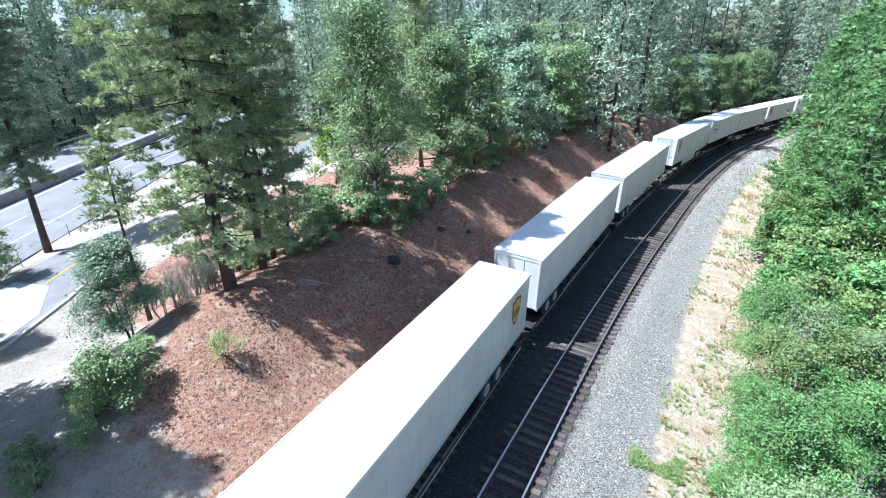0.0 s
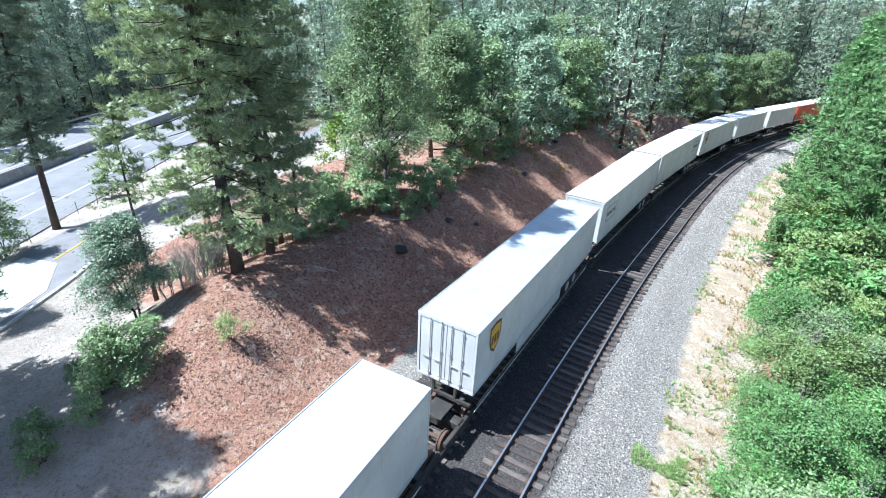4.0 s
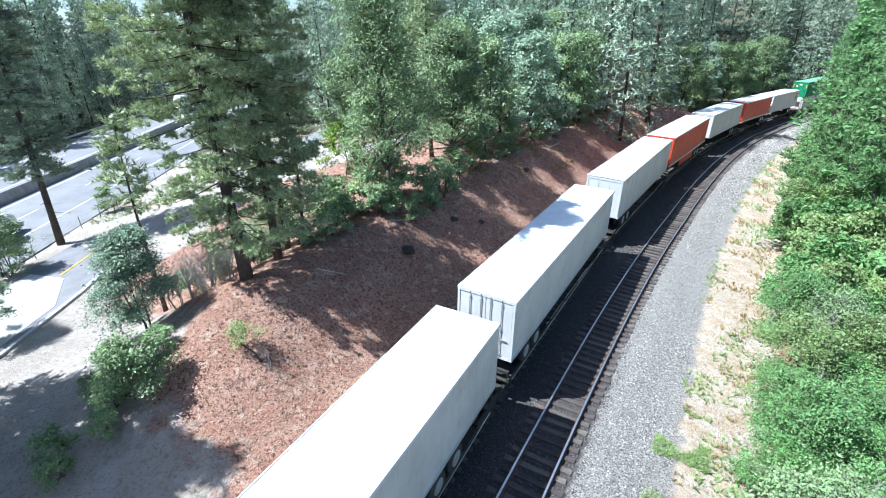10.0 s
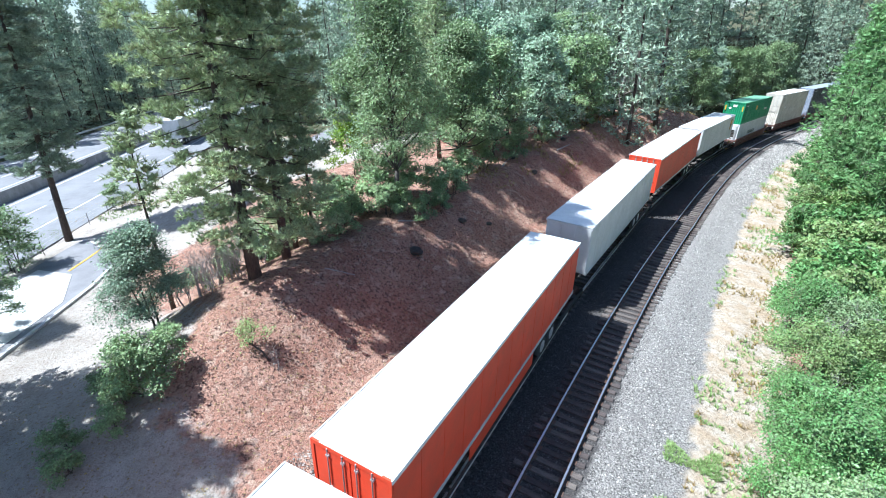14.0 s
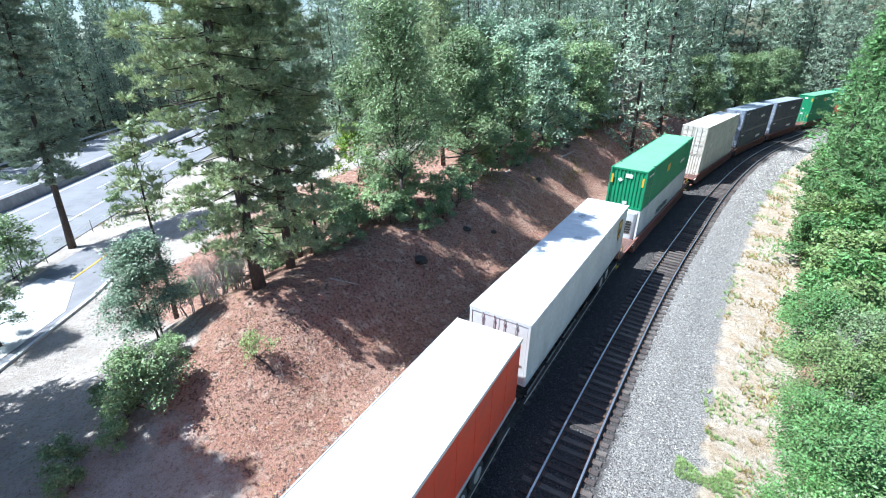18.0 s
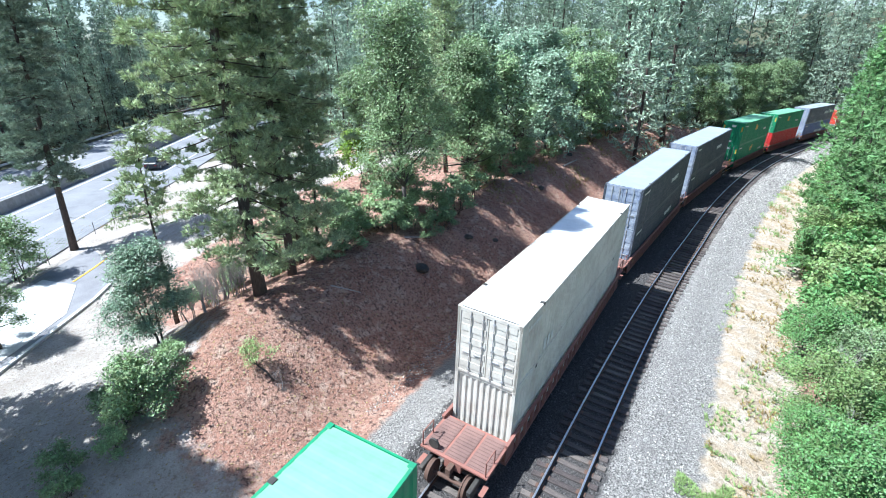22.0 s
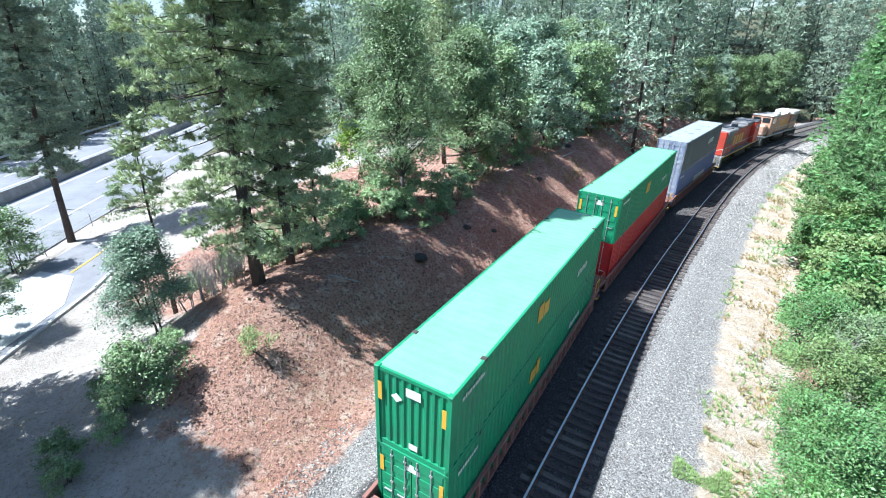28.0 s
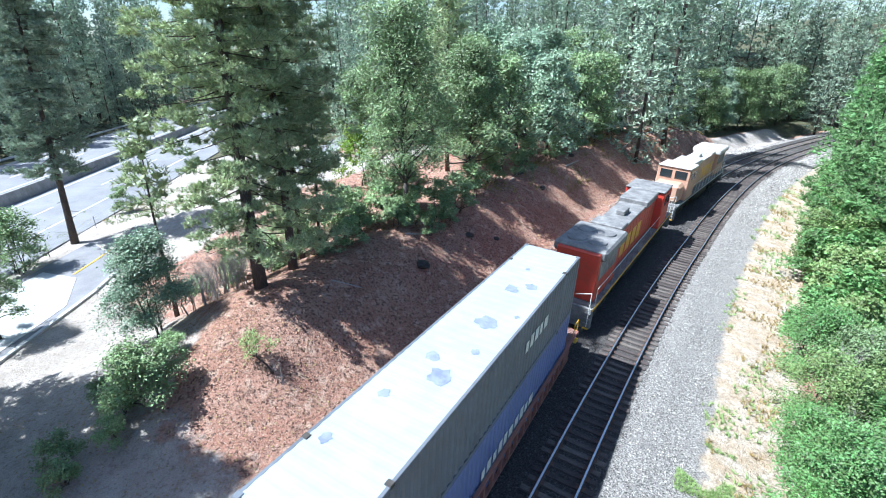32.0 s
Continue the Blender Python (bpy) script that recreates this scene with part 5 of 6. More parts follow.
def trailer(label, side, roof, wheels_far=True, near_doors=True, badge=None, ribbed=True, skirt=False, roof_patch=False):
    """A 53 foot van trailer; local y runs from its near end (0) to its far end."""
    tr = thing("trailer", label, "trailer", "highway trailers on the train")
    z0, z1 = 2.16, 5.02
    bm = bmesh.new()
    box(bm, -HALF, HALF, 0.05, LENGTH - 0.05, z0, z1 - 0.02, bevel=0.03)
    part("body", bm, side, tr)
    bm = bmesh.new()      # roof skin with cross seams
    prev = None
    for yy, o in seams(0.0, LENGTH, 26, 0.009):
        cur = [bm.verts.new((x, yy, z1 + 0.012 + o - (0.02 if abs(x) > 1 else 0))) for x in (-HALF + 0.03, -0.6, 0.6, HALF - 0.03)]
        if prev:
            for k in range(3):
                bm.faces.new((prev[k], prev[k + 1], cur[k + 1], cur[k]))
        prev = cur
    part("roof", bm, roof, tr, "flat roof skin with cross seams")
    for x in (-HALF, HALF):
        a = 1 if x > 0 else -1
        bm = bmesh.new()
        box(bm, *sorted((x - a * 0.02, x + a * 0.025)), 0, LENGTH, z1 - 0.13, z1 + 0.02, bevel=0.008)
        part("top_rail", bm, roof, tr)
        bm = bmesh.new()
        box(bm, *sorted((x - a * 0.02, x + a * 0.02)), 0, LENGTH, z0 - 0.05, z0 + 0.14, bevel=0.008)
        part("bottom_rail", bm, M_ALU, tr)
        bm = bmesh.new()
        prev = None
        for yy, o in seams(0.1, LENGTH - 0.1, 26 if ribbed == "close" else 13, 0.012):
            cur = (bm.verts.new((x + a * (0.003 + o), yy, z0 + 0.12)), bm.verts.new((x + a * (0.003 + o), yy, z1 - 0.11)))
            if prev:
                bm.faces.new((prev[0], cur[0], cur[1], prev[1]))
            prev = cur
        part("side_wall", bm, side, tr)
    near, far = (0.05, -1), (LENGTH - 0.05, 1)
    dy, g = near if near_doors else far
    end_doors(tr, dy, z0 - 0.05, z1, side, g, bars=4, ribs=False)
    ny_, ng = far if near_doors else near
    bm = bmesh.new()
    for x in (-HALF + 0.03, HALF - 0.15):
        box(bm, x, x + 0.12, *sorted((ny_, ny_ + ng * 0.03)), z0, z1 - 0.05, bevel=0.01)
    box(bm, -HALF + 0.15, HALF - 0.15, *sorted((ny_, ny_ + ng * 0.025)), z1 - 0.2, z1 - 0.05)
    for x in (-0.45, 0.35):
        box(bm, x, x + 0.04, *sorted((ny_, ny_ + ng * 0.03)), z1 - 0.8, z1 - 0.25)
    part("nose_panel", bm, side, tr)
    tandem(tr, 12.2 if wheels_far else 2.4)
    ly = 3.2 if wheels_far else LENGTH - 3.2
    for x in (-0.75, 0.75):
        bm = bmesh.new()
        box(bm, x - 0.06, x + 0.06, ly - 0.06, ly + 0.06, 1.45, 2.12)
        box(bm, x - 0.13, x + 0.13, ly - 0.13, ly + 0.13, 1.38, 1.45)
        part("landing_leg", bm, M_UNDER, tr)
    bm = bmesh.new()
    for yy in np.arange(1.0, LENGTH - 0.5, 0.9):
        box(bm, -1.2, 1.2, yy - 0.03, yy + 0.03, 2.03, 2.14)
    part("cross_members", bm, M_UNDER, tr)
    dey = (0.05 if near_doors else LENGTH - 0.05)
    bm = bmesh.new()
    box(bm, -1.2, 1.2, dey - 0.06, dey + 0.06, 1.45, 1.57)
    for x in (-0.5, 0.5):
        box(bm, x - 0.05, x + 0.05, dey - 0.05, dey + 0.05, 1.57, 2.1)
    part("bumper", bm, M_UNDER, tr)
    if skirt:
        bm = bmesh.new()
        box(bm, HALF - 0.06, HALF - 0.03, 4.4, 10.4, 1.35, 2.12)
        part("side_skirt", bm, side, tr)
    if badge == "shield_near":
        shield(tr, HALF + 0.013, 1.55, 4.0, 1.25, (M_BROWN, M_GOLD, M_BROWN))
    if badge == "shield_far":
        shield(tr, HALF + 0.013, LENGTH - 1.7, 3.9, 1.25, (M_BROWN, M_GOLD, M_BROWN))
    if badge in ("box_near", "box_far"):
        y0 = 1.0 if badge == "box_near" else LENGTH - 3.4
        bm = bmesh.new()
        for a, b, c, d_ in ((y0, y0 + 2.2, 4.35, 4.39), (y0, y0 + 2.2, 3.35, 3.39), (y0, y0 + 0.04, 3.35, 4.39), (y0 + 2.16, y0 + 2.2, 3.35, 4.39)):
            box(bm, HALF + 0.012, HALF + 0.018, a, b, c, d_)
        part("badge_outline", bm, M_INK, tr)
        word_bars(tr, HALF + 0.012, y0 + 0.2, 3.7, 0.34, 6, M_INK, seed=3)
    if roof_patch:
        bm = bmesh.new()
        for cx, cy, r in ((0.3, 4.0, 0.5), (0.35, 8.8, 0.65), (-0.6, 12.5, 0.3)):
            vs = [bm.verts.new((cx + r * math.cos(t) * (0.7 + 0.5 * abs(math.sin(2.3 * t + cy))) * 0.6, cy + r * math.sin(t) * (0.7 + 0.4 * abs(math.cos(3.1 * t))), z1 + 0.02)) for t in np.arange(0, 6.28, 0.35)]
            bm.faces.new(vs)
        part("roof_repair", bm, M_GREYBAND, tr, "dull grey repair patches on the roof")
    return tr


def corrugated(x0, x1, n, depth):
    """Trapezoid wave along one axis: list of (position, offset)."""
    pts = []
    w = (x1 - x0) / n
    for i in range(n):
        a = x0 + i * w
        pts += [(a, 0), (a + w * 0.32, 0), (a + w * 0.5, -depth), (a + w * 0.82, -depth)]
    pts.append((x1, 0))
    return pts


def container(label, z0, side, roof, ends=None, near_doors=False, marks=None, group="stacked containers"):
    """A 53 foot corrugated steel container, its floor at z0."""
    H = 2.9
    ct = thing("shipping_container", label, "shipping container", group)
    z1 = z0 + H
    ends = ends or side
    for x in (-HALF, HALF):
        a = 1 if x > 0 else -1
        bm = bmesh.new()
        prev = None
        for yy, o in corrugated(0.2, LENGTH - 0.2, 48, 0.035):
            xx = x + a * (o - 0.012)
            cur = (bm.verts.new((xx, yy, z0 + 0.16)), bm.verts.new((xx, yy, z1 - 0.1)))
            if prev:
                bm.faces.new((prev[0], cur[0], cur[1], prev[1]))
            prev = cur
        part("side_wall", bm, side, ct)
        bm = bmesh.new()
        box(bm, *sorted((x, x - a * 0.1)), 0, LENGTH, z1 - 0.11, z1 - 0.01, bevel=0.01)
        part("top_rail", bm, side, ct)
        bm = bmesh.new()
        box(bm, *sorted((x, x - a * 0.1)), 0, LENGTH, z0, z0 + 0.17, bevel=0.01)
        part("bottom_rail", bm, side, ct)
        for yy in (0.1, 2.0, LENGTH - 2.0, LENGTH - 0.1):
            bm = bmesh.new()
            box(bm, *sorted((x + a * 0.004, x - a * 0.14)), yy - 0.1, yy + 0.1, z0 + 0.004, z1 - 0.004, bevel=0.01)
            part("corner_post", bm, side, ct)
            bm = bmesh.new()
            box(bm, *sorted((x + a * 0.008, x - a * 0.17)), yy - 0.09, yy + 0.09, z1 - 0.1, z1 + 0.012, bevel=0.012)
            part("corner_casting", bm, M_UNDER if abs(yy - LENGTH / 2) < 7 else side, ct)
            bm = bmesh.new()
            box(bm, *sorted((x + a * 0.008, x - a * 0.17)), yy - 0.09, yy + 0.09, z0 - 0.0, z0 + 0.1, bevel=0.012)
            part("corner_casting", bm, M_UNDER if abs(yy - LENGTH / 2) < 7 else side, ct)
    bm = bmesh.new()
    prev = None
    for yy, o in corrugated(0.1, LENGTH - 0.1, 40, 0.006):
        cur = (bm.verts.new((-HALF + 0.08, yy, z1 - 0.012 + o)), bm.verts.new((HALF - 0.08, yy, z1 - 0.012 + o)))
        if prev:
            bm.faces.new((prev[0], prev[1], cur[1], cur[0]))
        prev = cur
    part("roof", bm, roof, ct, "ribbed roof")
    bm = bmesh.new()
    box(bm, -HALF + 0.05, HALF - 0.05, 0.1, LENGTH - 0.1, z0 + 0.02, z0 + 0.12)
    part("floor", bm, M_UNDER, ct)
    for yy, g in ((0.06, -1), (LENGTH - 0.06, 1)):
        if (g < 0) == near_doors:
            bm = bmesh.new()
            box(bm, -HALF + 0.05, HALF - 0.05, *sorted((yy, yy - g * 0.04)), z0 + 0.05, z1 - 0.05)
            part("end_wall", bm, ends, ct)
            end_doors(ct, yy, z0, z1 - 0.02, ends, g, bars=4, ribs=True)
        else:
            bm = bmesh.new()
            prev = None
            for xx, o in corrugated(-HALF + 0.14, HALF - 0.14, 9, 0.05):
                y_ = yy + g * o
                cur = (bm.verts.new((xx, y_, z0 + 0.15)), bm.verts.new((xx, y_, z1 - 0.12)))
                if prev:
                    bm.faces.new((prev[0], cur[0], cur[1], prev[1]))
                prev = cur
            part("end_wall", bm, ends, ct)
            bm = bmesh.new()
            box(bm, -HALF + 0.1, HALF - 0.1, *sorted((yy - g * 0.06, yy + g * 0.02)), z1 - 0.13, z1 - 0.01)
            part("end_header", bm, ends, ct)
            bm = bmesh.new()
            box(bm, -HALF + 0.1, HALF - 0.1, *sorted((yy - g * 0.06, yy + g * 0.02)), z0 + 0.0, z0 + 0.16)
            part("end_sill", bm, ends, ct)
    if marks:
        marks(ct, z0, z1)
    return ct


M_WELLDARK = paint("dusty_grating", (0.22, 0.13, 0.11), 0.8, (0.13, 0.08, 0.07), 0.4)


def well_car(mat=None, near=2.0, far=2.0, rails_yellow=False):
    car = thing("well_car", "rust-red intermodal well car", "rail car", "well cars")
    mat = mat or M_WELL
    for a in (-1, 1):
        x = a * 1.42
        bm = bmesh.new()
        box(bm, *sorted((x + a * 0.05, x - a * 0.08)), -0.6, LENGTH + 0.6, 1.13, 1.24, bevel=0.01)
        box(bm, *sorted((x + a * 0.03, x - a * 0.25)), -0.6, LENGTH + 0.6, 0.24, 0.36)
        for y0, y1 in ((-0.6, 0.15), (LENGTH - 0.15, LENGTH + 0.6)):
            box(bm, *sorted((x, x - a * 0.06)), y0, y1, 0.34, 1.14)
        part("side_sill", bm, mat, car)
        for yy in np.arange(0.5, LENGTH, 0.72):
            bm = bmesh.new()
            box(bm, *sorted((x - a * 0.05, x + a * 0.06)), yy - 0.07, yy + 0.07, 0.35, 1.14)
            part("stake", bm, mat, car)
    for yy in (1.0, LENGTH / 2, LENGTH - 1.0):
        bm = bmesh.new()
        box(bm, -1.4, 1.4, yy - 0.25, yy + 0.25, 0.2, 0.33)
        part("cross_beam", bm, mat, car)
    for y0, y1, g in ((-near, -0.25, -1), (LENGTH + 0.25, LENGTH + far, 1)):
        lo_, hi_ = min(y0, y1), max(y0, y1)
        bm = bmesh.new()
        box(bm, -1.42, 1.42, lo_, hi_, 0.98, 1.08, bevel=0.015)
        part("end_platform", bm, mat, car, "dusty rust-red end platform")
        boxed("draft_sill", (-0.35, 0.35, lo_, hi_, 0.66, 0.98), mat, car)
        mid = (lo_ + hi_) / 2
        for x0, x1 in ((-1.3, -0.5), (-0.4, 0.4), (0.5, 1.3)):     # grated walk panels
            bm = bmesh.new()
            box(bm, x0, x1, lo_ + 0.12, hi_ - 0.12, 1.08, 1.1)
            for yy in np.arange(lo_ + 0.2, hi_ - 0.2, 0.16):
                box(bm, x0 + 0.04, x1 - 0.04, yy, yy + 0.05, 1.1, 1.125)
            part("grating", bm, M_WELLDARK, car)
        ye = y0 if g < 0 else y1
        for x in (-1.32, 1.32):
            for yy in (ye - g * 0.05, ye - g * 0.75):
                bm = bmesh.new()
                rod(bm, (x, yy, 1.08), (x, yy, 1.75), 0.025, 0.025, 6)
                part("handrail_post", bm, M_YELLOW if rails_yellow else mat, car)
            bm = bmesh.new()
            rod(bm, (x, ye - g * 0.05, 1.75), (x, ye - g * 0.75, 1.75), 0.025, 0.025, 6)
            part("handrail", bm, M_YELLOW if rails_yellow else mat, car)
            boxed("side_step", (x - 0.1, x + 0.1, ye - 0.25, ye + 0.25, 0.4, 0.44), M_YELLOW if rails_yellow else mat, car)
        bm = bmesh.new()
        rod(bm, (-0.9, ye - g * 0.2, 1.3), (-0.9, ye - g * 0.12, 1.3), 0.22, 0.22, 12)
        part("brake_wheel", bm, M_UNDER, car)
        bogie(car, mid + g * 0.3, M_UNDER)
        boxed("coupler", (-0.1, 0.1, *sorted((ye, ye + g * 0.35)), 0.72, 0.98), M_RUST, car)
    return car


def marks_end(n, seed, y=0.05):
    """Small pale stickers on the end wall and side codes."""
    def f(ct, z0, z1):
        rg = random.Random(seed)
        bm = bmesh.new()
        box(bm, -0.2, 0.3, y - 0.03, y - 0.022, z1 - 0.65, z1 - 0.35)
        part("placard", bm, M_PALEINK, ct)
        for x in (-1.12, 1.06):                       # yellow height strips at the corners
            bm = bmesh.new()
            box(bm, x - 0.05, x + 0.09, y - 0.062, y - 0.055, z1 - 1.15, z1 - 0.5)
            part("height_strip", bm, M_GOLD, ct, "yellow strip")
        bm = bmesh.new()
        box(bm, -0.1, 0.2, y - 0.03, y - 0.022, z0 + 0.3, z0 + 0.52)
        part("placard", bm, M_PALEINK, ct)
        bm = bmesh.new()
        vs = [bm.verts.new(p) for p in ((-0.72, y - 0.03, z1 - 0.85), (-0.52, y - 0.03, z1 - 0.68), (-0.32, y - 0.03, z1 - 0.85), (-0.52, y - 0.03, z1 - 1.02))]
        bm.faces.new(vs)
        part("placard", bm, M_PALEINK, ct)
        word_bars(ct, HALF + 0.004, 0.6, z1 - 0.55, 0.16, 9, M_PALEINK, seed=seed)
        word_bars(ct, HALF + 0.004, 6.6, z1 - 1.35, 0.75, 2, M_GOLD, gap=0.1, seed=seed + 1)
        word_bars(ct, HALF + 0.004, LENGTH - 4.2, z0 + 1.2, 0.3, 6, M_PALEINK, seed=seed + 2)
    return f


def marks_word(seed, mat, z=1.35, h=0.4, y=9.6, n=7):
    def f(ct, z0, z1):
        word_bars(ct, HALF + 0.004, y, z0 + z, h, n, mat, seed=seed)
        word_bars(ct, HALF + 0.004, 0.6, z1 - 0.55, 0.16, 9, M_PALEINK, seed=seed + 5)
    return f


def reefer_nose(ct, z0, z1):
    """A bowed white cooling unit with two black grilles on the near end."""
    bm = bmesh.new()
    prev = None
    for k in range(13):
        a = -1.0 + k / 6.0
        x, y = a * 1.12, -0.02 - 0.28 * (1 - a * a) ** 0.5 if abs(a) < 1 else -0.02
        cur = (bm.verts.new((x, y, z0 + 0.3)), bm.verts.new((x, y * 0.8, z1 - 0.25)), bm.verts.new((x * 0.97, 0.06, z1 - 0.15)))
        if prev:
            bm.faces.new((prev[0], cur[0], cur[1], prev[1]))
            bm.faces.new((prev[1], cur[1], cur[2], prev[2]))
        prev = cur
    part("cooling_unit", bm, M_WHITE, ct, "bowed white cooling unit")
    for s in (-1, 1):
        for j in range(5):
            bm = bmesh.new()
            p = []
            for a in (0.22, 0.4, 0.58, 0.76):
                y = -0.035 - 0.28 * (1 - a * a) ** 0.5
                p.append((s * a * 1.12, y))
            za = z0 + 1.15 + j * 0.2
            vs = [bm.verts.new((x, y, za)) for x, y in p] + [bm.verts.new((x, y, za + 0.15)) for x, y in p[::-1]]
            for q in range(3):
                bm.faces.new((vs[q], vs[q + 1], vs[6 - q], vs[7 - q]))
            part("grille_slat", bm, M_UNDER, ct, "black grille slat" if j == 0 else "")
    word_bars(ct, HALF + 0.004, 5.6, z0 + 1.1, 0.5, 8, M_INK, seed=41)


def blotched(ct, z0, z1):
    """Pale blue peeled patches on the roof and side lettering."""
    word_bars(ct, HALF + 0.004, 10.0, z0 + 1.4, 0.55, 5, M_PALEINK, seed=32)
    rg = random.Random(9)
    for cx, cy, r in ((0.3, 5.6, 0.45), (-0.35, 6.3, 0.28), (0.2, 8.9, 0.5), (-0.1, 11.6, 0.35), (0.5, 12.2, 0.3), (-0.6, 4.2, 0.2), (0.6, 7.2, 0.18), (-0.8, 2.2, 0.2), (0.9, 9.8, 0.12), (-0.2, 13.6, 0.14)):
        bm = bmesh.new()
        vs = []
        for k in range(14):
            t = 6.2832 * k / 14
            q = r * rg.uniform(0.65, 1.1)
            vs.append(bm.verts.new((cx + q * math.cos(t) * 0.9, cy + q * math.sin(t), z1 - 0.006)))
        bm.faces.new(vs)
        part("peeled_patch", bm, M_PEEL, ct, "blue-grey peeled paint patch")


M_PEEL = paint("peeled_blue_patch", (0.17, 0.19, 0.36), 0.6, (0.3, 0.33, 0.42), 0.5)

# ---- locomotives
M_LOCO = paint("orange_loco_paint", (0.52, 0.06, 0.035), 0.5, (0.30, 0.06, 0.04), 0.4)
M_LOCORED = paint("red_loco_cab", (0.62, 0.06, 0.04), 0.5, (0.35, 0.06, 0.04), 0.3)
M_LOCOBLACK = paint("black_loco_roof", (0.16, 0.155, 0.155), 0.65, (0.32, 0.31, 0.30), 0.5)
M_LOCOTAN = paint("faded_tan_loco", (0.60, 0.36, 0.25), 0.55, (0.42, 0.26, 0.19), 0.4)
M_LOCOROOF2 = paint("dusty_loco_roof", (0.60, 0.57, 0.54), 0.65, (0.28, 0.25, 0.23), 0.4)
M_GLASS = material("dark_glass", (0.02, 0.03, 0.035), (0.03, 0.04, 0.045), 2, 0.08, fine=0.05)


def locomotive(label, hood, roof, cab, stripe, cab_near):
    """A six-axle freight locomotive, local y from its near coupler to its far one."""
    L = 22.3
    lo = thing("locomotive", label, "locomotive", "locomotives")
    fy = (lambda y: L - y) if cab_near else (lambda y: y)       # y measured from the rear of the hood

    def bx(name, x0, x1, ya, yb, z0, z1, mat, bevel=0.02, lab=""):
        a, b = sorted((fy(ya), fy(yb)))
        return boxed(name, (x0, x1, a, b, z0, z1), mat, lo, lab, bevel)

    bx("walkway", -1.5, 1.5, 0.7, 21.6, 1.42, 1.62, M_LOCOBLACK)
    bx("side_stripe", 1.5, 1.515, 0.7, 21.6, 1.44, 1.6, stripe, 0)
    bx("fuel_tank", -1.35, 1.35, 8.2, 14.0, 0.5, 1.42, M_UNDER, 0.12)
    bx("rear_hood", -1.25, 1.25, 1.3, 5.2, 1.62, 4.55, hood, 0.08)
    bx("long_hood", -0.92, 0.92, 5.2, 16.2, 1.62, 4.25, hood, 0.05)
    bx("radiator_wing", -1.52, 1.52, 1.5, 5.6, 4.1, 4.72, roof, 0.12)
    bx("hood_roof", -0.94, 0.94, 5.6, 16.2, 4.25, 4.36, roof, 0.03)
    bx("dynamic_brake_box", -1.05, 1.05, 12.6, 16.0, 4.2, 4.68, roof, 0.06)
    bx("exhaust_stack", -0.3, 0.3, 9.3, 10.5, 4.34, 4.7, roof, 0.05)
    bx("inertial_filter", -1.0, 1.0, 6.2, 7.6, 4.3, 4.6, roof, 0.05)
    bx("cab", -1.5, 1.5, 16.2, 18.9, 1.62, 4.55, cab, 0.08)
    bx("cab_roof", -1.5, 1.5, 16.1, 19.0, 4.55, 4.68, roof, 0.05)
    bx("nose", -1.25, 1.25, 18.9, 20.7, 1.62, 3.35, cab, 0.25)
    bx("pilot", -1.5, 1.5, 21.2, 21.65, 0.3, 1.62, M_LOCOBLACK, 0.05)
    bx("pilot", -1.5, 1.5, 0.65, 1.0, 0.3, 1.62, M_LOCOBLACK, 0.05)
    for x0, x1 in ((-1.2, -0.15), (0.15, 1.2)):
        bx("windscreen", x0, x1, 18.88, 18.93, 3.55, 4.3, M_GLASS, 0)
    for x in (-1.5, 1.5):
        a = 1 if x > 0 else -1
        for y0, y1 in ((16.6, 17.4), (17.6, 18.4)):
            p, q = sorted((fy(y0), fy(y1)))
            boxed("side_window", (*sorted((x, x + a * 0.012)), p, q, 3.45, 4.2), M_GLASS, lo)
    for x in (-0.5, 0.5):                                    # fans on the radiator wing
        for y in (2.6, 4.3):
            bm = bmesh.new()
            rod(bm, (x * 1.2, fy(y), 4.72), (x * 1.2, fy(y), 4.8), 0.55, 0.52, 20)
            part("fan_shroud", bm, roof, lo)
    for y in np.arange(5.6, 16.0, 0.8):
        for a in (-1, 1):
            p, q = sorted((fy(y), fy(y + 0.74)))
            boxed("hood_door", (*sorted((a * 0.92, a * 0.94)), p, q, 1.75, 4.0), hood, lo, bevel=0.008)
    for y in np.arange(1.6, 5.0, 0.85):
        p, q = sorted((fy(y), fy(y + 0.78)))
        boxed("radiator_grille", (1.25, 1.27, p, q, 2.9, 4.0), M_LOCOBLACK, lo)
    bm = bmesh.new()
    y = fy(7.0)
    for j in range(4):
        yy = y + (j - 0) * 1.35 * (-1 if cab_near else 1)
        box(bm, 0.94, 0.95, min(yy, yy + 0.95), max(yy, yy + 0.95), 2.3, 3.5)
    part("side_lettering", bm, M_GOLD, lo, "large plain lettering bars")
    for a in (-1, 1):                                        # handrails
        for y in np.arange(1.2, 16.2, 1.5):
            bm = bmesh.new()
            rod(bm, (a * 1.46, fy(y), 1.62), (a * 1.46, fy(y), 2.65), 0.022, 0.022, 6)
            part("stanchion", bm, M_LOCOBLACK if hood is M_LOCO else M_PALEINK, lo)
        bm = bmesh.new()
        rod(bm, (a * 1.46, fy(1.2), 2.65), (a * 1.46, fy(16.2), 2.65), 0.022, 0.022, 6)
        part("handrail", bm, M_PALEINK, lo)
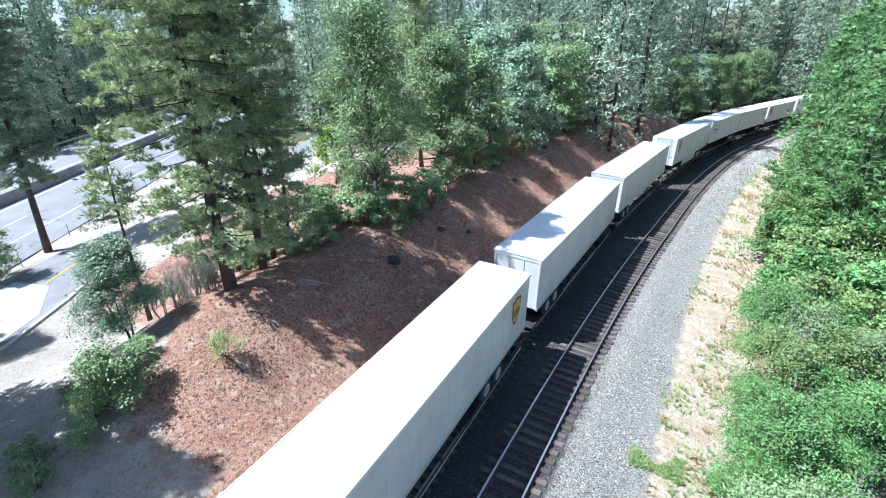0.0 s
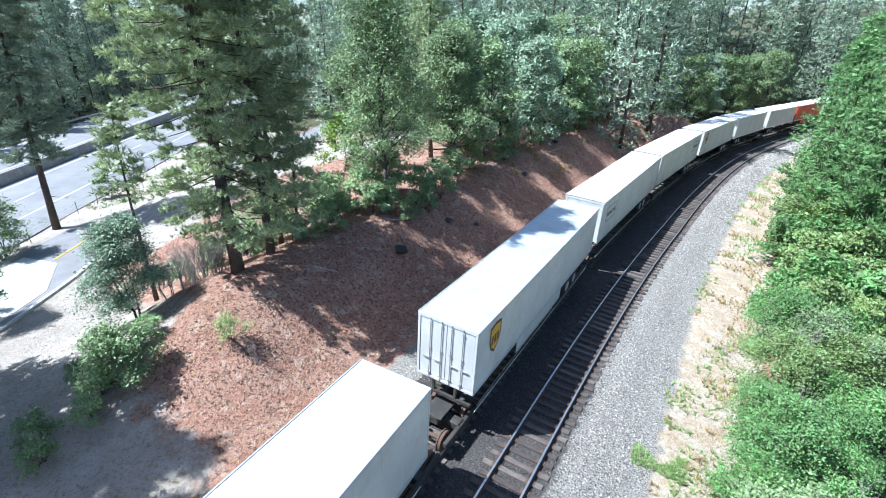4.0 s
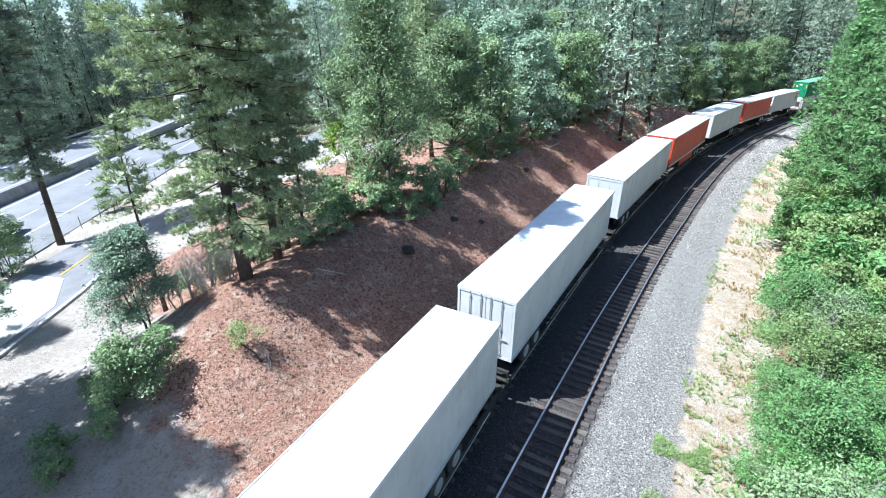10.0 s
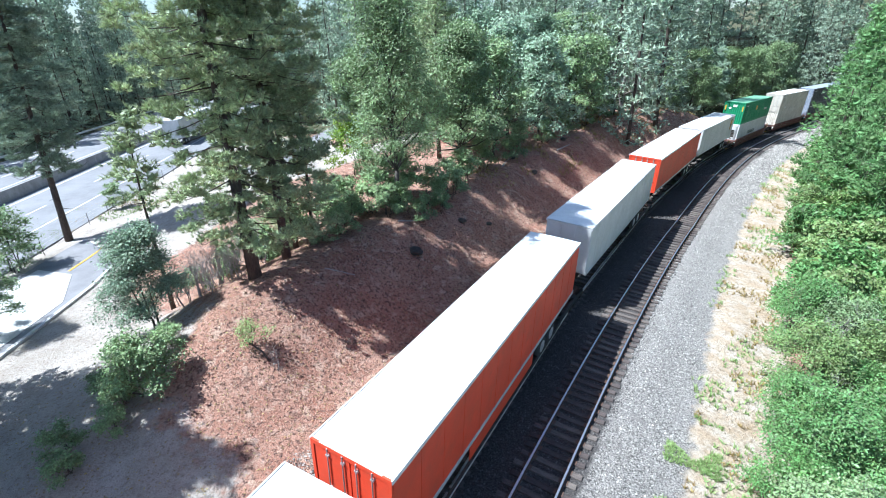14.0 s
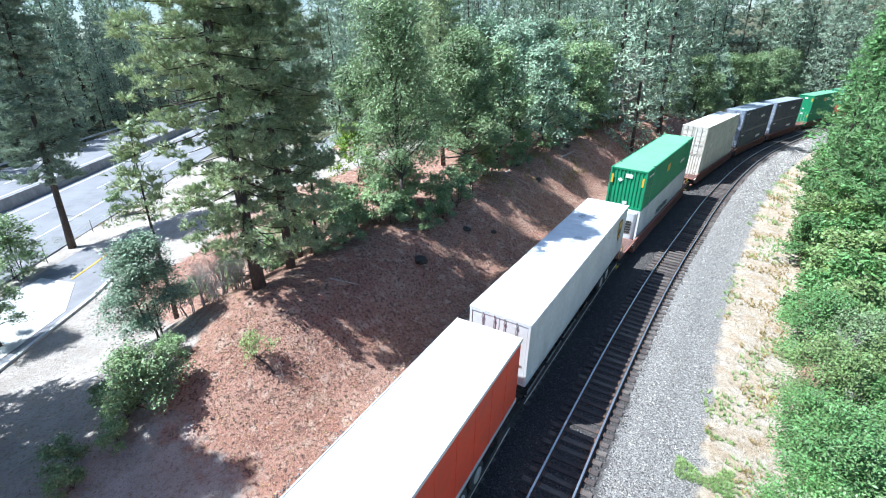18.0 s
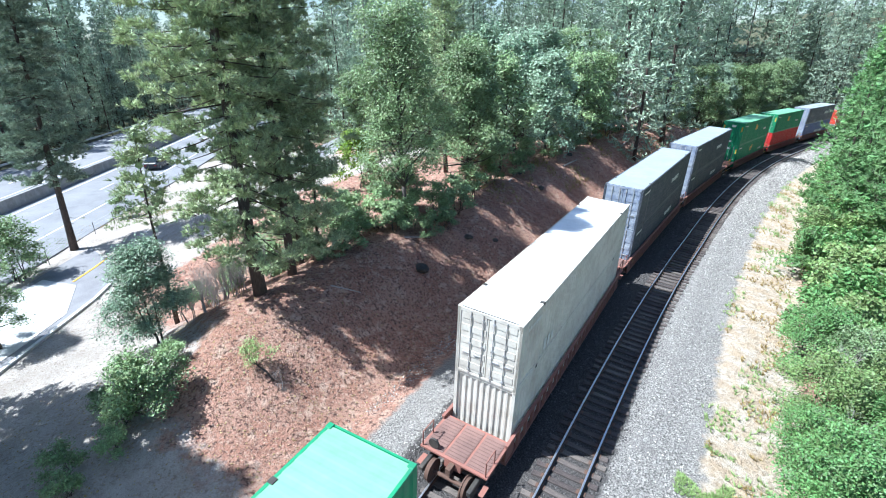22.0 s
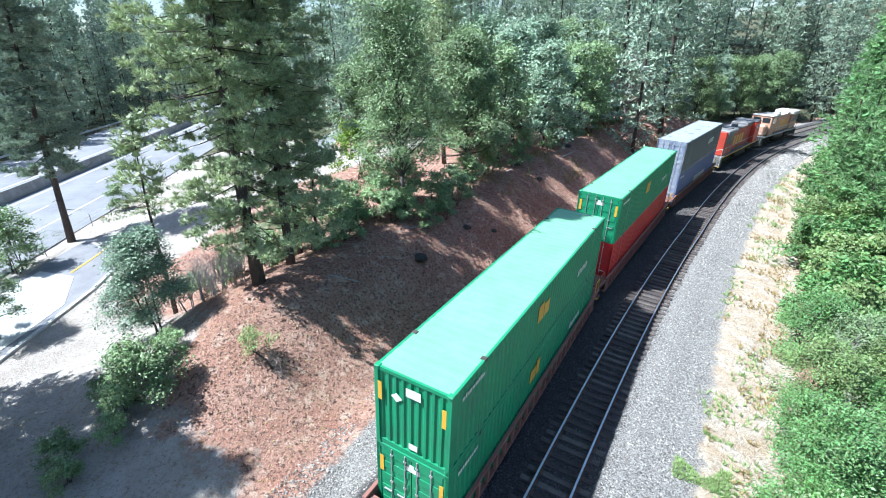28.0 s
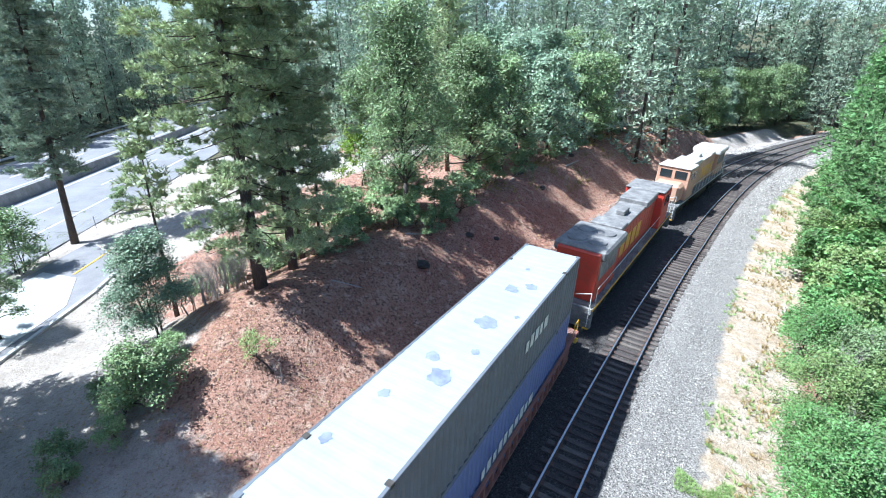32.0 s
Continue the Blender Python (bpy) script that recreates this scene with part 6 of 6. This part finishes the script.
    for ye, g in ((0.55, -1), (L - 0.55, 1)):
        bm = bmesh.new()
        for x in (-1.35, 1.35):
            rod(bm, (x, ye, 0.5), (x, ye, 2.6), 0.025, 0.025, 6)
        rod(bm, (-1.35, ye, 2.6), (-0.5, ye, 2.3), 0.025, 0.025, 6)
        rod(bm, (1.35, ye, 2.6), (0.5, ye, 2.3), 0.025, 0.025, 6)
        part("end_rail", bm, M_PALEINK, lo, "white end handrails")
        bm = bmesh.new()
        box(bm, -0.12, 0.12, *sorted((ye - g * 0.2, ye + g * 0.55)), 0.72, 1.0)
        part("coupler", bm, M_RUST, lo)
        for x in (-1.3, 1.3):
            for k in range(4):
                boxed("step", (*sorted((x - 0.16, x + 0.16)), *sorted((ye + g * 0.02, ye - g * 0.3)), 0.35 + 0.32 * k, 0.39 + 0.32 * k), M_GOLD if k == 0 else M_LOCOBLACK, lo)
    for c in (4.3, L - 4.3):
        bg = new("bogie")
        bg.parent = lo
        bg.matrix_basis = pose(0, c, 0)
        for x in (-1.1, 1.1):
            bm = bmesh.new()
            box(bm, x - 0.1, x + 0.1, -2.4, 2.4, 0.55, 0.95, bevel=0.04)
            for yy in (-1.85, 0, 1.85):
                box(bm, x - 0.14, x + 0.14, yy - 0.25, yy + 0.25, 0.3, 0.75, bevel=0.04)
            part("side_frame", bm, M_UNDER, bg)
        for yy in (-1.85, 0, 1.85):
            for x in (-0.7525, 0.7525):
                bm = bmesh.new()
                rod(bm, (x - 0.07, yy, 0.52), (x + 0.07, yy, 0.52), 0.52, 0.52, 18)
                part("wheel", bm, M_RUST, bg)
    return lo


# ---- highway traffic
M_CARDARK = paint("dark_car_paint", (0.03, 0.035, 0.045), 0.25, dirt_amount=0.1)
M_CARWHITE = paint("white_car_paint", (0.75, 0.75, 0.75), 0.3, dirt_amount=0.1)
M_CABRED = paint("red_cab_paint", (0.55, 0.03, 0.03), 0.3, dirt_amount=0.1)
M_LAMP = paint("red_lamp", (0.4, 0.02, 0.02), 0.3, dirt_amount=0.05)


def road_wheel(parent, x, y, r, w=0.24):
    wh = new("wheel")
    wh.parent = parent
    wh.matrix_basis = pose(x, y, r)
    bm = bmesh.new()
    rod(bm, (-w / 2, 0, 0), (w / 2, 0, 0), r, r, 18)
    part("tyre", bm, M_TYRE, wh)
    bm = bmesh.new()
    rod(bm, (-w / 2 - 0.01, 0, 0), (w / 2 + 0.01, 0, 0), r * 0.58, r * 0.58, 14)
    part("rim", bm, M_RIM, wh)


def loft(rings):
    """A closed body from cross-sections of equal count along y."""
    bm = bmesh.new()
    rows = [[bm.verts.new(p) for p in r] for r in rings]
    n = len(rows[0])
    for a, b_ in zip(rows, rows[1:]):
        for k in range(n):
            bm.faces.new((a[k], a[(k + 1) % n], b_[(k + 1) % n], b_[k]))
    bm.faces.new(rows[0][::-1])
    bm.faces.new(rows[-1])
    bmesh.ops.recalc_face_normals(bm, faces=bm.faces)
    return bm


def section(y, w, z0, z1, tuck=0.12):
    return [(-w, y, z0), (w, y, z0), (w, y, z1 - tuck), (w - tuck, y, z1), (-w + tuck, y, z1), (-w, y, z1 - tuck)]


def car(label, mat, tall=False):
    """A passenger car, local y from its tail to its nose."""
    c = thing("car", label, "car", "highway traffic")
    h = 0.12 if tall else 0
    part("body", loft([section(0.0, 0.8, 0.42, 0.85 + h), section(0.15, 0.9, 0.28, 1.0 + h), section(2.2, 0.92, 0.25, 1.02 + h), section(3.5, 0.92, 0.25, 0.98 + h),
                       section(4.5, 0.88, 0.28, 0.86 + h), section(4.75, 0.75, 0.42, 0.7 + h)]), mat, c)
    top = 1.78 if tall else 1.46
    back = 0.25 if tall else 0.8
    part("glasshouse", loft([section(back, 0.8, 0.95 + h, 1.05 + h, 0.03), section(back + 0.45, 0.72, 0.95 + h, top, 0.1), section(2.5, 0.72, 0.95 + h, top, 0.1), section(3.35, 0.8, 0.95 + h, 1.03 + h, 0.03)]), M_GLASS, c)
    part("roof", loft([section(back + 0.5, 0.66, top - 0.01, top + 0.03, 0.02), section(2.45, 0.66, top - 0.01, top + 0.03, 0.02)]), mat, c)
    for y in (0.85, 3.75):
        for x in (-0.8, 0.8):
            road_wheel(c, x, y, 0.34)
    for x in (-0.66, 0.66):
        boxed("tail_lamp", (x - 0.14, x + 0.14, -0.012, 0.03, 0.68, 0.8), M_LAMP, c)
        boxed("headlamp", (x - 0.14, x + 0.14, 4.7, 4.765, 0.58, 0.68), M_PALEINK, c)
    return c


def truck(label, cab, box_side, box_top, band=None):
    """A tractor with a van trailer, local y from its tail to its nose."""
    t = thing("semi_truck", label, "truck", "highway traffic")
    bm = bmesh.new()
    box(bm, -1.29, 1.29, 0, 15.4, 1.15, 4.05, bevel=0.04)
    part("trailer_box", bm, box_side, t)
    boxed("trailer_roof", (-1.27, 1.27, 0.05, 15.35, 4.05, 4.08), box_top, t)
    for z0, z1 in ((3.75, 4.06), (1.15, 1.35)):
        for a in (-1, 1):
            boxed("trailer_rail", (*sorted((a * 1.29, a * 1.305)), 0, 15.4, z0, z1), band or M_ALU, t)
    bm = bmesh.new()
    for x in (-0.6, 0.6):
        box(bm, x - 0.06, x + 0.06, 0.4, 20.4, 0.85, 1.12)
    part("chassis", bm, M_UNDER, t)
    part("sleeper", loft([section(16.3, 1.2, 1.0, 3.75, 0.15), section(17.4, 1.22, 1.0, 3.9, 0.2), section(18.4, 1.15, 1.0, 3.4, 0.25), section(18.9, 1.1, 1.0, 2.3, 0.1)]), cab, t)
    part("bonnet", loft([section(18.8, 1.05, 0.75, 2.0, 0.15), section(20.4, 0.95, 0.7, 1.75, 0.2), section(20.7, 0.85, 0.75, 1.5, 0.2)]), cab, t)
    boxed("windscreen", (-1.0, 1.0, 18.55, 18.92, 2.25, 2.95), M_GLASS, t)
    for a in (-1, 1):
        boxed("side_window", (*sorted((a * 1.14, a * 1.225)), 17.5, 18.3, 2.2, 2.8), M_GLASS, t)
        boxed("bunk_window", (*sorted((a * 1.14, a * 1.225)), 16.7, 17.1, 2.4, 2.75), M_GLASS, t)
        bm = bmesh.new()
        rod(bm, (a * 1.1, 16.15, 1.0), (a * 1.1, 16.15, 4.1), 0.07, 0.07, 8)
        part("exhaust_pipe", bm, M_RIM, t)
        boxed("fuel_tank", (*sorted((a * 0.7, a * 1.2)), 16.4, 18.0, 0.5, 1.0), M_RIM, t)
    boxed("bumper", (-1.2, 1.2, 20.6, 20.85, 0.35, 0.75), M_RIM, t)
    boxed("rear_guard", (-1.2, 1.2, 0.05, 0.15, 0.5, 0.6), M_UNDER, t)
    for y in (1.6, 2.85, 14.6, 15.9, 19.8):
        for x in (-1.05, 1.05):
            road_wheel(t, x, y, 0.5, 0.45 if y < 19 else 0.28)
    return t


V = 11.111
TRAIN = []        # thing, s of its near end at the clip's start, its length


def add(ob, u, length=LENGTH):
    TRAIN.append((ob, u, length))


UNITS = [
    (-10.4, dict(label="white highway trailer riding on the train", side=M_WHITE, roof=M_ROOF)),
    (7.3, dict(label="white highway trailer with a brown and gold badge", side=M_WHITE, roof=M_ROOF, badge="shield_far", ribbed="close")),
    (24.9, dict(label="white highway trailer with a plain panelled nose", side=M_WHITE, roof=M_ROOF, near_doors=False, wheels_far=False)),
    (42.2, dict(label="white highway trailer with a pale grey roof", side=M_WHITE, roof=M_ALU, near_doors=False, wheels_far=False)),
    (61.6, dict(label="pale grey-roofed trailer with a brown and gold badge", side=M_WHITE, roof=M_ALU, badge="shield_near", skirt=True)),
    (78.8, dict(label="white trailer with a small boxed wordmark near its nose", side=M_WHITE, roof=M_ROOF, badge="box_near", near_doors=False)),
    (95.3, dict(label="white trailer with a boxed wordmark near its tail", side=M_WHITE, roof=M_ROOF, badge="box_far", near_doors=False)),
    (112.6, dict(label="white trailer with a brown and gold badge at its nose", side=M_WHITE, roof=M_ROOF, badge="shield_near", near_doors=False, ribbed="close")),
    (130.3, dict(label="white trailer with rear doors in a dark frame", side=M_WHITE, roof=M_ROOF, wheels_far=False)),
    (148.8, dict(label="white highway trailer on a spine car", side=M_WHITE, roof=M_ROOF, near_doors=False, wheels_far=False)),
    (165.7, dict(label="orange highway trailer with a white roof", side=M_ORANGE, roof=M_ROOF, skirt=True)),
    (183.9, dict(label="grey-white highway trailer on a spine car", side=M_WHITE, roof=M_ROOF, near_doors=False)),
    (201.7, dict(label="orange highway trailer with a white roof", side=M_ORANGE, roof=M_ROOF)),
    (218.7, dict(label="pale trailer with grey repair patches on its roof", side=M_WHITE, roof=M_ROOF, badge="shield_far", ribbed="close", roof_patch=True)),
]
for _u, _kw in UNITS:
    add(spine_car(_kw.get("wheels_far", True)), _u)
    add(trailer(**_kw), _u)

ZL, ZU = 0.345, 3.25
STACKS = [
    (239.2, dict(label="white refrigerated container with a bowed cooling unit", side=M_WHITE, roof=M_ROOF, near_doors=False, marks=reefer_nose), dict(label="green steel container stacked on a white one", side=M_GREEN, roof=M_GREENROOF, marks=marks_end(3, 3))),
    (262.0, dict(label="cream container in the well of a rail car", side=M_CREAM, roof=M_CREAM), dict(label="cream white container stacked on another", side=M_CREAM, roof=M_ROOF, near_doors=True, marks=marks_word(8, M_PALEINK, 0.4, 0.5, 2.6, 3))),
    (281.6, dict(label="navy container in the well of a rail car", side=M_NAVY, roof=M_NAVYROOF, ends=M_DOORBLUE, near_doors=True, marks=marks_word(11, M_PALEINK)), dict(label="navy blue container with a pale dusty roof", side=M_NAVY, roof=M_NAVYROOF, ends=M_DOORBLUE, near_doors=True, marks=marks_word(12, M_PALEINK))),
    (300.4, dict(label="dark grey container in the well of a rail car", side=M_NAVY, roof=M_NAVYROOF, ends=M_DOORBLUE, near_doors=True, marks=marks_word(13, M_PALEINK)), dict(label="dark blue-grey container with a pale roof", side=M_NAVY, roof=M_NAVYROOF, ends=M_DOORBLUE, near_doors=True, marks=marks_word(14, M_PALEINK))),
    (323.7, dict(label="green container with doors in the well of a rail car", side=M_GREEN, roof=M_GREENROOF, near_doors=True, marks=marks_end(4, 21)), dict(label="bright green container stacked on another green one", side=M_GREEN, roof=M_GREENROOF, marks=marks_end(5, 22))),
    (343.3, dict(label="red container in the well of a rail car", side=M_RED, roof=M_RED, near_doors=True), dict(label="green container stacked on a red one", side=M_GREEN, roof=M_GREENROOF, near_doors=True, marks=marks_end(6, 23))),
    (363.4, dict(label="lilac-blue container in the well of a rail car", side=M_BLUE, roof=M_BLUE, ends=M_DOORBLUE, near_doors=True, marks=marks_word(31, M_PALEINK, 0.9, 0.55, 7.0, 10)), dict(label="grey container with blotched pale roof", side=M_GREYSTEEL, roof=M_PALEROOF, ends=M_DOORBLUE, near_doors=True, marks=blotched)),
]
ENDS = [(4.1, 2.2, True), (2.2, 1.7, False), (1.7, 1.3, False), (1.3, 3.4, False), (3.4, 1.7, True), (1.7, 2.0, False), (2.0, 2.2, True)]
for (_u, _lo, _up), (_ne, _fa, _ye) in zip(STACKS, ENDS):
    add(well_car(None, _ne, _fa, _ye), _u)
    add(container(z0=ZL, **_lo), _u)
    add(container(z0=ZU, **_up), _u)

add(locomotive("orange and black freight locomotive with a dark roof", M_LOCO, M_LOCOBLACK, M_LOCORED, M_GOLD, False), 382.6, 22.3)
add(locomotive("faded tan freight locomotive with a dusty roof", M_LOCOTAN, M_LOCOROOF2, M_LOCOTAN, M_GREYBAND, True), 405.2, 22.3)


def rolling_pose(s, length):
    """A car whose near end is at s on the near track, riding on two trucks."""
    a, b = 1.5, length - 1.5
    p, q = on_line(s + a, -GAP), on_line(s + b, -GAP)
    f = (q - p).normalized()
    _, _, _, t = line(s + length / 2)
    n = Vector((math.cos(t), -math.sin(t), 0))
    n = (n - f * n.dot(f)).normalized()
    up = n.cross(f)
    r = (n * math.cos(BANK) - up * math.sin(BANK))
    up = r.cross(f)
    o = p - f * a
    return Matrix(((r.x, f.x, up.x, o.x), (r.y, f.y, up.y, o.y), (r.z, f.z, up.z, o.z), (0, 0, 0, 1)))


# thing, lane offset from the near shoulder edge, y of its nose at a time, that time, speed along y
TRAFFIC = [
    (car("white sport utility car on the highway", M_CARWHITE, True), 7.5, 64.0, 1.5, 26.0),
    (car("dark saloon car on the highway", M_CARDARK), 7.5, 65.0, 6.5, 26.0),
    (truck("red tractor pulling a white van trailer with red top rails", M_CABRED, M_WHITE, M_ROOF, M_CABRED), 14.5, 61.5, 7.0, -25.0),
    (truck("white tractor pulling a white van trailer", M_CARWHITE, M_WHITE, M_ROOF), 14.5, 69.9, 8.0, -25.0),
    (truck("white sleeper tractor with a grey-white van trailer", M_CARWHITE, M_WHITE, M_ROOF), 4.1, 55.0, 10.5, 28.0),
    (truck("white truck on the far carriageway of the highway", M_CARWHITE, M_WHITE, M_ROOF), 14.5, 62.8, 12.0, -25.0),
    (truck("white truck with an empty trailer rail and open tandem", M_CARWHITE, M_WHITE, M_ROOF), 4.1, 56.3, 12.5, 28.0),
    (car("black hatchback car on the highway", M_CARDARK, True), 3.8, 56.8, 21.5, 27.0),
]


def driving_pose(y, off, speed, length):
    """Nose at y; the thing's own +y points along its way."""
    back = y - math.copysign(length, speed)
    z = ROAD_Z if off < 11 else FAR_Z
    a = Vector((float(road_axis(y)) - off, y, z))
    b_ = Vector((float(road_axis(back)) - off, back, z))
    f = (a - b_).normalized()
    return Matrix.Translation(b_) @ Matrix.Rotation(math.atan2(-f.x, f.y), 4, "Z")


def motions():
    for ob, off, y, t0, speed in TRAFFIC:
        length = 20.8 if ob.name.startswith("semi") else 4.75
        walk(ob, [(t, driving_pose(y + speed * (t - t0), off, speed, length)) for t in range(0, 33)])
    for ob, u, length in TRAIN:
        walk(ob, [(t, rolling_pose(u - V * t, length)) for t in range(0, 33)])


motions()
